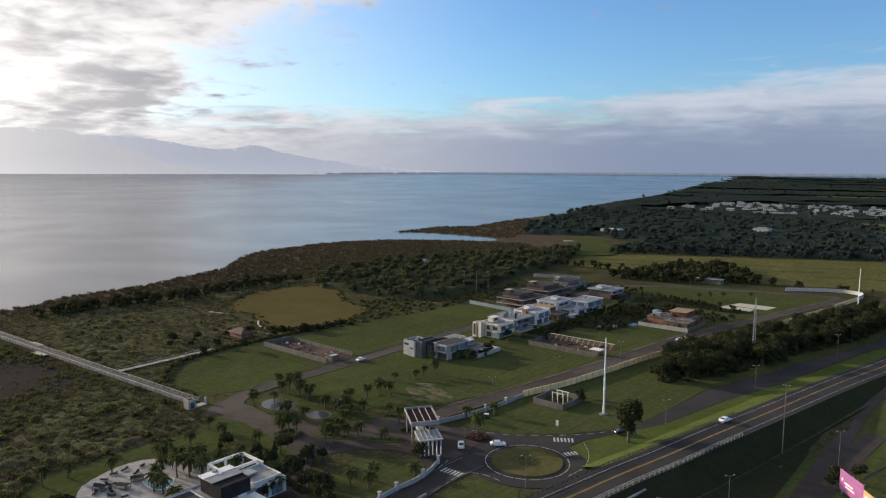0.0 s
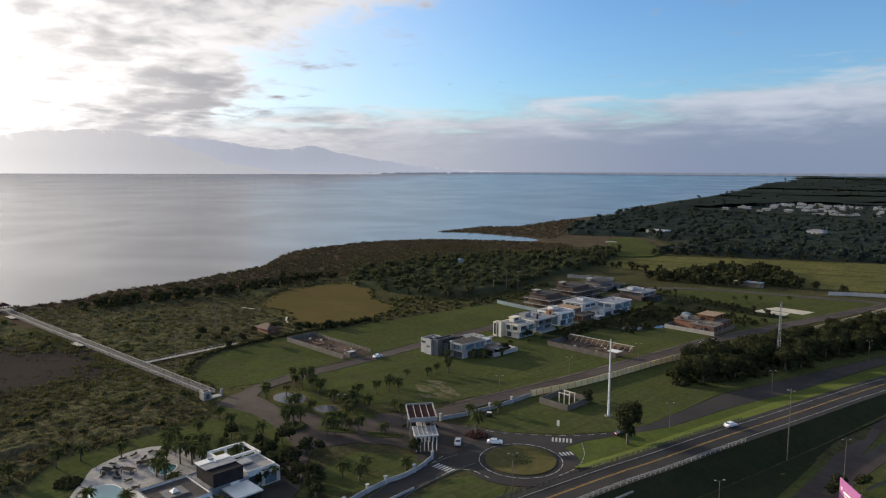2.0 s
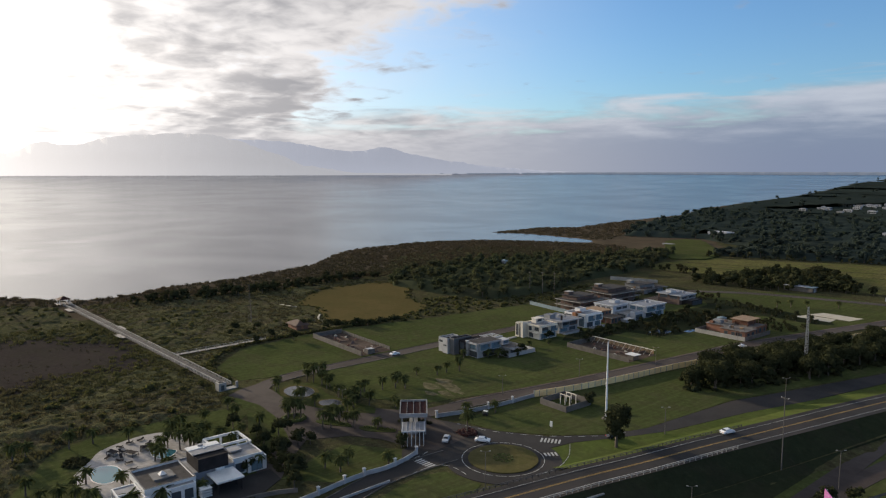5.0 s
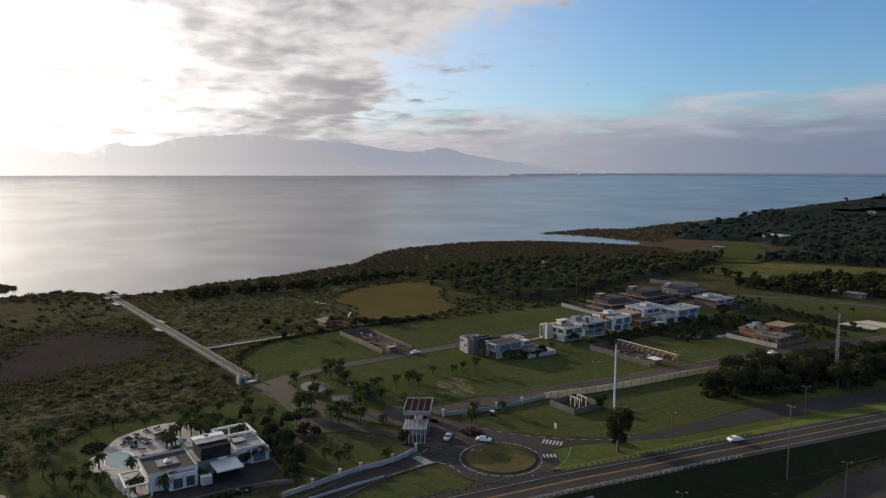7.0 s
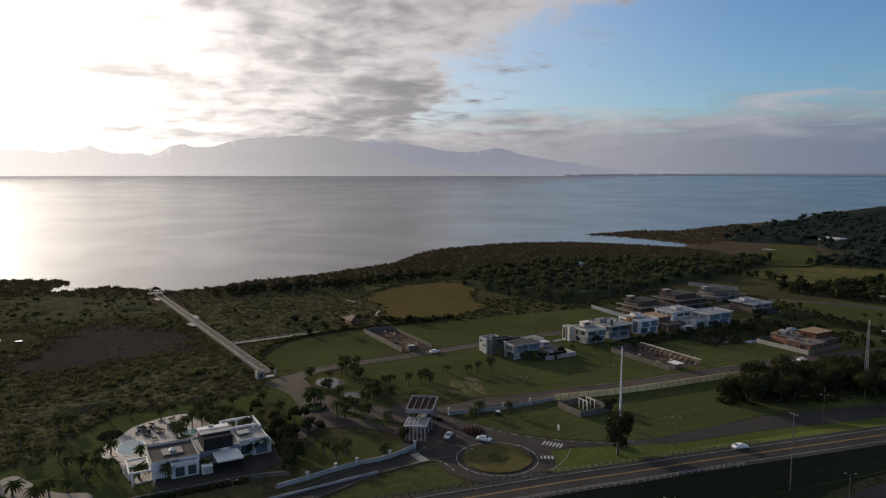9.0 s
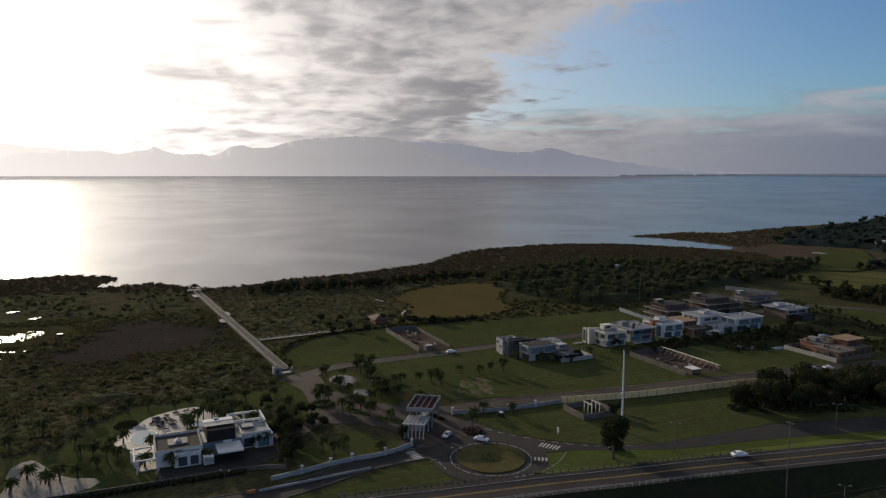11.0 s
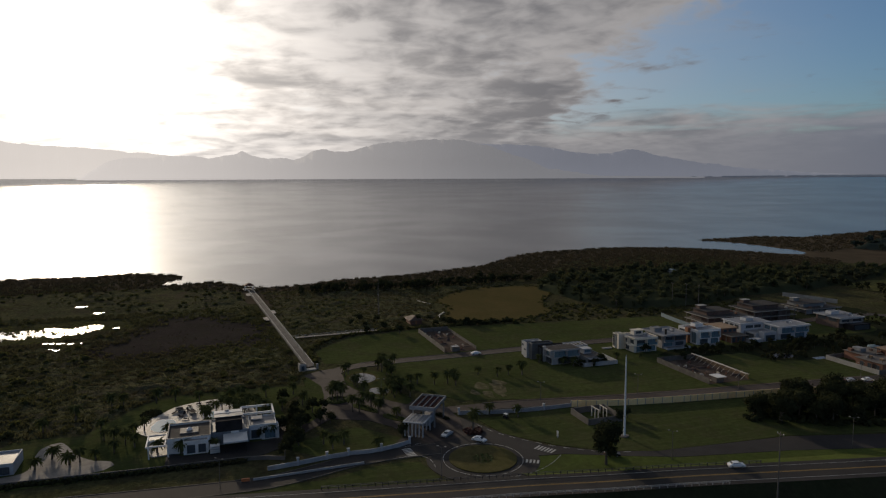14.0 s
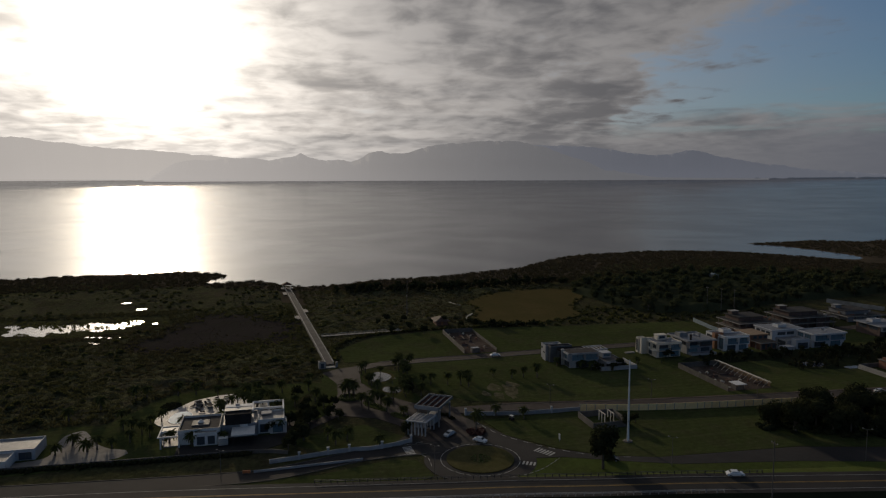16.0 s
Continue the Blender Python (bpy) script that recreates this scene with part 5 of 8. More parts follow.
for i, (x, y) in enumerate(((-265, 196), (-258, 203), (-254, 207), (-270, 180), (-262, 160), (-270, 152), (-278, 160), (-256, 150), (-250, 165), (-258, 186), (-276, 146), (-284, 152), (-165, 265), (-170, 280), (-172, 290), (-168, 300),
                            (-160, 310), (-172, 308), (-165, 325), (-170, 338), (-155, 340), (-160, 355), (-110, 200), (-112, 204), (-150, 365), (-135, 360), (-175, 360), (-165, 375), (-140, 106), (-145, 103), (-152, 104), (-135, 104), (-128, 101),
                            (-168, 225), (-170, 229), (-151, 113), (-162, 101), (-180, 257), (-183, 258.5), (-136, 98), (-131, 92.5))):
    tree(x, y, SMALL[i % 3], 0.8 + 0.5 * ((i * 0.61) % 1), "small dark garden tree")

for x, y, kind, size in ((-162.5, 119.0, 2, 0.95), (-145.6, 121.8, 2, 0.9), (-144.6, 123.9, 0, 1.0), (-151.3, 133.5, 0, 1), (-191.2, 140.7, 0, 0.95), (-183.2, 142.3, 2, 0.9), (-178.9, 141.9, 0, 0.85),
                         (-159.7, 138.6, 0, 1.1), (-155.4, 138.4, 1, 1.1), (-159.4, 141.8, 2, 0.9), (-168, 140.4, 1, 1.1), (-164.1, 146.6, 2, 0.85), (-118.7, 114.2, 0, 0.9), (-187, 126.6, 0, 0.9), (-189, 128.4, 2, 0.8),
                         (-171, 128.4, 0, 0.9), (-165, 129.6, 1, 0.9)):
    palm(x, y, kind, size, "green feather palm beside the paved forecourt")
for i, (x, y, size) in enumerate(((-149, 109.3, 1.3), (-139, 110.4, 1.2), (-137.4, 113.3, 1.0), (-137, 103.2, 1.2), (-122.3, 101.7, 1.4), (-119, 99.2, 1.3), (-115.2, 97.2, 1.2),
                                  (-119.4, 131.8, 1.0), (-158, 139.8, 1.2), (-163, 140.5, 1.1), (-125.6, 101.6, 1.1), (-170, 141, 1.0))):
    tree(x, y, SMALL[i % 3], size, "dark rounded garden tree beside the forecourt")

for x, y, kind, size in ((-156, 83.5, 2, 0.95), (-153.5, 85.5, 0, 1.05), (-151.5, 88, 2, 0.9), (-156.5, 87.5, 0, 1.1), (-149, 86, 2, 0.85), (-147.5, 94.5, 0, 1), (-152, 93.5, 2, 0.9), (-158.5, 89.5, 2, 0.85), (-145, 76.5, 3, 1.2), (-143.5, 65.5, 3, 1.1), (-154, 100, 0, 0.9), (-171, 96, 1, 1)):
    palm(x, y, kind, size, "tall feather palm crowded beside the villa's pool", group="palms round the villa")

rim = [p for p in smooth([(-330, 209), (-362, 247), (-359, 286), (-337, 291), (-300, 266), (-274, 259), (-260, 227), (-267, 209), (-276, 199), (-297, 206), (-313, 210)], 1.6, True)]
loose = np.random.default_rng(91)
p = np.array([(q.x + loose.normal(0, 1.6), q.y + loose.normal(0, 1.6)) for q in rim])
planted("field_edge_sedge", "ragged sedge and low bushes round the brown field", "scrub", BUSHES, p, spread(len(p), 92, 0.25, 1.1, 2.0), 93, [LEAF_LIGHT], -0.1)
# ---- houses ----
def pane_window(parent, face, a0, a1, z0, z1, at, glass=GLASS, bars=1, frame_mat=DARKMETAL):
    """A window on a wall that faces south ("s": at is its y) or east ("e": at is its x), between a0 and a1."""
    def put(name, lo, hi, low, high, back, front, m, under):
        if face == "s":
            return part(name, box(lo, hi, at - front, at + back, low, high), m, under)
        return part(name, box(at - back, at + front, lo, hi, low, high), m, under)
    w = put("window", a0, a1, z0, z1, 0.02, 0.03, glass, parent)
    rim = 0.09
    bm = bmesh.new()
    spans = [(a0 - rim, a0 + 0.02, z0 - rim, z1 + rim), (a1 - 0.02, a1 + rim, z0 - rim, z1 + rim), (a0, a1, z1 - 0.02, z1 + rim), (a0, a1, z0 - rim, z0 + 0.02)]
    spans += [(a0 + (a1 - a0) * (k + 1) / (bars + 1) - 0.04, a0 + (a1 - a0) * (k + 1) / (bars + 1) + 0.04, z0, z1) for k in range(bars)]
    for lo, hi, low, high in spans:
        if face == "s":
            add_box(bm, lo, hi, at - 0.1, at + 0.02, low, high)
        else:
            add_box(bm, at - 0.02, at + 0.1, lo, hi, low, high)
    part("frame", bm, frame_mat, w)
    return w


def block(parent, x0, x1, y0, y1, z0, z1, wall, roof=ROOFING, parapet=0.5, name="wall"):
    """A box of a house: walls with a parapet, and the flat roof sunk behind it."""
    bm = bmesh.new()
    t = 0.22
    outer = [(x0, y0), (x1, y0), (x1, y1), (x0, y1)]
    inner = [(x0 + t, y0 + t), (x1 - t, y0 + t), (x1 - t, y1 - t), (x0 + t, y1 - t)]
    low = [bm.verts.new((*p, z0)) for p in outer]
    up = [bm.verts.new((*p, z1)) for p in outer]
    rim = [bm.verts.new((*p, z1)) for p in inner]
    sunk = [bm.verts.new((*p, z1 - parapet - 0.1)) for p in inner]
    for a, b in ((low, up), (up, rim), (rim, sunk)):
        for k in range(4):
            bm.faces.new((a[k], a[(k + 1) % 4], b[(k + 1) % 4], b[k]))
    bm.faces.new(low[::-1])
    w = part(name, bm, wall, parent)
    part("roof", box(x0 + t, x1 - t, y0 + t, y1 - t, z1 - parapet - 0.15, z1 - parapet), roof, parent)
    return w


def plate(parent, x0, x1, y0, y1, z0, z1, m, name="slab", bevel=0.03):
    return part(name, box(x0, x1, y0, y1, z0, z1, bevel), m, parent)


def post_row(parent, points, z0, z1, r, m, name="column"):
    for x, y in points:
        part(name, box(x - r, x + r, y - r, y + r, z0, z1), m, parent)


def roof_clutter(parent, x, y, z):
    part("water_tank", tube(bmesh.new(), (x, y, z), (x, y, z + 0.9), 0.7, 0.62, 12), GREY, parent)
    part("air_conditioner", box(x + 1.4, x + 2.3, y, y + 0.5, z, z + 0.65, 0.04), WHITE, parent)


def bay(parent, face, a0, a1, z0, z1, at, deep, m, glass=GLASS, bars=1, rail=False):
    """A framed recess standing out from a wall: two fins, a lintel and a floor slab, with the window deep inside."""
    def put(name, lo, hi, low, high, near, far_, mat):
        if face == "s":
            return part(name, box(lo, hi, at - far_, at - near, low, high), mat, parent)
        return part(name, box(at + near, at + far_, lo, hi, low, high), mat, parent)
    put("fin", a0, a0 + 0.25, z0, z1, 0, deep, m)
    put("fin", a1 - 0.25, a1, z0, z1, 0, deep, m)
    put("lintel", a0 + 0.252, a1 - 0.252, z1 - 0.3, z1, 0.002, deep - 0.004, m)
    put("balcony_slab", a0 + 0.252, a1 - 0.252, z0, z0 + 0.25, 0.002, deep - 0.004, m)
    if rail:
        put("balustrade", a0 + 0.3, a1 - 0.3, z0 + 0.252, z0 + 1.2, deep - 0.12, deep - 0.06, BLUEGLASS)
    pane_window(parent, face, a0 + 0.45, a1 - 0.45, z0 + 0.4, z1 - 0.5, at, glass, bars)


def chimney(parent, x, y, z, high, m):
    part("chimney", box(x - 0.35, x + 0.35, y - 0.35, y + 0.35, z, z + high, 0.03), m, parent)
    part("chimney_cap", box(x - 0.45, x + 0.45, y - 0.45, y + 0.45, z + high + 0.002, z + high + 0.12), DARKMETAL, parent)


# the grey house on the lawn
h = thing("house", "grey cubic house with tall blind walls and a dark roof", "house", "houses of the estate")
block(h, -195.5, -191.8, 205.2, 213, 0, 6.2, PALEGREY, CHARCOAL)
block(h, -191.8, -188.6, 204.4, 211, 0, 6.6, PALEGREY, CHARCOAL, 0.4)
block(h, -188.6, -185.6, 205.4, 215, 0, 6.9, DARKPANEL, CHARCOAL, 0.3)
block(h, -185.6, -181.5, 208.2, 219, 0, 6.2, CHARCOAL, CHARCOAL, 0.2)
block(h, -181.5, -175.4, 209.6, 222, 0, 5.9, PALEGREY, DARKROOF, 0.3)
plate(h, -182.3, -174.6, 208.7, 222.4, 5.92, 6.2, GREY, "roof_slab")
part("roof_felt", box(-181.9, -175, 209.1, 222, 6.202, 6.24), DARKROOF, h)
plate(h, -182, -180.9, 208.4, 209.59, 0, 6.5, PALEGREY, "fin")
bay(h, "s", -180.6, -175.2, 3.0, 5.9, 209.6, 1.1, PALEGREY, BLUEGLASS, 1)
bay(h, "e", 210, 215.8, 3.0, 5.9, -175.4, 1.0, PALEGREY, BLUEGLASS, 1, True)
bay(h, "e", 216, 221.8, 3.0, 5.9, -175.4, 1.0, PALEGREY, BLUEGLASS, 1, True)
pane_window(h, "e", 212.5, 221, 0.3, 2.5, -175.4, GLASS, 3)
pane_window(h, "s", -180.4, -176, 0.3, 2.4, 209.6, GLASS, 2)
pane_window(h, "s", -194.9, -192.4, 4.2, 5.0, 205.2, GLASS, 0)
pane_window(h, "s", -191.2, -189.4, 3.2, 3.6, 204.4, GLASS, 0)
pane_window(h, "s", -185, -182.6, 0.4, 5.2, 208.2, GLASS, 0)
block(h, -181, -170.5, 222.6, 231, 0, 3.2, SLATE, DARK_CONCRETE)
block(h, -180, -176.4, 224.5, 228.1, 3.1, 5.0, OLDWHITE, ROOFING, 0.15)
plate(h, -180.3, -176.1, 224.2, 228.4, 5.02, 5.2, OLDWHITE, "roof_slab")
pane_window(h, "e", 223.5, 226.2, 0.4, 2.6, -170.5, GLASS, 1)
pane_window(h, "e", 227, 229.8, 0.4, 2.6, -170.5, GLASS, 1)
pane_window(h, "e", 225.2, 227.6, 3.8, 4.6, -176.4, BLUEGLASS, 1)
plate(h, -170.48, -168.6, 223, 230.8, 2.6, 2.85, GREY, "awning")
for k in range(6):
    plate(h, -187.7, -182, 220.5 + 1.7 * k, 220.75 + 1.7 * k, 5.2, 5.45, OLDWHITE, "pergola_beam")
plate(h, -188, -187.72, 220, 229.5, 4.9, 5.46, OLDWHITE, "pergola_beam")
plate(h, -181.98, -181.7, 222.7, 229.5, 4.9, 5.46, OLDWHITE, "pergola_beam")
post_row(h, [(-187.8, 220.3), (-187.8, 224.8), (-187.8, 229.2), (-181.85, 229.2)], 0, 4.9, 0.14, OLDWHITE)
plate(h, -168.5, -168.2, 220.4, 235.4, 0, 1.7, PALEGREY, "garden_wall")
plate(h, -176, -168.2, 220.1, 220.35, 0, 1.7, GREY, "garden_wall")
plate(h, -180, -168.2, 235.42, 235.7, 0, 1.6, OLDWHITE, "garden_wall")
roof_clutter(h, -190.6, 208, 5.9)

# the cream house
h = thing("house", "cream two-storey cubic house with deep window recesses", "house", "houses of the estate")
block(h, -193.6, -191.4, 249, 252.4, 0, 6.7, CREAM)
block(h, -190.6, -189, 249.2, 252.6, 0, 6.9, CREAM)
block(h, -193.4, -188.6, 252.6, 261, 0, 6.2, CREAM, DECK, 0.4)
block(h, -188.6, -181.4, 252.2, 263.4, 0, 6.0, CREAM, DECK, 0.5)
block(h, -188.9, -181, 251.8, 263.8, 6.02, 6.6, CREAM, ROOFING, 0.4, "roof_rim")
block(h, -189.6, -186.8, 255.5, 260, 6.25, 8.3, CREAM, ROOFING, 0.2)
plate(h, -189.9, -186.5, 255.2, 260.3, 8.302, 8.5, CREAM, "roof_slab")
pane_window(h, "e", 256.5, 259, 7.0, 7.9, -186.8, GLASS, 1)
bay(h, "s", -188.3, -185.2, 3.2, 6.0, 252.2, 0.9, CREAM, GLASS, 1)
pane_window(h, "s", -184.4, -182, 3.9, 5.3, 252.2, GLASS, 1)
pane_window(h, "s", -187.8, -185.4, 0.5, 2.5, 252.2, GLASS, 1)
bay(h, "e", 252.4, 257.8, 3.0, 6.0, -181.4, 1.2, CREAM, GLASS, 1, True)
bay(h, "e", 258, 263.2, 3.0, 6.0, -181.4, 1.2, CREAM, BLUEGLASS, 1, True)
plate(h, -184.6, -181.42, 250.6, 252.18, 2.9, 3.15, CREAM, "canopy")
pane_window(h, "e", 253.4, 257, 0.4, 2.5, -181.4, BLUEGLASS, 1)
pane_window(h, "e", 259, 262.6, 0.4, 2.5, -181.4, BLUEGLASS, 1)
pane_window(h, "s", -193, -192, 1.0, 6.0, 249, GLASS, 0)
plate(h, -192.8, -191, 243, 247.4, 0, 0.4, DECK, "planter")
roof_clutter(h, -184.5, 260, 6.22)

# the grey house with the overhanging roof
h = thing("house", "grey house with a wide overhanging flat roof", "house", "houses of the estate")
block(h, -196.6, -183.6, 268, 280.5, 0, 5.9, GREY)
block(h, -197.4, -181, 266.6, 281.2, 5.92, 6.5, GREY, ROOFING, 0.4, "roof_rim")
block(h, -194, -190.4, 268.6, 272.6, 6.1, 7.9, SLATE, ROOFING, 0.15)
chimney(h, -184.6, 270.4, 6.1, 2.3, CHARCOAL)
chimney(h, -188.2, 277, 6.1, 1.4, SLATE)
plate(h, -183.58, -183.4, 273.5, 280.2, 3.2, 5.9, DARKBRICK, "cladding")
bay(h, "e", 268.2, 273.2, 2.9, 5.9, -183.6, 1.6, GREY, GLASS, 1, True)
pane_window(h, "e", 275, 279, 3.9, 5.4, -183.38, GLASS, 2)
pane_window(h, "e", 269, 273, 0.4, 2.5, -183.6, BLUEGLASS, 1)
pane_window(h, "e", 275, 279, 0.4, 2.5, -183.6, GLASS, 1)
block(h, -183.58, -180.4, 268.6, 280.6, 0, 0.9, OLDWHITE, DECK, 0.1, "terrace_base")
pane_window(h, "s", -188, -184.6, 3.8, 5.4, 268, GLASS, 1)
pane_window(h, "s", -194.6, -191, 3.9, 5.2, 268, GLASS, 1)
roof_clutter(h, -191.5, 276.4, 6.12)

# the white and blue house
h = thing("house", "white two-storey house with a wood-clad strip", "house", "houses of the estate")
block(h, -196.5, -191, 286, 297, 0, 6.7, WHITE)
block(h, -190.98, -189, 285.4, 290, 0, 7.1, WOOD, ROOFING, 0.2, "cladding")
block(h, -188.98, -184, 287.4, 299, 0, 6.2, WHITE, ROOFING, 0.5)
block(h, -191, -184, 287, 299.6, 6.22, 6.75, WHITE, ROOFING, 0.4, "roof_rim")
block(h, -193.6, -190.2, 290.4, 294.6, 6.5, 8.3, WHITE, ROOFING, 0.2)
bay(h, "e", 287.6, 293.2, 3.0, 6.2, -184, 1.1, WHITE, BLUEGLASS, 1, True)
bay(h, "e", 293.4, 298.8, 3.0, 6.2, -184, 1.1, WHITE, BLUEGLASS, 1, True)
pane_window(h, "e", 288.4, 292.4, 0.4, 2.5, -184, GLASS, 1)
pane_window(h, "e", 294.4, 298, 0.4, 2.5, -184, BLUEGLASS, 1)
pane_window(h, "s", -195.6, -192, 3.7, 5.6, 286, GLASS, 1)
pane_window(h, "s", -195.2, -192.4, 0.5, 2.5, 286, GLASS, 1)
bay(h, "s", -188.6, -184.2, 0.1, 5.9, 287.4, 0.8, WHITE, BLUEGLASS, 1)
plate(h, -182.8, -180.6, 288, 299, 0, 0.6, DECK, "terrace_step")
roof_clutter(h, -195, 294.6, 6.22)

# the unplastered orange house
h = thing("house", "unplastered orange brick house shell", "house", "houses of the estate")
block(h, -199, -188, 303, 312, 0, 5.4, BRICK, DARK_CONCRETE)
block(h, -187.98, -182, 304, 312, 0, 3.0, BRICK, DARK_CONCRETE)
plate(h, -199.4, -187.6, 302.4, 312.6, 5.42, 5.65, PLYWOOD, "slab")
plate(h, -187.58, -180.6, 302.8, 312.8, 3.02, 3.25, DARK_CONCRETE, "slab")
post_row(h, [(-180.9, 303.2), (-180.9, 307.6), (-180.9, 312.4), (-184.4, 303.2)], 0, 3.0, 0.15, DARK_CONCRETE)
for k in range(6):
    plate(h, -187 + 1.0 * k, -186.9 + 1.0 * k, 303.4, 312.2, 3.26, 3.45, PLYWOOD, "formwork_beam")
for y in (304.6, 307.4, 310):
    pane_window(h, "e", y, y + 1.5, 0.4, 2.4, -182, GLASS, 0, DARK_CONCRETE)
    pane_window(h, "e", y, y + 1.7, 3.7, 4.9, -188, GLASS, 0, DARK_CONCRETE)
for x in (-197.6, -194, -190.6):
    pane_window(h, "s", x, x + 1.7, 3.6, 4.9, 303, GLASS, 0, DARK_CONCRETE)

# the large white house
h = thing("house", "large white house with stepped flat roofs", "house", "houses of the estate")
block(h, -202, -190, 316, 333, 0, 6.3, PALEWHITE, ROOFING, 0.4)
block(h, -189.98, -180, 329, 346, 0, 6.0, PALEWHITE, ROOFING, 0.4)
block(h, -189.98, -182.4, 318, 328.98, 0, 3.4, PALEGREY, DECK, 0.4)
block(h, -182.38, -179.2, 320, 327, 0, 4.4, OLDWHITE, ROOFING, 0.2)
block(h, -190.6, -178.6, 328.4, 346.6, 6.02, 6.5, PALEWHITE, ROOFING, 0.3, "roof_rim")
plate(h, -202.6, -189.6, 315.4, 333.6, 6.32, 6.6, PALEWHITE, "roof_slab")
part("roof_sheet", box(-202, -190.2, 316, 333, 6.602, 6.66), ROOFING, h)
block(h, -197.4, -193.6, 322, 326.4, 6.7, 8.1, PALEWHITE, ROOFING, 0.2)
bay(h, "e", 329.4, 337.2, 3.0, 6.0, -180, 1.3, PALEWHITE, BLUEGLASS, 2, True)
bay(h, "e", 337.6, 345.6, 3.0, 6.0, -180, 1.3, PALEWHITE, BLUEGLASS, 2, True)
pane_window(h, "e", 330.4, 336, 0.4, 2.5, -180, GLASS, 2)
pane_window(h, "e", 339, 344, 0.4, 2.5, -180, BLUEGLASS, 1)
pane_window(h, "e", 321, 326, 0.4, 2.8, -179.2, GLASS, 2)
pane_window(h, "s", -188.4, -183.6, 0.5, 2.6, 318, GLASS, 2)
for x in (-200.6, -197.2, -193.8):
    pane_window(h, "s", x, x + 2.2, 3.8, 5.4, 316, GLASS, 1)
pane_window(h, "s", -188.6, -185.6, 3.9, 5.4, 329, BLUEGLASS, 1)
pane_window(h, "s", -184.4, -181, 3.9, 5.4, 329, BLUEGLASS, 1)
pane_window(h, "e", 319, 323, 4.2, 5.4, -190, GLASS, 1)
pane_window(h, "e", 324, 327.6, 4.2, 5.4, -190, GLASS, 1)
plate(h, -182.2, -178.6, 312, 319, 0, 1.6, OLDWHITE, "garden_wall")
roof_clutter(h, -186.5, 340, 6.2)
roof_clutter(h, -199.6, 329, 6.67)


def frame_house(label, x0, x1, y0, y1, storeys, fill, bays, gap=2.9):
    """A house still being built: bare slabs on columns, with some walls set in."""
    ob = thing("unfinished_house", label, "house", "houses of the estate")
    for k in range(storeys + 1):
        lip = 0.7 if k else 0.2
        plate(ob, x0 - lip, x1 + lip, y0 - lip, y1 + lip, k * gap - (0.28 if k else 0.1), k * gap + 0.04, DARKROOF if k == storeys else DARK_CONCRETE, "floor_slab")
    for k in range(storeys):
        z0, z1 = k * gap + 0.04, (k + 1) * gap - 0.28
        if k:
            part("slab_edge", box(x1 + 0.71, x1 + 0.76, y0 - 0.7, y1 + 0.7, k * gap - 0.28, k * gap + 0.06), CONCRETE, ob)
            part("slab_edge", box(x0 - 0.7, x1 + 0.7, y0 - 0.76, y0 - 0.71, k * gap - 0.28, k * gap + 0.06), CONCRETE, ob)
        post_row(ob, [(x1 - 0.2, y0 + (y1 - y0) * j / bays) for j in range(bays + 1)] + [(x0 + (x1 - x0) * j / 3, y0 + 0.2) for j in range(3)], z0, z1, 0.17, DARK_CONCRETE)
        plate(ob, x0 + 1, x1 - 2.2, y0 + 2.2, y1 - 0.6, z0, z1, fill, "inner_wall")
        for j in range(bays):
            if (j * 7 + k * 3) % 3 == 0:
                a = y0 + (y1 - y0) * j / bays
                plate(ob, x1 - 0.35, x1 - 0.15, a + 0.3, a + (y1 - y0) / bays - 0.3, z0, z0 + (1.1 if k else z1 - z0), fill, "infill_wall")
    top = storeys * gap + 0.04
    plate(ob, x0 + 1.5, x1 - 5, y0 + 3, y1 - 6, top, top + 1.9, fill, "upper_wall")
    plate(ob, x0 + 0.8, x1 - 4.2, y0 + 2.2, y1 - 5.2, top + 1.92, top + 2.1, DARKROOF, "upper_slab")
    plate(ob, x0 + 2, x0 + 5, y0 + 4, y0 + 8, top + 2.12, top + 3.6, fill, "stair_box")
    plate(ob, x0 + 1.7, x0 + 5.3, y0 + 3.7, y0 + 8.3, top + 3.62, top + 3.8, CONCRETE, "stair_roof")
    part("slab_edge", box(x1 + 0.71, x1 + 0.78, y0 - 0.7, y1 + 0.7, top - 0.3, top + 0.02), CONCRETE, ob)
    part("slab_edge", box(x0 - 0.7, x1 + 0.7, y0 - 0.78, y0 - 0.71, top - 0.3, top + 0.02), CONCRETE, ob)
    rng = np.random.default_rng(int(-x0 + y0))
    for k in range(7):
        a, b = rng.uniform(x0, x1 - 2), rng.uniform(y0, y1 - 2)
        plate(ob, a, a + rng.uniform(0.6, 1.8), b, b + rng.uniform(0.6, 2.0), top + 0.0, top + rng.uniform(0.4, 1.2), (CONCRETE, BRICK, OLDWHITE, PLYWOOD)[k % 4], "building_material")
    return ob


frame_house("brown concrete frame of an unfinished house", -226, -209, 313, 336, 2, DARKBRICK, 6)
frame_house("grey concrete frame of an unfinished house behind the others", -232, -214, 346, 372, 2, DARKBRICK, 5)
frame_house("unfinished concrete house with bare floor slabs", -240, -222, 388, 412, 1, SLATE, 5)
h = thing("house", "dark house under a broad white flat roof", "house", "houses of the estate")
block(h, -203, -189, 375, 390, 0, 5.2, DARKBRICK)
block(h, -204, -196, 374, 391, 5.22, 5.7, PALEGREY, ROOFING, 0.2, "roof_rim")
block(h, -195.6, -188, 374.5, 391, 5.0, 5.4, PALEGREY, ROOFING, 0.2, "roof_rim")
block(h, -200, -196.5, 378, 383, 5.7, 7.2, PALEWHITE, ROOFING, 0.15)
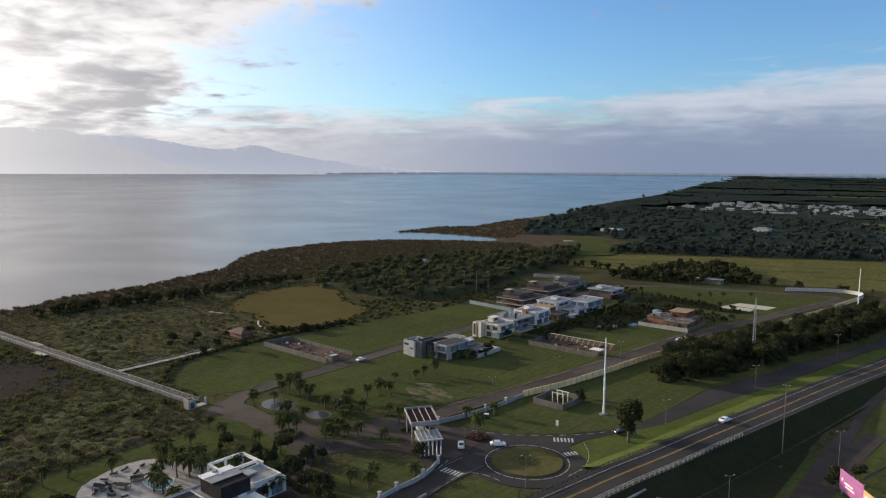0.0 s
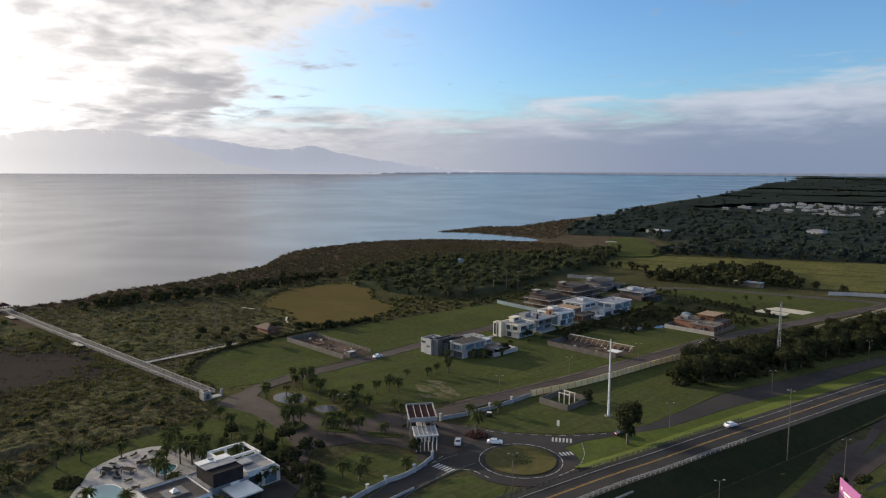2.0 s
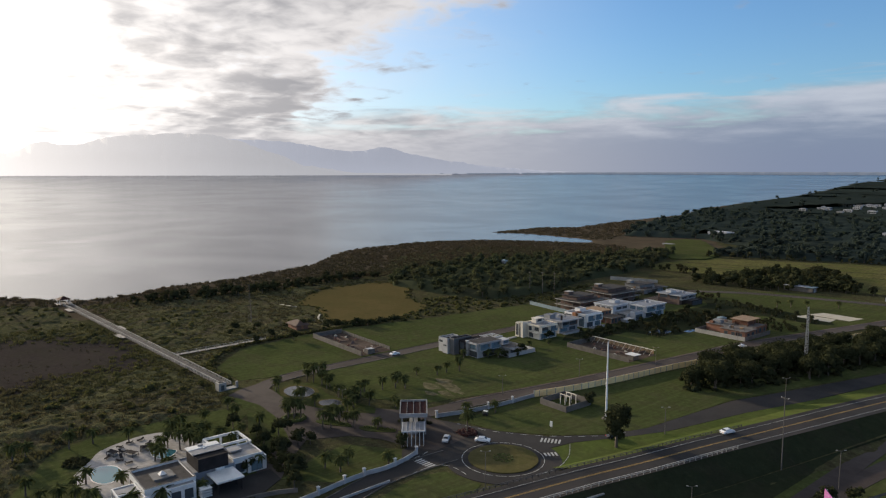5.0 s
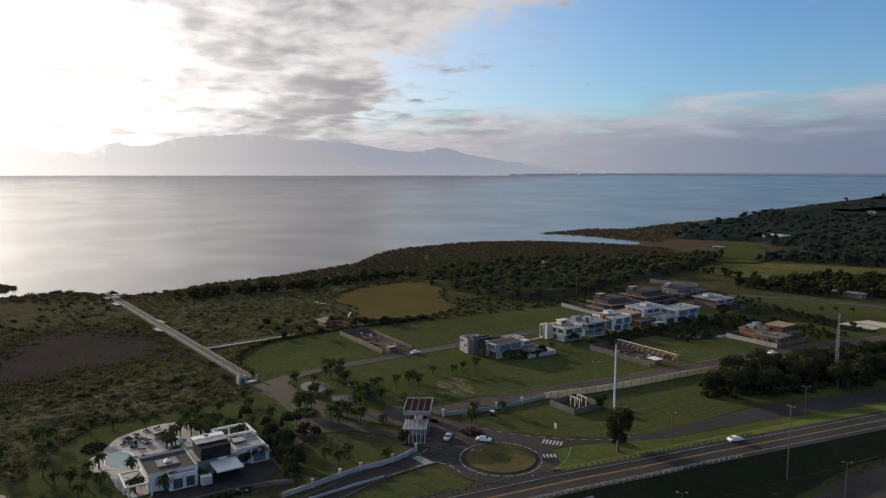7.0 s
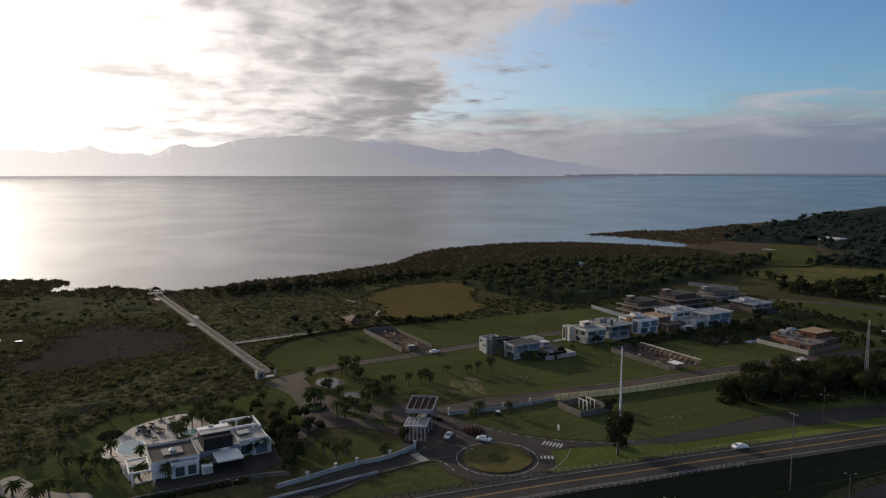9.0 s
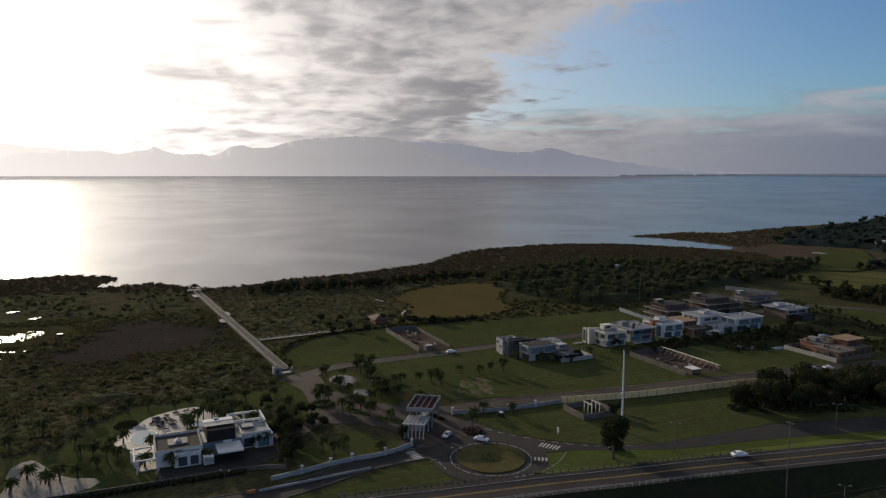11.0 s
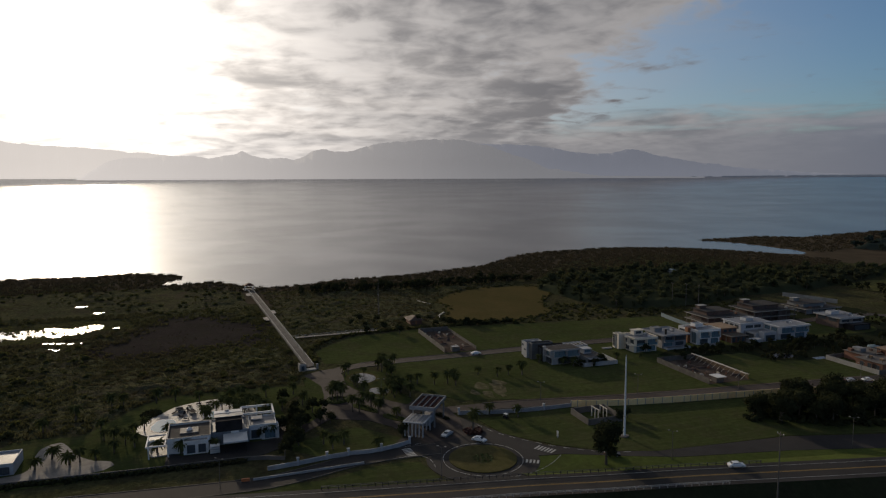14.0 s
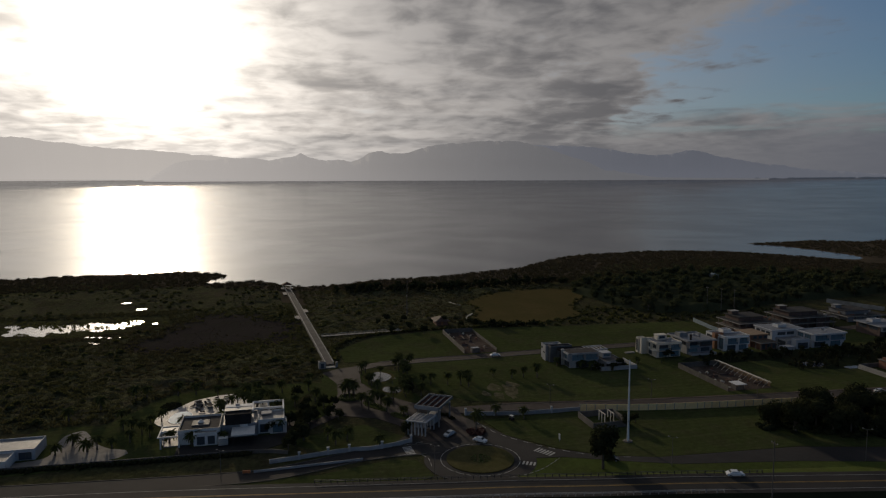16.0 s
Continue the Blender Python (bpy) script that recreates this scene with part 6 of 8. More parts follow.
block(h, -188.98, -183, 378, 389, 0, 3.0, CHARCOAL, DARKROOF, 0.2)
bay(h, "e", 375.4, 382, 2.8, 5.0, -189, 1.2, PALEGREY, GLASS, 2)
bay(h, "e", 382.6, 389.6, 2.8, 5.0, -189, 1.2, PALEGREY, GLASS, 2)
pane_window(h, "e", 379, 388, 0.4, 2.4, -183, GLASS, 3)
pane_window(h, "s", -201.6, -197, 3.2, 4.8, 375, GLASS, 1)
pane_window(h, "s", -195, -190.4, 3.2, 4.8, 375, GLASS, 1)
roof_clutter(h, -193.5, 386, 5.22)

# the brick house under construction near the road
h = thing("unfinished_house", "brick house shell with bare walls and a low yard wall", "house", "houses of the estate")
block(h, -146, -136, 331, 344, 0, 3.3, BRICK, DARK_CONCRETE)
block(h, -136, -124, 326, 336, 0, 3.2, BRICK, DARK_CONCRETE)
block(h, -138, -126, 337, 350, 0, 3.2, BRICK, DARK_CONCRETE, 0.15)
plate(h, -137.5, -131, 341, 349.5, 3.06, 5.6, BRICK, "upper_wall")
post_row(h, [(-130, 340.6), (-130, 345), (-130, 349.6), (-137.4, 339.2), (-133.6, 339.2), (-130, 339.2)], 3.06, 5.6, 0.16, BRICK)
plate(h, -138.4, -129.2, 338.4, 350.4, 5.62, 5.82, PLYWOOD, "roof_slab")
plate(h, -146.4, -135.9, 330.4, 344.4, 3.32, 3.5, DARK_CONCRETE, "slab")
plate(h, -136.3, -123.5, 325.5, 336.5, 3.22, 3.4, DARK_CONCRETE, "slab")
clutter = np.random.default_rng(61)
for k in range(14):
    a, b, up = clutter.uniform(-145, -127), clutter.uniform(331, 343), clutter.uniform(0.3, 1.1)
    if a < -136.5 or b < 335.5:
        part("building_material", box(a, a + clutter.uniform(0.5, 1.6), b - 4 * (a > -136.5), b - 4 * (a > -136.5) + clutter.uniform(0.4, 1.4), 3.4, 3.5 + up, 0.02), (BRICK, PLYWOOD, DARKBRICK, SLATE)[k % 4], h)
# no hole in the wall: a charcoal plate stands for the opening's inner shade
part("dark_arch_plate", box(-128.4, -126.6, 325.9, 326.02, 0.2, 2.5), CHARCOAL, h)
plate(h, -144, -140, 333, 336, 3.52, 5.2, SLATE, "stair_box")
post_row(h, [(-135, 327), (-130, 327), (-125, 327), (-135, 335), (-125, 335)], 3.4, 4.3, 0.1, DARK_CONCRETE)
for x in (-134, -130.5, -127):
    pane_window(h, "s", x, x + 1.6, 0.3, 2.3, 326, GLASS, 0, DARK_CONCRETE)
for y in (328, 332):
    pane_window(h, "e", y, y + 2, 0.3, 2.3, -124, GLASS, 0, DARK_CONCRETE)
for y in (339, 343, 347):
    pane_window(h, "e", y, y + 1.6, 0.5, 2.3, -126, GLASS, 0, DARK_CONCRETE)
plate(h, -146.5, -121.8, 321.7, 321.95, 0, 1.9, CONCRETE, "yard_wall")
plate(h, -122, -121.75, 322, 345, 0, 1.9, DARK_CONCRETE, "yard_wall")
plate(h, -146.6, -146.35, 322, 345, 0, 1.9, DARK_CONCRETE, "yard_wall")


def building_lot(label, x0, x1, y0, y1, south, north, rubble):
    """A walled plot where foundations are laid."""
    ob = thing("building_plot", label, "building plot")
    plate(ob, x0, x1, y0, y1, -0.2, 0.07, DARKSOIL, "soil", 0)
    plate(ob, x0, x1, y0 - 0.2, y0, 0, 2.1, south, "plot_wall")
    plate(ob, x0 - 0.2, x0, y0 - 0.2, y1, 0, 2.1, south, "plot_wall")
    for k in range(int((x1 - x0) / 2.2)):
        plate(ob, x0 + 2.2 * k + 0.15, x0 + 2.2 * k + 2.05, y1, y1 + 0.12, 0, 1.5, north, "fence_panel")
    rng = np.random.default_rng(int(-x0))
    for k in range(9):
        a, b = rng.uniform(x0 + 2, x1 - 6), rng.uniform(y0 + 1.5, y1 - 3)
        if k % 2:
            plate(ob, a, a + rng.uniform(4, 9), b, b + 0.35, 0.05, rng.uniform(0.3, 0.8), rubble, "foundation_wall")
        else:
            plate(ob, a, a + 0.35, b, b + rng.uniform(2, 5), 0.05, rng.uniform(0.3, 0.8), rubble, "foundation_wall")
    for k in range(26):
        a, b, s = rng.uniform(x0 + 1, x1 - 2), rng.uniform(y0 + 1, y1 - 2), rng.uniform(0.3, 0.9)
        heap = bmesh.new()
        bmesh.ops.create_icosphere(heap, subdivisions=1, radius=s, matrix=Matrix.LocRotScale((a, b, 0.1), Euler((k, k, k)), (1.5, 1.2, 0.6)))
        part("rubble_block", heap, (rubble, SAND, BRICK)[k % 3], ob)
    block(ob, x1 - 3.4, x1 - 0.6, y0 + 3.5, y0 + 7.0, 0, 2.1, DARK_CONCRETE, OLDWHITE, 0.05, "shed")
    return ob


building_lot("walled plot with foundations and rubble by the road", -249, -208, 174.5, 189.5, DARK_CONCRETE, DARK_CONCRETE, DARKBRICK)
site = building_lot("walled plot with brick foundations and a site shed", -165, -133, 252.5, 271, KERB, PLYWOOD, DARKBRICK)
for k in range(3):
    part("rail", box(-164.6, -133.4, 270.5 - 0.9 * k, 270.75 - 0.9 * k, 1.9 + 0.25 * k, 2.05 + 0.25 * k), CREAM, site)
for k in range(12):
    part("prop", tube(bmesh.new(), (-164 + 2.7 * k, 267.6, 0.05), (-164 + 2.7 * k, 270.6, 2.4), 0.07, 0.06, 6), CREAM, site)
part("shed_roof", box(-137.4, -132.6, 255.6, 259.8, 2.12, 2.3, 0.03), WHITE, site)
# ---- pier, gate, villa, poles and vehicles ----
PIER = [Vector((-203, 115.4)), Vector((-409, 101.7))]


def along_pier(d, side=0.0):
    u = (PIER[1] - PIER[0]).normalized()
    return PIER[0] + u * d + Vector((-u.y, u.x)) * side


def pier_bm(d0, d1, s0, s1, z0, z1):
    bm = box(0, 1, 0, 1, 0, 1)
    for v in bm.verts:
        p = along_pier(d0 + (d1 - d0) * v.co.x, s0 + (s1 - s0) * v.co.y)
        v.co = (p.x, p.y, z0 + (z1 - z0) * v.co.z)
    return bm


pier = thing("pier", "long pale timber pier running out over the marsh to the lake", "pier")
u = (PIER[1] - PIER[0]).normalized()
tilt = math.atan2(u.y, u.x)
plank_data = None
for k in range(103):
    p = along_pier(2 * k + 1)
    if plank_data is None:
        first = part("deck_panel", box(-0.98, 0.98, -1.55, 1.55, 0.5, 0.62, 0.02), DARKTIMBER, pier)
        first.location, first.rotation_euler, plank_data = (p.x, p.y, 0), (0, 0, tilt), first.data
    else:
        share("deck_panel", plank_data, pier, (p.x, p.y, 0), tilt)
for s in (-1.65, 1.65):
    part("handrail", pier_bm(0, 206, s - 0.14, s + 0.14, 1.5, 1.62), CONCRETE, pier)
    part("handrail", pier_bm(0, 206, s - 0.05, s + 0.05, 1.05, 1.15), CONCRETE, pier)
    part("edge_beam", pier_bm(0, 206, s - 0.3, s + 0.25, 0.3, 0.66), DARK_CONCRETE, pier)
post_data = None
for k in range(69):
    for s in (-1.65, 1.65):
        p = along_pier(3 * k + 0.5, s)
        if post_data is None:
            first = part("post", box(-0.1, 0.1, -0.1, 0.1, -1.6, 1.5), CONCRETE, pier)
            first.location, post_data = (p.x, p.y, 0), first.data
        else:
            share("post", post_data, pier, (p.x, p.y, 0), tilt)
for d, s in ((116, -3.4), (98, 3.6), (180, 3.6)):
    part("side_platform", pier_bm(d, d + 9, *sorted((math.copysign(1.85, s), math.copysign(4.4, s))), 0.45, 0.62), TIMBER, pier)

pavilion = thing("pavilion", "small open pavilion with a hipped roof at the pier's end", "pavilion", at=(-410.5, 101.6, -0.5), turn=tilt)
part("floor", box(-4.5, 3.0, -4.2, 4.2, 0.9, 1.15), TIMBER, pavilion)
for x in (-3.0, 2.2):
    for y in (-2.6, 2.6):
        part("column", box(x - 0.15, x + 0.15, y - 0.15, y + 0.15, -1.5, 3.6), WHITE, pavilion)
bm = bmesh.new()
base = [bm.verts.new(c) for c in ((-3.8, -3.4, 3.5), (3.0, -3.4, 3.5), (3.0, 3.4, 3.5), (-3.8, 3.4, 3.5))]
tip = [bm.verts.new(c) for c in ((-1.0, 0, 5.4), (0.2, 0, 5.4))]
for f in ((base[0], base[1], tip[1], tip[0]), (base[1], base[2], tip[1]), (base[2], base[3], tip[0], tip[1]), (base[3], base[0], tip[0])):
    bm.faces.new(f)
bm.faces.new(base[::-1])
part("roof", bm, REDROOF, pavilion)

head = thing("pier_gatehouse", "pale concrete gate blocks at the foot of the pier", "gatehouse", at=(-200.5, 115.3, 0), turn=tilt)
part("pillar", box(-1.6, 1.2, 1.8, 4.6, 0, 2.9, 0.05), CONCRETE, head)
# charcoal plate painted in for the dark of a hollow top
part("dark_roof_plate", box(-1.1, 0.7, 2.3, 4.1, 2.86, 2.96), CHARCOAL, head)
part("opening", box(-1.63, -1.58, 2.6, 3.8, 0.3, 2.1), GLASS, head)
part("pillar", box(-0.4, 0.4, -3.2, -2.4, 0, 2.1, 0.04), CONCRETE, head)
part("step", box(-1.4, 1.4, -2.3, 1.7, 0.0, 0.3, 0.02), CONCRETE, head)

walkway = thing("boardwalk", "narrow pale boardwalk branching off the pier", "boardwalk")
for k in range(21):
    part("deck_panel", box(-1.0, 1.0, 0.03, 1.92, 0.35, 0.5, 0.02), TIMBER, walkway).location = (-256.5 - 0.14 * k, 115.5 + 2 * k, 0)
for s in (-1.1, 1.1):
    for k in range(11):
        part("post", box(-0.08, 0.08, -0.08, 0.08, -0.3, 1.2), CONCRETE, walkway).location = (-256.5 + s - 0.28 * k, 116 + 4 * k, 0)
    rail = box(-0.06, 0.06, 0, 41, 1.15, 1.25)
    for v in rail.verts:
        v.co.x += -256.5 + s - 0.07 * v.co.y
        v.co.y += 113.5
    part("handrail", rail, CONCRETE, walkway)

# the estate's gate
gate = thing("gatehouse", "entrance gatehouse with slatted white canopy and dark red roof", "gatehouse", at=(0, 0, 0))


def skew(x0, x1, y0, y1, z0, z1, tilt_=0.0, bevel=0.0):
    """A box in the gate's own directions: x along the drive from the entrance inwards, y across."""
    bm = box(x0, x1, y0, y1, z0, z1, bevel)
    for v in bm.verts:
        rise = tilt_ * (v.co.x - x0)
        a, b = v.co.x, v.co.y
        v.co = Vector((-119.8 - 0.80 * a + 0.56 * b, 131.8 + 0.60 * a + 0.83 * b, v.co.z + rise))
    return bm


for k in range(6):
    part("column", skew(0.2, 0.75, 0.6 + 1.12 * k, 0.84 + 1.12 * k, 0, 4.2), OLDWHITE, gate)
    part("column", skew(6.4, 6.9, 0.6 + 1.12 * k, 0.84 + 1.12 * k, 0, 4.2), OLDWHITE, gate)
part("canopy_frame", skew(0, 7.4, 0.2, 0.5, 4.2, 4.55), OLDWHITE, gate)
part("canopy_frame", skew(0, 7.4, 6.5, 6.8, 4.2, 4.55), OLDWHITE, gate)
part("canopy_frame", skew(0, 0.35, 0.5, 6.5, 4.2, 4.55), OLDWHITE, gate)
for k in range(5):
    part("canopy_panel", skew(0.3, 7.4, 0.52 + 1.2 * k, 1.58 + 1.2 * k, 4.25, 4.4, 0.02), ROOFING, gate, "pale translucent roof panel")
    part("canopy_rib", skew(0.3, 7.4, 1.6 + 1.2 * k, 1.7 + 1.2 * k, 4.25, 4.52, 0.02), OLDWHITE, gate)
part("fascia", skew(7.3, 7.6, -0.5, 7.4, 5.75, 6.95, 0, 0.04), GREY, gate)
part("fascia", skew(7.7, 18.5, -0.6, -0.35, 5.9, 6.7, 0.05), SLATE, gate)
part("fascia", skew(7.7, 18.5, 7.25, 7.5, 5.9, 6.7, 0.05), SLATE, gate)
part("fascia", skew(18.4, 18.7, -0.6, 7.5, 6.4, 7.3), SLATE, gate)
for k in range(4):
    part("roof_panel", skew(7.8, 18.3, -0.3 + 1.9 * k, 1.45 + 1.9 * k, 6.1, 6.28, 0.05), REDROOF, gate, "dark red roof panel")
    part("roof_rib", skew(7.8, 18.4, 1.47 + 1.9 * k, 1.58 + 1.9 * k, 6.1, 6.7, 0.05), SLATE, gate)
for a in (9, 17.6):
    for b in (-0.2, 3.2, 6.7):
        part("column", skew(a, a + 0.4, b, b + 0.4, 0, 5.6), SLATE, gate)
part("guard_room", skew(9.5, 16, 2.2, 4.6, 0, 3.1), GREY, gate)
part("guard_window", skew(10, 15.5, 2.15, 2.19, 1.0, 2.3), GLASS, gate)


def wall_run(name, label, points, height, material, cap=None, pillar_gap=0.0, pillar=OLDWHITE, thick=0.22, category="wall"):
    ob = tagged(thing(name, label, category), kind="structure")
    line = smooth(points, 3.0)
    part("wall_panel", ribbon(line, -thick / 2, thick / 2, -0.2, height), material, ob)
    if pillar_gap:
        run, data = pillar_gap, None
        for p, q in zip(line, line[1:]):
            run += (q - p).length
            if run >= pillar_gap:
                run = 0
                if data is None:
                    first = part("pillar", box(-0.3, 0.3, -0.3, 0.3, -0.2, height + 0.8, 0.04), pillar, ob)
                    first.location, data = (p.x, p.y, 0), first.data
                    cap_data = part("pillar_cap", box(-0.4, 0.4, -0.4, 0.4, height + 0.8, height + 0.98), pillar, ob)
                    cap_data.location = (p.x, p.y, 0)
                    cap_data = cap_data.data
                else:
                    share("pillar", data, ob, (p.x, p.y, 0))
                    share("pillar_cap", cap_data, ob, (p.x, p.y, 0))
    return ob


wall_run("boundary_wall", "white wall with pillars beside the gatehouse", [(-132, 154), (-129.5, 163), (-128, 172), (-127.2, 182), (-127, 192)], 1.3, GREY, pillar_gap=7)
panel_wall = tagged(thing("boundary_wall", "cream precast panel wall along the estate road", "wall"), kind="structure")
panel_line = smooth([(-127, 192), (-122.4, 211), (-119.5, 231), (-115, 268), (-104.5, 318), (-93.3, 367), (-77.6, 473)], 3.0)
for p, q in zip(panel_line, panel_line[1:]):
    d = q - p
    ob = part("wall_panel", box(0.04, d.length - 0.04, -0.08, 0.08, -0.2, 2.15), OCHRE, panel_wall)
    ob.location, ob.rotation_euler = (p.x, p.y, 0), (0, 0, math.atan2(d.y, d.x))
    ob = part("post", box(-0.12, 0.12, -0.14, 0.14, -0.2, 2.3), CONCRETE, panel_wall)
    ob.location, ob.rotation_euler = (p.x, p.y, 0), (0, 0, math.atan2(d.y, d.x))
wall_run("boundary_wall", "white wall with pillars along the entrance lawn", [(-113.2, 132.3), (-111.2, 127), (-110, 119.7), (-110.5, 114)], 1.3, PALEGREY, pillar_gap=6.5)
wall_run("boundary_wall", "white wall with pillars beside the slip road", [(-110.5, 114), (-110, 108), (-108.5, 100), (-107.5, 92)], 1.2, PALEGREY, pillar_gap=7)
wall_run("parapet_wall", "low white wall beside the slip road", [(-103.6, 117), (-103, 105), (-102.2, 88)], 0.7, PALEGREY)
wall_run("boundary_wall", "long pale wall at the estate's north end", [(-273, 421), (-242, 432)], 2.4, CONCRETE)
wall_run("boundary_wall", "long pale wall beside the meadow", [(-120, 480), (-94, 495), (-79, 491), (-77.6, 473)], 2.2, OLDWHITE)
wall_run("site_hoarding", "pale blue board fence round the building site", [(-244, 310.5), (-221, 308), (-207.5, 309.7), (-206.5, 337)], 2.0, BLUEPAINT, category="fence")
plot = tagged(thing("plot_wall", "low grey wall round a small walled plot", "wall"), kind="structure")
for x0, x1, y0, y1 in ((-121, -109.8, 188.6, 188.85), (-110, -109.75, 188.9, 200.5), (-121, -120.75, 188.9, 200.5), (-121, -109.8, 200.5, 200.75)):
    part("wall_panel", box(x0, x1, y0, y1, -0.1, 2.0), DARK_CONCRETE, plot)
frame_ = thing("timber_frame", "pale bare post frame inside the small plot", "frame")
for x in (-117, -115, -113):
    for y in (194, 197):
        part("post", box(x - 0.12, x + 0.12, y - 0.12, y + 0.12, 0, 3.2), CREAM, frame_)
part("beam", box(-117.3, -112.7, 193.9, 194.1, 3.2, 3.45), CREAM, frame_)
part("beam", box(-117.3, -112.7, 196.9, 197.1, 3.2, 3.45), CREAM, frame_)


# masts and lamps
def mast(x, y, height, label, r=0.36, lattice=False, leg=0.1, steel=METAL):
    ob = thing("mast", label, "mast", at=(x, y, 0))
    foot = 0.6 if lattice else 1.4
    part("footing", tube(bmesh.new(), (0, 0, -0.1), (0, 0, 0.35), foot, foot * 0.9, 16), DARK_CONCRETE, ob)
    if lattice:
        for a in range(3):
            c, s = math.cos(2.1 * a), math.sin(2.1 * a)
            part("leg", tube(bmesh.new(), (0.8 * c, 0.8 * s, 0.3), (0.3 * c, 0.3 * s, height), leg, leg * 0.8, 6), steel, ob)
        for k in range(int(height / 1.2)):
            r0, r1 = 0.8 - 0.5 * k * 1.2 / height, 0.8 - 0.5 * (k + 1) * 1.2 / height
            bm = bmesh.new()
            for a in range(3):
                c, s = math.cos(2.1 * a), math.sin(2.1 * a)
                d, e = math.cos(2.1 * a + 2.1), math.sin(2.1 * a + 2.1)
                tube(bm, (r0 * c, r0 * s, 0.3 + k * 1.2), (r1 * d, r1 * e, 0.3 + k * 1.2 + 1.2), leg * 0.5, leg * 0.5, 4)
            part("brace", bm, steel, ob)
    else:
        part("shaft", tube(bmesh.new(), (0, 0, 0.35), (0, 0, height), r, r * 0.5, 16), WHITEPOLE, ob)
        for k in range(3):
            part("flange", tube(bmesh.new(), (0, 0, height * (0.25 + 0.25 * k)), (0, 0, height * (0.25 + 0.25 * k) + 0.14), r * (1.05 - 0.125 * k), r * (1.05 - 0.125 * k), 16), METAL, ob)
        part("cap", tube(bmesh.new(), (0, 0, height), (0, 0, height + 0.5), r * 0.56, r * 0.2, 12), METAL, ob)
    return ob


mast(-98.5, 194.2, 24.2, "tall white tubular mast on a round footing")
mast(-85.6, 299.5, 24, "tall grey lattice mast among trees", lattice=True)
mast(-73.5, 447, 22, "white tubular mast at the wall's end")


def street_lamp(x, y, height, z=None, label="grey steel street lamp with two arms", arms=2, turn=0.9):
    ob = thing("street_lamp", label, "street lamp", "street lamps", (x, y, float(east_dip(np.array([[x, y]]))[0]) if z is None else z), turn)
    part("pole", tube(bmesh.new(), (0, 0, 0), (0, 0, height), 0.1, 0.06, 8), DARK_CONCRETE, ob)
    for s in ((-1, 1) if arms == 2 else (1,)):
        part("arm", tube(bmesh.new(), (0, 0, height - 0.1), (1.0 * s, 0, height + 0.12), 0.05, 0.04, 6), DARK_CONCRETE, ob)
        part("lamp_head", box(min(0.8 * s, 1.3 * s), max(0.8 * s, 1.3 * s), -0.14, 0.14, height + 0.1, height + 0.24, 0.04), CONCRETE, ob)
    return ob


for x, y, height in ((-154.1, 133.5, 7.5), (-79.7, 197.1, 8), (-70, 250, 9), (-59, 322, 9), (-35.3, 204.9, 10), (-87, 133.5, 9), (-134.6, 184.5, 7), (-131.9, 221, 7), (-99.5, 80, 8), (-124.5, 258, 7), (-118, 308, 7), (-49.7, 162.4, 8)):
    street_lamp(x, y, height)


def power_pole(x, y, height):
    ob = thing("power_pole", "slim concrete power pole with a crossarm", "power pole", "power poles", (x, y, float(east_dip(np.array([[x, y]]))[0])))
    part("pole", tube(bmesh.new(), (0, 0, 0), (0, 0, height), 0.17, 0.1, 8), DARK_CONCRETE, ob)
    part("crossarm", box(-1.0, 1.0, -0.07, 0.07, height - 0.7, height - 0.52), DARK_CONCRETE, ob)
    for k in (-0.9, 0, 0.9):
        part("insulator", tube(bmesh.new(), (k, 0, height - 0.52), (k, 0, height - 0.3), 0.06, 0.05, 6), WHITE, ob)
    return ob


for x, y, height in ((-48.8, 203.3, 20), (-268, 335, 14), (-262, 340, 14), (-256, 344, 14), (-296, 165, 12)):
    power_pole(x, y, height)


# vehicles
def car_meshes(paint):
    bm = bmesh.new()
    outline = [(-2.15, 0.35), (-2.2, 0.75), (-1.95, 0.92), (-1.6, 1.0), (-1.1, 1.42), (0.55, 1.46), (1.25, 0.98), (2.05, 0.82), (2.2, 0.6), (2.15, 0.32)]
    sides = []
    for y, inset in ((-0.86, 0), (0.86, 0)):
        sides.append([bm.verts.new((x, y * (0.8 if z > 1.1 else 1.0), z)) for x, z in outline])
    bm.faces.new(sides[0])
    bm.faces.new(sides[1][::-1])
    for k in range(len(outline)):
        bm.faces.new((sides[0][k], sides[1][k], sides[1][(k + 1) % len(outline)], sides[0][(k + 1) % len(outline)]))
    bmesh.ops.recalc_face_normals(bm, faces=bm.faces)
    bmesh.ops.bevel(bm, geom=list(bm.edges), offset=0.05, segments=1, affect="EDGES")
    return bm


PAINTS = {name: surface("car_paint_" + name, c, tuple(min(1, v * 1.1) for v in c), 1.0, 0.25, 0.0, specular=0.6) for name, c in
          (("white", (0.75, 0.76, 0.78)), ("silver", (0.45, 0.47, 0.5)), ("black", (0.02, 0.02, 0.023)), ("red", (0.3, 0.03, 0.03)))}
RUBBER = surface("tyre_rubber", (0.015, 0.015, 0.016), (0.025, 0.025, 0.026), 2.0, 0.9, 0.0)


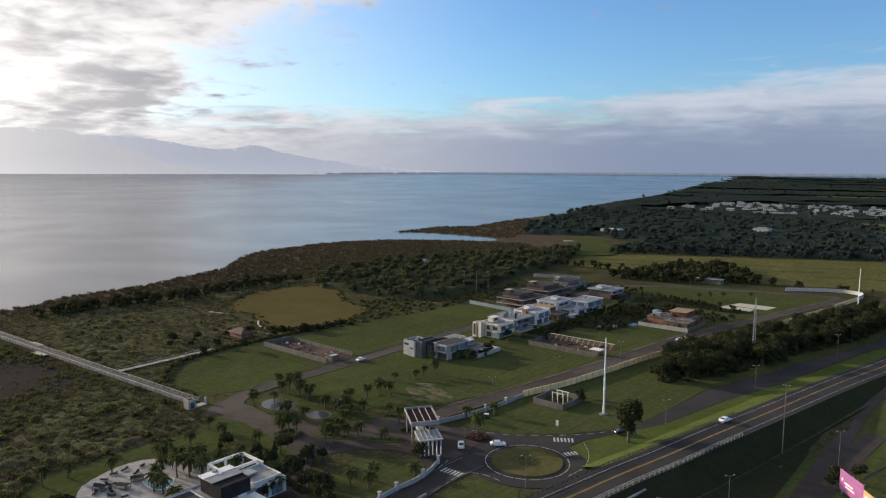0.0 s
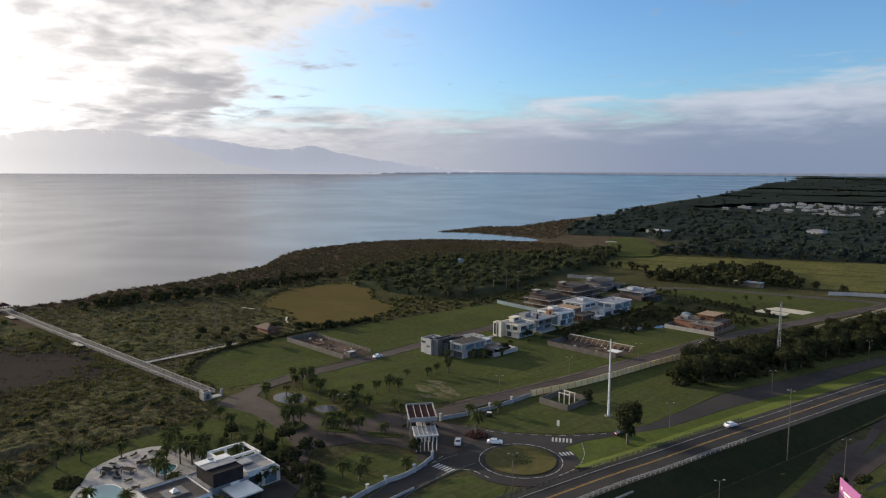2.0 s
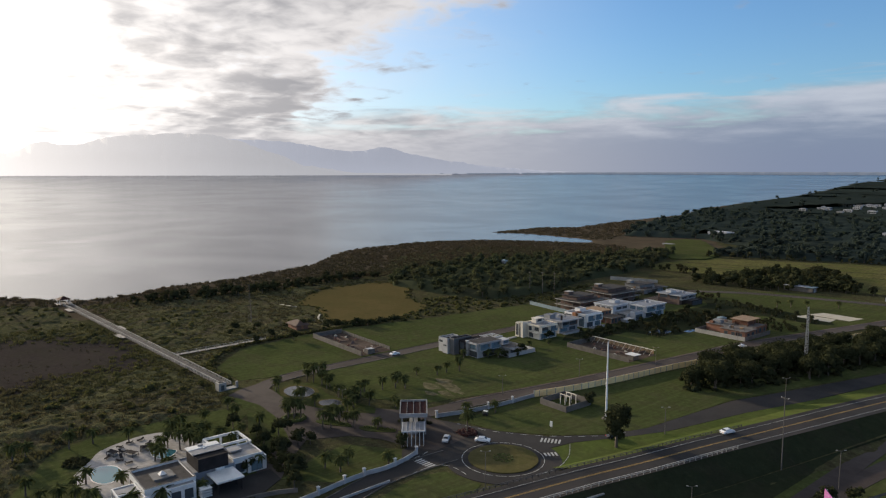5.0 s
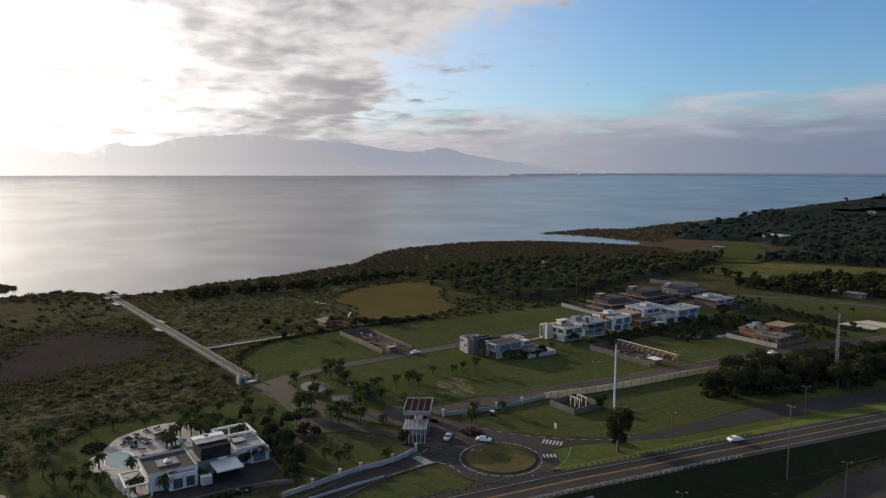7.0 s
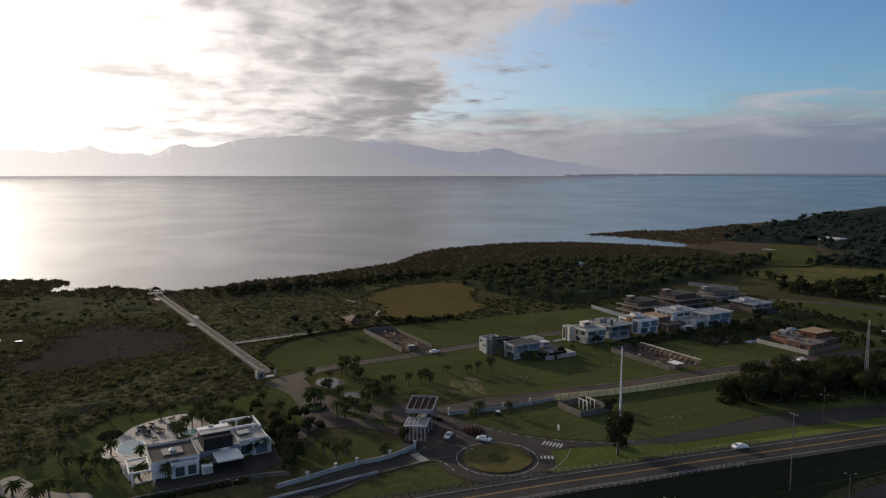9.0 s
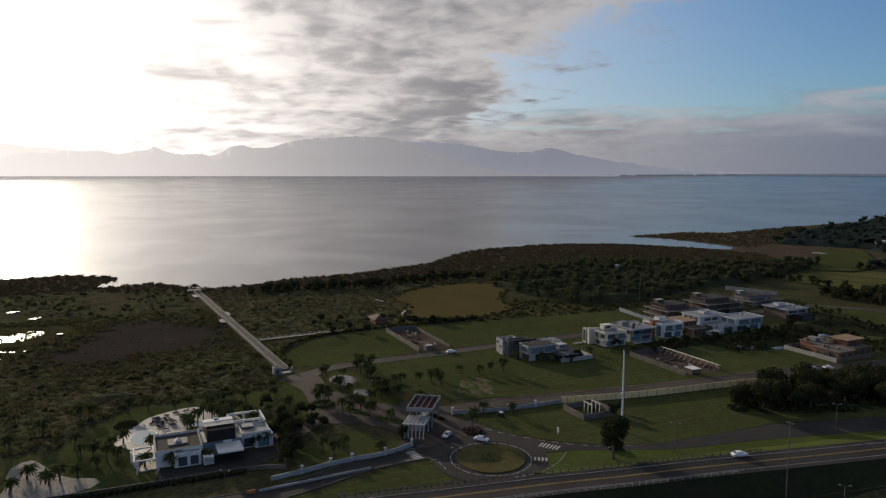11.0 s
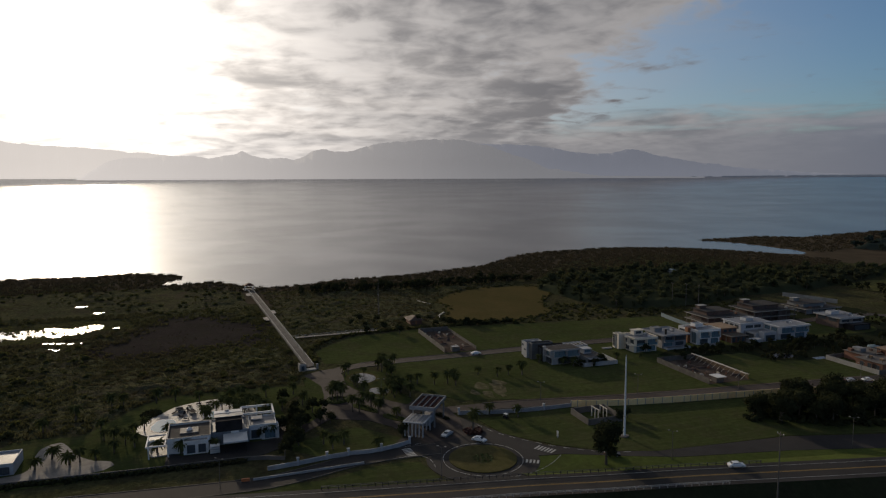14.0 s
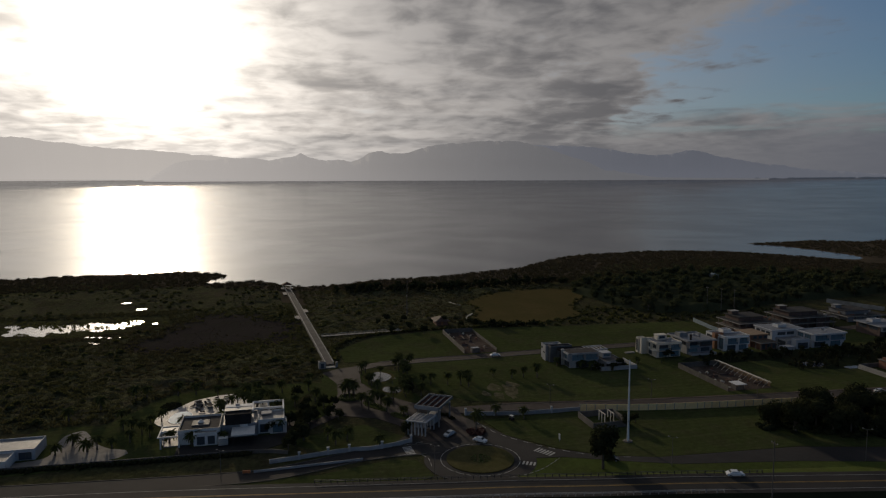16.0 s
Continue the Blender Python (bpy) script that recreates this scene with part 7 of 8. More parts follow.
def car(x, y, turn, paint, label, z=ROAD_TOP):
    ob = thing("car", label, "car", "cars", (x, y, z), turn)
    body = part("body", car_meshes(paint), PAINTS[paint], ob)
    glass = bmesh.new()
    for s in (-1, 1):
        add_box(glass, -1.05, 0.6, s * 0.735 - 0.02, s * 0.735 + 0.02, 1.02, 1.36)
    part("side_window", glass, GLASS, ob)
    for name, (x0, z0, x1, z1) in (("windscreen", (0.62, 1.42, 1.2, 1.03)), ("rear_window", (-1.5, 1.05, -1.12, 1.38))):
        pane = bmesh.new()
        c = [pane.verts.new(v) for v in ((x0, -0.62, z0 + 0.04), (x1, -0.66, z1 + 0.04), (x1, 0.66, z1 + 0.04), (x0, 0.62, z0 + 0.04))]
        pane.faces.new(c)
        bmesh.ops.solidify(pane, geom=pane.faces[:], thickness=0.03)
        part(name, pane, GLASS, ob)
    for wx in (-1.35, 1.35):
        for wy in (-0.8, 0.8):
            w = part("wheel", tube(bmesh.new(), (wx, wy - 0.1, 0.31), (wx, wy + 0.1, 0.31), 0.31, 0.31, 14), RUBBER, ob)
            part("rim", tube(bmesh.new(), (wx, wy - 0.115, 0.31), (wx, wy + 0.115, 0.31), 0.18, 0.18, 10), METAL, w)
    for s in (-0.55, 0.55):
        part("headlight", box(2.1, 2.2, s - 0.18, s + 0.18, 0.6, 0.74), GLASS, ob)
        part("tail_light", box(-2.21, -2.12, s - 0.18, s + 0.18, 0.66, 0.8), PAINTS["red"], ob)
    return ob


car(-200.6, 186, radians(92), "white", "white car on the estate road beside the plot")
car(-115.5, 144.5, radians(-50), "silver", "silver-blue car leaving the gatehouse")
car(-108.5, 152, radians(40), "white", "white car entering the roundabout")
car(-87, 183, radians(60), "black", "black car on the approach road")
car(-65.5, 206, radians(75), "white", "white car on the highway", 2.78 - 2.2 * (206 - 190) / 120)
car(-118.5, 304, radians(80), "silver", "silver car parked on the estate road", 0.11)
car(-117.2, 310.5, radians(80), "white", "pale car parked on the estate road", 0.11)

for k, (x, y) in enumerate(((-219, 309.6), (-216, 310.4), (-213, 311), (-222, 310), (-211, 311.5))):
    stack = thing("brick_stack", "stack of orange bricks on the building site", "bricks", "brick stacks", (x, y, 0), 0.2 * k)
    part("layer", box(-1.1, 1.1, -0.5, 0.5, 0, 0.7, 0.02), BRICK, stack)
    part("layer", box(-0.9, 0.8, -0.45, 0.45, 0.71, 1.3, 0.02), BRICK, stack)

cart = thing("utility_cart", "small white-topped utility cart on the lawn", "cart", at=(-123.8, 167, 0.05), turn=radians(20))
part("body", box(-0.8, 0.8, -0.45, 0.45, 0.3, 0.75, 0.05), CHARCOAL, cart)
part("canopy", box(-0.75, 0.75, -0.5, 0.5, 1.45, 1.55, 0.03), WHITE, cart)
part("seat", box(-0.3, 0.1, -0.42, 0.42, 0.75, 1.05, 0.04), DARKMETAL, cart)
for a in (-0.68, 0.68):
    for b in (-0.42, 0.42):
        part("post", box(a - 0.03, a + 0.03, b - 0.03, b + 0.03, 0.75, 1.45), METAL, cart)
        part("wheel", tube(bmesh.new(), (a * 0.75, b * 1.05 - 0.06, 0.22), (a * 0.75, b * 1.05 + 0.06, 0.22), 0.22, 0.22, 12), RUBBER, cart)
barrier = thing("barrier", "orange plastic road barrier at the wall's end", "barrier", at=(-102.4, 86.2, 0.1), turn=1.5)
part("block", box(-1.0, 1.0, -0.3, 0.3, 0, 0.8, 0.08), surface("orange_plastic", (0.5, 0.16, 0.06), (0.56, 0.2, 0.08), 1.0, 0.6, 0.0), barrier)
part("foot", box(-1.1, 1.1, -0.42, 0.42, 0, 0.12, 0.02), DARKMETAL, barrier)
# ---- the white villa and its pool terrace ----
terrace = tagged(mesh_object("terrace", slab([(p.x, p.y) for p in smooth([(-148, 56.3), (-156, 57.3), (-162.9, 62.5), (-168.3, 66), (-171.8, 73), (-173, 79.6), (-170.2, 86), (-160, 91), (-150, 92), (-142, 90), (-140, 80), (-138.5, 70), (-141, 62.5)], 3, True)],
                                             -0.2, 0.22), DECK), "pale curved stone pool terrace", "terrace", kind="structure")
for outline in ([(-156.5, 62), (-157, 64.5), (-154.9, 66.8), (-150.4, 67.2), (-147, 65.8), (-146, 62.2), (-150.2, 60.2)], [(-160.4, 77.4), (-158.4, 80.4), (-156, 82.4), (-153.4, 80.6), (-152.6, 77.8), (-156, 76.4)]):
    soft_edge = [(p.x, p.y) for p in smooth(outline, 1.0, True)]
    mid = Vector((sum(p[0] for p in soft_edge) / len(soft_edge), sum(p[1] for p in soft_edge) / len(soft_edge)))
    pool = thing("swimming_pool", "turquoise swimming pool sunk in the pale terrace", "swimming pool")
    part("rim", slab([tuple(mid + (Vector(p) - mid) * 1.08) for p in soft_edge], 0.2, 0.27), WHITE, pool)
    part("water", slab(soft_edge, 0.2, 0.285), POOL, pool)
villa = thing("villa", "sprawling white villa with flat grey roofs and a dark upper box", "villa")
block(villa, -139.5, -127, 66.2, 77.8, 0, 4.5, WHITE, DARKROOF, 0.5)
for x0, x1, y0, y1 in ((-139.55, -126.95, 66.15, 66.45), (-139.55, -126.95, 77.55, 77.85), (-139.55, -139.25, 66.46, 77.54), (-127.25, -126.95, 66.46, 77.54)):
    plate(villa, x0, x1, y0, y1, 4.502, 4.58, DARKPANEL, "coping", 0)
plate(villa, -135.5, -131, 69.5, 74.5, 4.0, 4.35, DARKPANEL, "skylight_kerb")
bm = bmesh.new()
bmesh.ops.create_cone(bm, cap_ends=True, segments=4, radius1=1.2, radius2=0.1, depth=0.8, matrix=Matrix.Translation((-133.2, 72, 4.9)) @ Matrix.Rotation(radians(45), 4, "Z"))
part("skylight", bm, WHITE, villa)
block(villa, -131.5, -125.2, 70.6, 77.2, 0, 3.9, WHITE, DECK, 0.15)
pane_window(villa, "s", -129.8, -127.2, 0.6, 2.7, 70.6, GLASS, 1)
pane_window(villa, "e", 71.6, 73.6, 0.5, 2.7, -125.2, GLASS, 0)
pane_window(villa, "e", 74.6, 76.4, 0.5, 2.7, -125.2, GLASS, 0)
pane_window(villa, "s", -138.5, -132.5, 0.4, 2.8, 66.2, GLASS, 3)
for k in range(4):
    plate(villa, -125.1, -122.9, 77.6 + 0.0, 80.2, 0.5 + 0.62 * k, 0.62 + 0.62 * k, WHITE, "louvre")
# open frame on the garden side
for x, y in ((-134, 61), (-134, 65.8), (-125.2, 61.6), (-125.2, 66.6), (-129.6, 61.2)):
    plate(villa, x - 0.18, x + 0.18, y - 0.18, y + 0.18, 0, 3.3, WHITE, "column", 0)
for y in (61, 65.8):
    plate(villa, -134.2, -125, y - 0.18, y + 0.18, 3.3, 3.65, WHITE, "beam", 0)
for x in (-134, -129.6, -125.2):
    plate(villa, x - 0.18, x + 0.18, 60.8, 66.2, 3.302, 3.652, WHITE, "beam", 0)
plate(villa, -134, -130.2, 61.2, 65.6, 3.36, 3.5, ROOFING, "canopy_panel", 0)
part("paving", slab([(-142, 60), (-142, 62.6), (-134.2, 66), (-126.5, 67.2), (-126.2, 62.2), (-134, 60.2)], 0, 0.3), DECK, villa)
# middle wing with the dark upper box
block(villa, -140.5, -129.8, 77.8, 88.4, 0, 4.1, GREY, ROOFING, 0.3)
block(villa, -137.5, -129.2, 79.2, 86.6, 4.1, 7.3, CHARCOAL, CHARCOAL, 0.2)
plate(villa, -137.9, -135.4, 78.9, 86.9, 7.32, 7.6, WHITE, "roof_slab")
plate(villa, -135.2, -132.2, 78.9, 86.9, 7.32, 7.5, ROOFING, "roof_slab")
plate(villa, -129.4, -122.4, 81.2, 87.8, 3.0, 3.4, WHITE, "carport_roof")
plate(villa, -131.6, -129.2, 83.4, 85.6, 3.42, 4.1, WHITE, "roof_step")
# carport columns, coloured charcoal for the shade under the roof
for x, y in ((-122.9, 81.7), (-122.9, 87.3), (-126, 81.7), (-126, 87.3)):
    plate(villa, x - 0.1, x + 0.1, y - 0.1, y + 0.1, 0, 3.0, CHARCOAL, "column", 0)
# north wing and its open beam frame
block(villa, -139.6, -131.2, 88.6, 96.4, 0, 4.4, WHITE, DECK, 0.35)
block(villa, -134.6, -130.2, 92, 97, 0, 3.7, WHITE, DECK, 0.3)
pane_window(villa, "e", 93, 95.8, 0.5, 2.8, -130.2, BLUEGLASS, 1)
pane_window(villa, "e", 89.2, 91.4, 0.5, 2.8, -131.2, GLASS, 1)
plate(villa, -138.6, -135.2, 89.4, 92.6, 4.42, 4.75, GREY, "roof_step")
for y in (86.8, 96.2):
    plate(villa, -147, -138.2, y - 0.25, y + 0.25, 4.6, 5.2, WHITE, "beam", 0)
for x in (-147, -140.3):
    plate(villa, x - 0.25, x + 0.25, 86.9, 96.1, 4.602, 5.198, WHITE, "beam", 0)
for x, y in ((-147, 86.8), (-147, 96.2), (-140.3, 96.2), (-147, 91.5)):
    plate(villa, x - 0.25, x + 0.25, y - 0.25, y + 0.25, 0, 4.6, WHITE, "column", 0)
roof_clutter(villa, -137, 82.5, 7.1)


def lounger(x, y, turn, m):
    ob = thing("sun_lounger", "dark cushioned sun lounger on the terrace", "sun lounger", "loungers on the terrace", (x, y, 0.22), turn)
    part("frame", box(-1.0, 1.0, -0.38, 0.38, 0.22, 0.3, 0.02), DARKMETAL, ob)
    part("mattress", box(-1.0, 0.3, -0.35, 0.35, 0.3, 0.42, 0.03), m, ob)
    back_ = box(0.3, 1.0, -0.35, 0.35, 0.3, 0.42, 0.03)
    bmesh.ops.rotate(back_, verts=back_.verts, cent=(0.3, 0, 0.36), matrix=Matrix.Rotation(radians(-35), 3, "Y"))
    part("backrest", back_, m, ob)
    for a in (-0.9, 0.9):
        for b in (-0.3, 0.3):
            part("leg", box(a - 0.04, a + 0.04, b - 0.04, b + 0.04, 0, 0.22), DARKMETAL, ob)


for k, (x, y) in enumerate(((-166, 68.5), (-167.5, 71), (-169, 74), (-169.5, 77), (-162, 66.5), (-160.5, 69.5), (-164, 70.5), (-158, 68.5), (-155, 70), (-168.5, 81), (-166, 86), (-163, 72), (-150, 70), (-147, 72), (-165.5, 78))):
    lounger(x, y, 0.6 * k, CHARCOAL)


def gazebo(x, y, turn):
    ob = thing("gazebo", "dark flat-roofed shade shelter on the terrace", "shelter", "shelters on the terrace", (x, y, 0.22), turn)
    part("roof", box(-1.5, 1.5, -0.9, 0.9, 1.0, 1.1, 0.03), CHARCOAL, ob)
    for a in (-1.7, 1.7):
        for b in (-1.2, 1.2):
            part("column", box(a * 0.8 - 0.06, a * 0.8 + 0.06, b * 0.8 - 0.06, b * 0.8 + 0.06, 0, 1.0), DARKMETAL, ob)
    part("day_bed", box(-1.3, 1.3, -0.7, 0.7, 0.1, 0.5, 0.05), SLATE, ob)


for x, y, turn in ((-159.8, 72, 0.5), (-163.2, 68.2, 0.4), (-161.5, 76.2, 1.2)):
    gazebo(x, y, turn)

# the neighbour's flat white building and its forecourt
# dark drive sheet that also stands in for the shade before the villa
patch("drive_and_shade", "dark asphalt drive with painted shade before the villa", [(-129, 66), (-124.5, 70.4), (-124.5, 78), (-129, 80), (-129, 97.5), (-122, 97), (-117.5, 90), (-117, 66)], ASPHALT, 0.13, "road")
side_house = thing("garden_building", "low white flat-roofed building beside a paved forecourt", "building")
block(side_house, -136, -126, 10, 29, 0, 3.2, OLDWHITE, ROOFING, 0.4)
block(side_house, -126, -119, 10, 24, 0, 2.8, WHITE, DECK, 0.3)
pane_window(side_house, "e", 25, 28, 0.4, 2.2, -126, GLASS, 1)
pane_window(side_house, "e", 12, 22, 0.4, 2.2, -119, GLASS, 4)
patch("forecourt", "pale paved forecourt with curved edges", [(p.x, p.y) for p in smooth([(-123, 20), (-126, 31), (-134, 31.5), (-143, 32), (-146.5, 36), (-141, 39.5), (-134.5, 42.5), (-129, 47.5), (-127, 52), (-121.5, 51), (-118, 30)], 2, True)], SETTS, 0.1, "paving")
wall_run("garden_wall", "low grey wall between the villa's garden and the slip road", [(-120, -10), (-118.5, 30), (-117, 60), (-116, 88), (-113, 97)], 1.1, DARK_CONCRETE)

# ponds, planted islands and beds by the gate
for outline, label in (([(-187, 130), (-188, 134), (-183.5, 137.2), (-178.5, 136.6), (-175.2, 133), (-177.4, 129), (-182.7, 128)], "round ornamental pond beside the estate road"),
                       ([(-168.2, 133.6), (-166.8, 137.6), (-163.5, 138.4), (-160.4, 136.4), (-162.2, 132.6), (-165.6, 131.8)], "small ornamental pond by the forecourt")):
    line = [(p.x, p.y) for p in smooth(outline, 1.0, True)]
    mid = Vector((sum(p[0] for p in line) / len(line), sum(p[1] for p in line) / len(line)))
    pond = thing("pond", label, "pond")
    part("bank", slab([tuple(mid + (Vector(p) - mid) * 1.35) for p in line], -0.1, 0.125), DARKGRASS, pond)
    part("edging", slab([tuple(mid + (Vector(p) - mid) * 1.05) for p in line], 0, 0.17), KERB, pond)
    part("water", slab(line, 0, 0.18), LAKE, pond)
patch("lawn_pond", "lawn strip with ponds between the carriageways", [(p.x, p.y) for p in smooth([(-192, 128), (-194, 136), (-184, 140.5), (-172, 139), (-160, 142), (-150, 143.5), (-147, 141), (-157, 133), (-168, 127.5), (-180, 125.5)], 2, True)], LAWN, 0.11)
patch("planted_island", "round planted island in the forecourt", ring(-158.8, 119, 4.0, 24), LAWN, 0.22)
patch("planted_island", "long planted island in the forecourt", [(p.x, p.y) for p in smooth([(-153, 123.5), (-151, 127), (-144, 130), (-141.5, 129.4), (-144, 127), (-149.5, 123.2)], 1.5, True)], LAWN, 0.22)
patch("planted_island", "long planted island before the gate", [(p.x, p.y) for p in smooth([(-140, 131), (-137.5, 134.2), (-131, 138), (-129.8, 137), (-133, 133.2), (-137, 130.4)], 1.5, True)], LAWN, 0.22)


def shrub_row(name, label, places, sizes, leaf, seed):
    pieces = []
    rng = np.random.default_rng(seed)
    for (x, y), s in zip(places, sizes):
        a = rng.uniform(0, 6.28)
        for v, q, m in BUSHES[rng.integers(len(BUSHES))]:
            c, d = math.cos(a) * s, math.sin(a) * s
            pieces.append((np.column_stack([x + v[:, 0] * c - v[:, 1] * d, y + v[:, 0] * d + v[:, 1] * c, v[:, 2] * s]), q, m))
    return tagged(new(name, raw_mesh(name, pieces, [leaf])), label, "shrubs")


FLOWER = surface("red_bedding_plants", (0.045, 0.018, 0.016), (0.07, 0.026, 0.022), 1.0, 0.9, 0.0, island=0.4)
HEDGE = surface("clipped_hedge", (0.05, 0.07, 0.02), (0.1, 0.11, 0.03), 1.0, 0.9, 0.0, island=0.4)
def line_points(points, step):
    return [(p.x, p.y) for p in smooth(points, step)]


shrub_row("flower_bed", "round bed of dark red flowers round a palm", [(-116.4 + r * math.cos(a), 153 + r * math.sin(a)) for r, n_ in ((0.3, 3), (1.5, 8), (2.4, 12)) for a in np.linspace(0, 6.28, n_)], [0.7] * 23, FLOWER, 1)
shrub_row("hedge", "ring of clipped shrubs round the palms", [(-158.8 + 3.0 * math.cos(a), 119 + 3.0 * math.sin(a)) for a in np.linspace(0, 6.0, 16)], [0.75] * 16, HEDGE, 2)
row = line_points([(-151.5, 125), (-146, 128.2), (-143, 129)], 0.9)
shrub_row("hedge", "low clipped hedge on the long island", row, [0.65] * len(row), HEDGE, 3)
row = line_points([(-138.5, 132), (-134, 135.5), (-131, 137.2)], 0.9)
shrub_row("hedge", "low clipped hedge before the gate", row, [0.65] * len(row), HEDGE, 4)
row = [(-96.5 + r * math.cos(a), 148.5 + r * math.sin(a)) for r, n_ in ((0.5, 3), (1.6, 7), (2.5, 11)) for a in np.linspace(0, 5.9, n_)]
shrub_row("flower_bed", "dark shrubs at the centre of the roundabout", row, [0.5] * len(row), HEDGE, 5)
row = line_points([(-150, 106), (-146, 101), (-138, 100.5), (-126, 99)], 1.3)
shrub_row("hedge", "dark shrubs along the villa's drive", row, [1.0] * len(row), LEAF, 6)
row = line_points([(-136, 143), (-133, 147.5), (-129, 149)], 1.3)
shrub_row("hedge", "dark shrubs beside the gatehouse", row, [0.8] * len(row), LEAF, 7)
row = line_points([(-118, 12), (-117, 40), (-116, 60), (-115, 86)], 1.5)
shrub_row("hedge", "dark hedge along the villa's garden wall", row, [1.0] * len(row), LEAF, 8)
row = line_points([(-210, 119), (-232, 119.5), (-252, 137), (-258, 165), (-258, 200)], 2.0)
shrub_row("hedge", "uneven bushes along the lawn's edge", row, [0.9 + 0.5 * ((k * 0.7) % 1) for k in range(len(row))], LEAF_LIGHT, 9)

# small things round the marsh field
hut = thing("hut", "small brown hut with a hipped tile roof", "hut", at=(-272, 178.5, 0))
part("wall", box(-4.5, 4.5, -3, 3, 0, 2.3), BRICK, hut)
part("door", box(4.5, 4.56, -0.5, 0.5, 0.02, 2.0), WOOD, hut)
bm = bmesh.new()
base = [bm.verts.new(c) for c in ((-5.6, -4.1, 2.2), (5.6, -4.1, 2.2), (5.6, 4.1, 2.2), (-5.6, 4.1, 2.2))]
tip = [bm.verts.new(c) for c in ((-2, 0, 4.0), (2, 0, 4.0))]
for f in ((base[0], base[1], tip[1], tip[0]), (base[1], base[2], tip[1]), (base[2], base[3], tip[0], tip[1]), (base[3], base[0], tip[0]), base[::-1]):
    bm.faces.new(f)
part("roof", bm, TILEROOF, hut)
wall_run("field_edge", "pale sandy bank along the brown field", [(-293, 202), (-284, 196), (-276, 194.2)], 0.4, SAND, thick=0.9, category="bank")
wall_run("field_edge", "pale sandy bank along the brown field", [(-267, 196), (-262, 199), (-259, 206)], 0.4, SAND, thick=0.8, category="bank")
row = line_points([(-274, 194), (-264, 198), (-258, 207), (-257.5, 216), (-259, 228)], 2.6)
shrub_row("hedge", "broken row of dark bushes at the brown field's edge", row, [1.3 + 1.2 * ((k * 0.618) % 1) for k in range(len(row))], LEAF, 10)
row = [(-164 + r * math.cos(a), 59.2 + 0.8 * r * math.sin(a)) for r, n_ in ((0.6, 3), (2.0, 8), (3.2, 12)) for a in np.linspace(0, 5.9, n_)]
shrub_row("flower_bed", "round bed of dark shrubs beside the terrace", row, [0.7] * len(row), LEAF, 11)
wall_run("field_edge", "pale strip of gravel by the field's corner", [(-335, 197.5), (-327, 199), (-320, 202)], 0.35, SAND, thick=1.1, category="bank")
mast(-300, 166, 20, "slim dark lattice tower in the marsh", lattice=True, leg=0.04, steel=DARK_CONCRETE)


def far_house(x, y, w, d, hgt, roofm, label, group):
    z = float(bowl(np.array(math.hypot(x, y - 50))))
    ob = thing("house", label, "house", group, (x, y, z))
    part("wall", box(-w / 2, w / 2, -d / 2, d / 2, -1, hgt), PALEGREY, ob)
    bm = bmesh.new()
    e = 0.35
    a = [bm.verts.new(c) for c in ((-w / 2 - e, -d / 2 - e, hgt), (w / 2 + e, -d / 2 - e, hgt), (w / 2 + e, d / 2 + e, hgt), (-w / 2 - e, d / 2 + e, hgt))]
    b = [bm.verts.new(c) for c in ((-w / 4, 0, hgt * 1.16), (w / 4, 0, hgt * 1.16))]
    for f in ((a[0], a[1], b[1], b[0]), (a[1], a[2], b[1]), (a[2], a[3], b[0], b[1]), (a[3], a[0], b[0]), a[::-1]):
        bm.faces.new(f)
    part("roof", bm, roofm, ob)
    for k in range(3):
        part("window", box(w / 2 - 0.05, w / 2 + 0.06, -d * 0.36 + k * d * 0.28, -d * 0.22 + k * d * 0.28, hgt * 0.25, hgt * 0.75), GLASS, ob)
        part("window", box(-w * 0.36 + k * w * 0.28, -w * 0.22 + k * w * 0.28, -d / 2 - 0.06, -d / 2 + 0.05, hgt * 0.25, hgt * 0.75), GLASS, ob)
    return ob


far_house(-364, 405, 6, 5, 5.6, BLUEPAINT, "small house with a pale blue roof among the woods", "far houses")
far_house(-394.7, 780.9, 24, 16, 6, OLDWHITE, "white house at the edge of far woods", "far houses")
far_house(-250, 880, 18, 14, 9, ROOFING, "pale house among far trees", "far houses")
far_house(-382.0, 656.8, 11, 6, 1.3, GREY, "low white shed by the far field", "far houses")
village = np.random.default_rng(77)
for k in range(170):
    y = village.uniform(1370, 1740)
    x = -600 + (k * 4.0) + village.uniform(-14, 14) + (y - 1500) * -0.1
    far_house(x, y, village.uniform(6, 15), village.uniform(6, 10), village.uniform(2.6, 5.0), (OLDWHITE, ROOFING, GREY, SLATE, ROOFING)[k % 5], "pale house in the distant village", "distant village")

p = scatter([(-620, 1360), (-560, 1760), (90, 1760), (70, 1350)], 30.0, 441)
planted("village_trees", "dark trees standing between the distant houses", "trees", FAR_WOODS, p, spread(len(p), 442, 0.3, 0.75), 443, [HAZY_FAR_LEAF, BARK])

# sheds and clutter north of the houses
shed = thing("shed", "long low shed with a white and green roof", "shed", at=(-168, 478, 0))
part("wall", box(-9, 9, -3, 3, 0, 3), DARK_CONCRETE, shed)
part("roof", box(-9.6, 5, -3.6, 3.6, 3, 3.3, 0.05), GREY, shed)
part("roof", box(5.05, 9.6, -3.6, 3.6, 3, 3.3, 0.05), BLUEPAINT, shed)
part("door", box(9.0, 9.05, -1, 1, 0, 2.4), GREY, shed)
tank = thing("water_tank", "pale blue water tank on a slab", "tank", at=(-150, 352, 0))
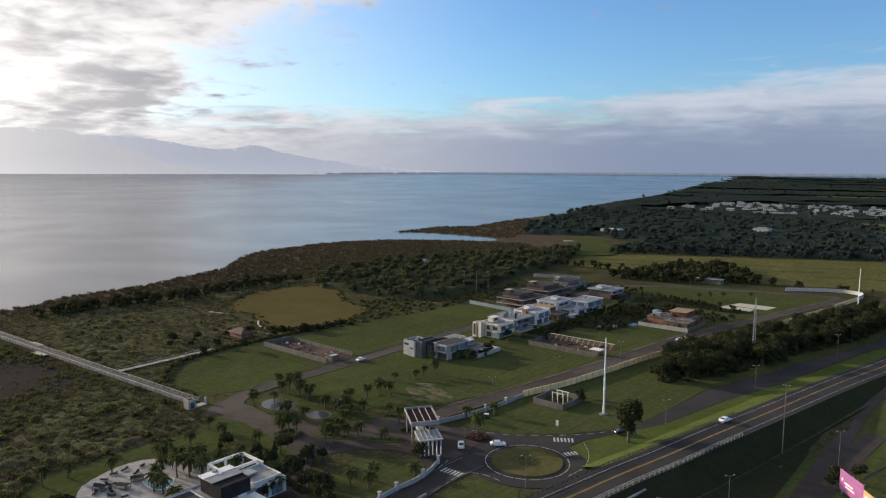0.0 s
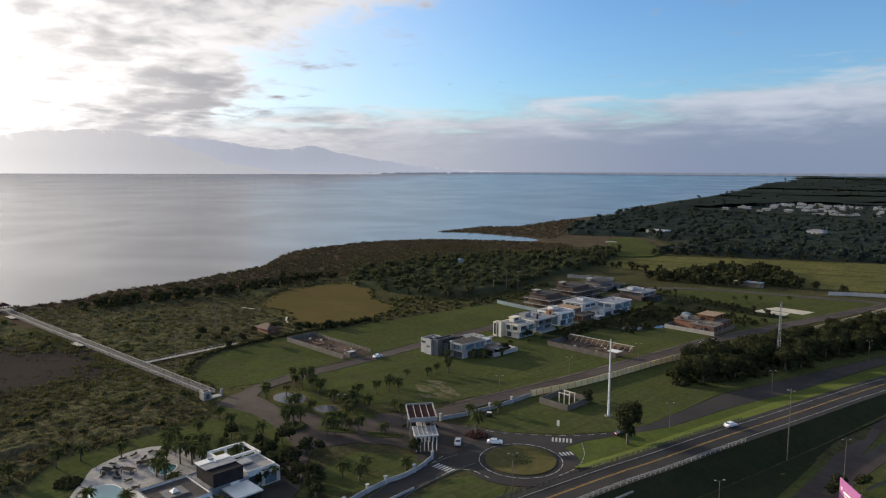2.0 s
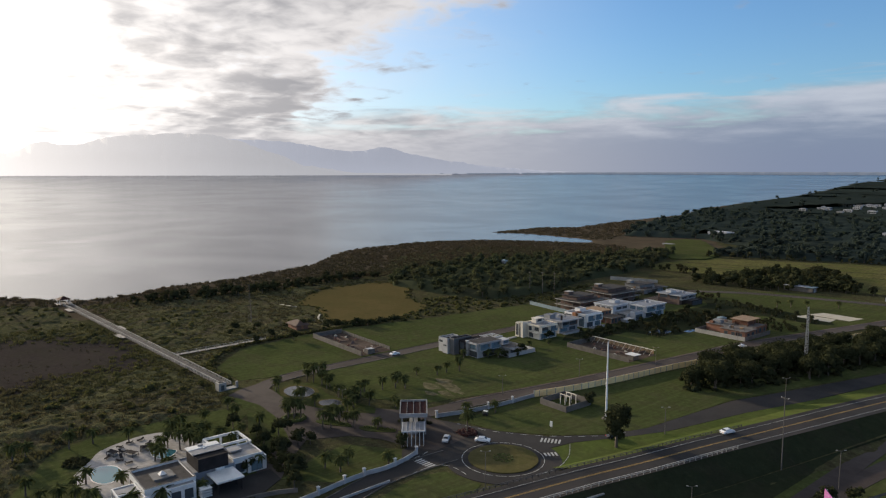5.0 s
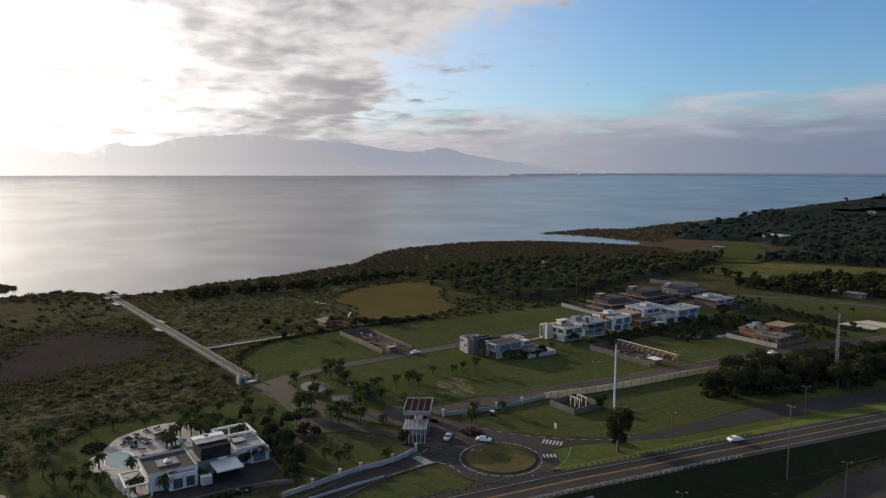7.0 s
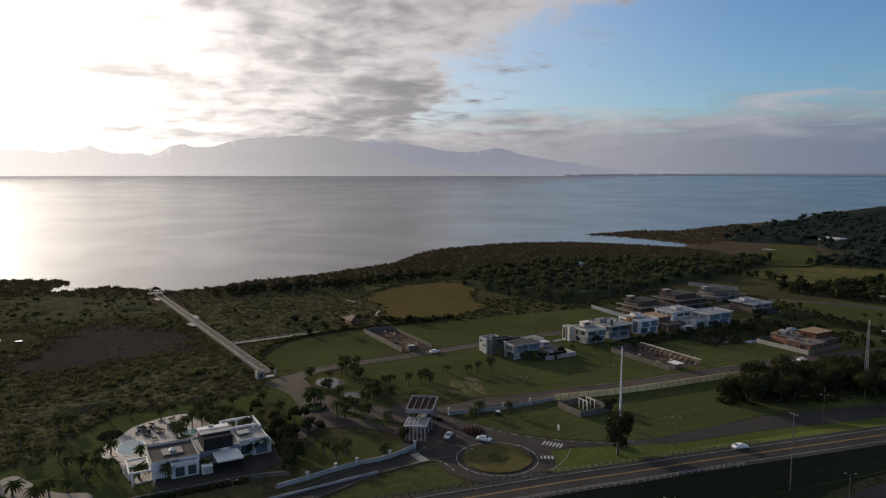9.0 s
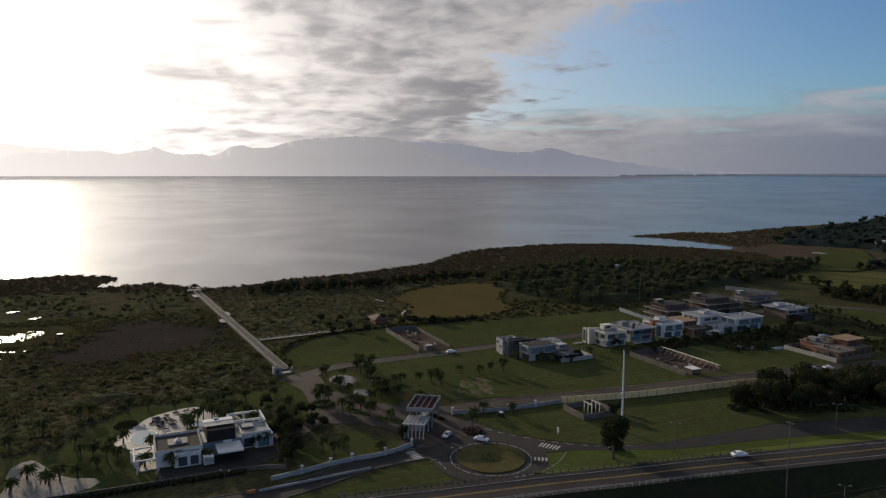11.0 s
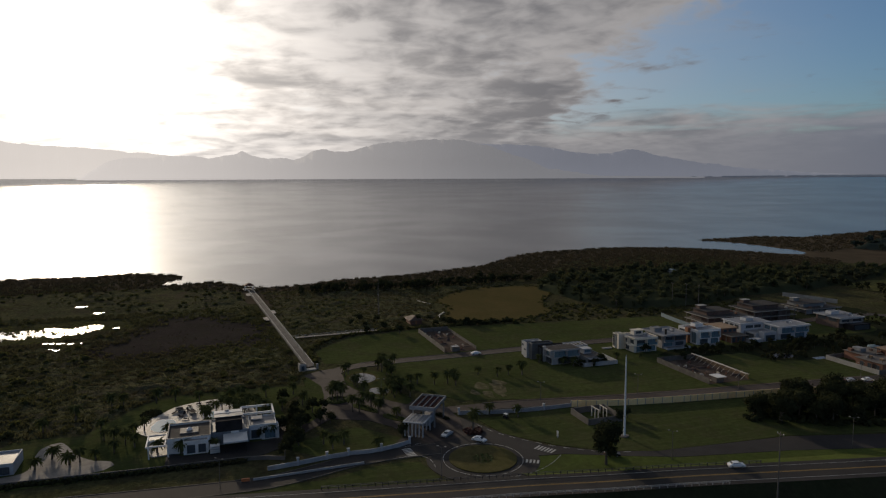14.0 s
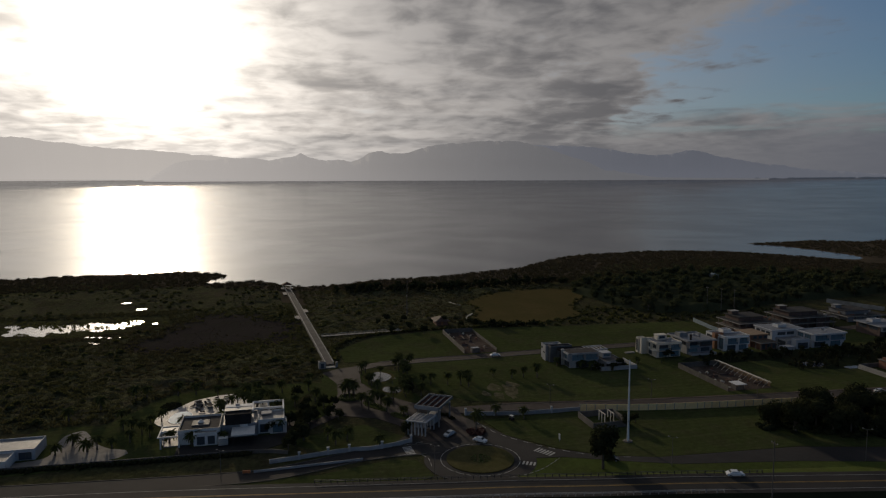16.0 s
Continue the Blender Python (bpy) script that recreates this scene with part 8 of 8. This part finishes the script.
part("drum", tube(bmesh.new(), (0, 0, 0.2), (0, 0, 2.4), 2.4, 2.3, 20), BLUEPAINT, tank)
part("lid", tube(bmesh.new(), (0, 0, 2.4), (0, 0, 3.0), 2.4, 0.4, 20), BLUEPAINT, tank)
part("slab", box(-2.8, 2.8, -2.8, 2.8, 0, 0.2), CONCRETE, tank)

# signs
sign = thing("sign_board", "small white sign on a post beside the approach road", "sign", at=(-103.5, 174.8, 0), turn=0.1)
part("post", tube(bmesh.new(), (0, 0, 0), (0, 0, 1.4), 0.06, 0.06, 8), METAL, sign)
part("board", box(-0.45, 0.45, -0.05, 0.05, 0.6, 2.3, 0.04), WHITE, sign)
PURPLE = surface("purple_print", (0.3, 0.1, 0.27), (0.34, 0.12, 0.3), 0.8, 0.6, 0.0, stain=0.15)
ORANGE = surface("orange_print", (0.6, 0.3, 0.16), (0.68, 0.36, 0.2), 0.8, 0.6, 0.0, stain=0.15)


def billboard(x, y, turn, width, height, base, m, label, bars):
    ob = thing("billboard", label, "billboard", at=(x, y, LOW), turn=turn)
    part("panel", box(0, width, -0.08, 0.08, base, base + height, 0.03), m, ob)
    part("back_frame", box(0.1, width - 0.1, 0.09, 0.2, base + 0.1, base + height - 0.1), DARKMETAL, ob)
    for k in range(3):
        a = 0.5 + (width - 1) * k / 2
        part("post", box(a - 0.14, a + 0.14, 0.2, 0.46, 0, base + height), METAL, ob)
    for a0, a1, z0, z1 in bars:
        part("printed_bar", box(a0, a1, -0.1, -0.085, base + z0, base + z1), WHITE, ob)
    return ob


LOW = -2.4
billboard(-31.8, 188, radians(-49.5), 9.5, 5.2, 1.2, PURPLE, "purple billboard with pale lettering bars", ((0.8, 1.4, 2.6, 3.3), (2.0, 5.5, 2.2, 2.7), (2.4, 6.2, 1.5, 1.9)))
billboard(-25.6, 180.75, radians(-49.5), 7, 4.2, 1.2, ORANGE, "orange billboard beside the purple one", ((0.6, 3.5, 2.6, 3.2),))
wall_run("yard_wall", "grey panel wall by the lower road", [(-28, 196), (-24, 212), (-17, 236), (-8, 262)], -0.8, DARK_CONCRETE)
tree_low = ((-33.6, 195), (-33.2, 190.5), (-29.5, 199), (-22, 207), (-18, 214))
for i, (x, y) in enumerate(tree_low):
    t_ = tree(x, y, SMALL[i % 3], 1.1, "small round tree beside the billboard")
    t_.location.z = LOW

# wing wall and opening where a road passes under the highway
bridge = thing("abutment", "pale concrete wing wall of the highway bridge", "abutment")
part("wing_wall", slab([(-66.3, 141), (-64.9, 150.4), (-64.5, 150.3), (-65.9, 141)], LOW, 1.9), CONCRETE, bridge)
part("cross_wall", slab([(-64.6, 150.2), (-59.5, 152.0), (-59.4, 151.6), (-64.5, 149.8)], LOW, 0.4), SLATE, bridge)

for k, outline in enumerate(([(-160, 303), (-159.5, 313), (-153, 314), (-153, 304.5)], [(-150, 318), (-150, 325), (-147.4, 326), (-147.2, 318)])):
    pond = thing("pond", "small pond between the house lots reflecting the sky", "pond")
    part("bank", slab(wavy(outline, 0.8, 2), -0.1, 0.09), DARKGRASS, pond)
    part("water", slab([(p.x, p.y) for p in smooth([(x * 0.9 - 15.6, y * 0.9 + 30.9) for x, y in outline] if k == 0 else outline, 1.5, True)], -0.05, 0.11), LAKE, pond)
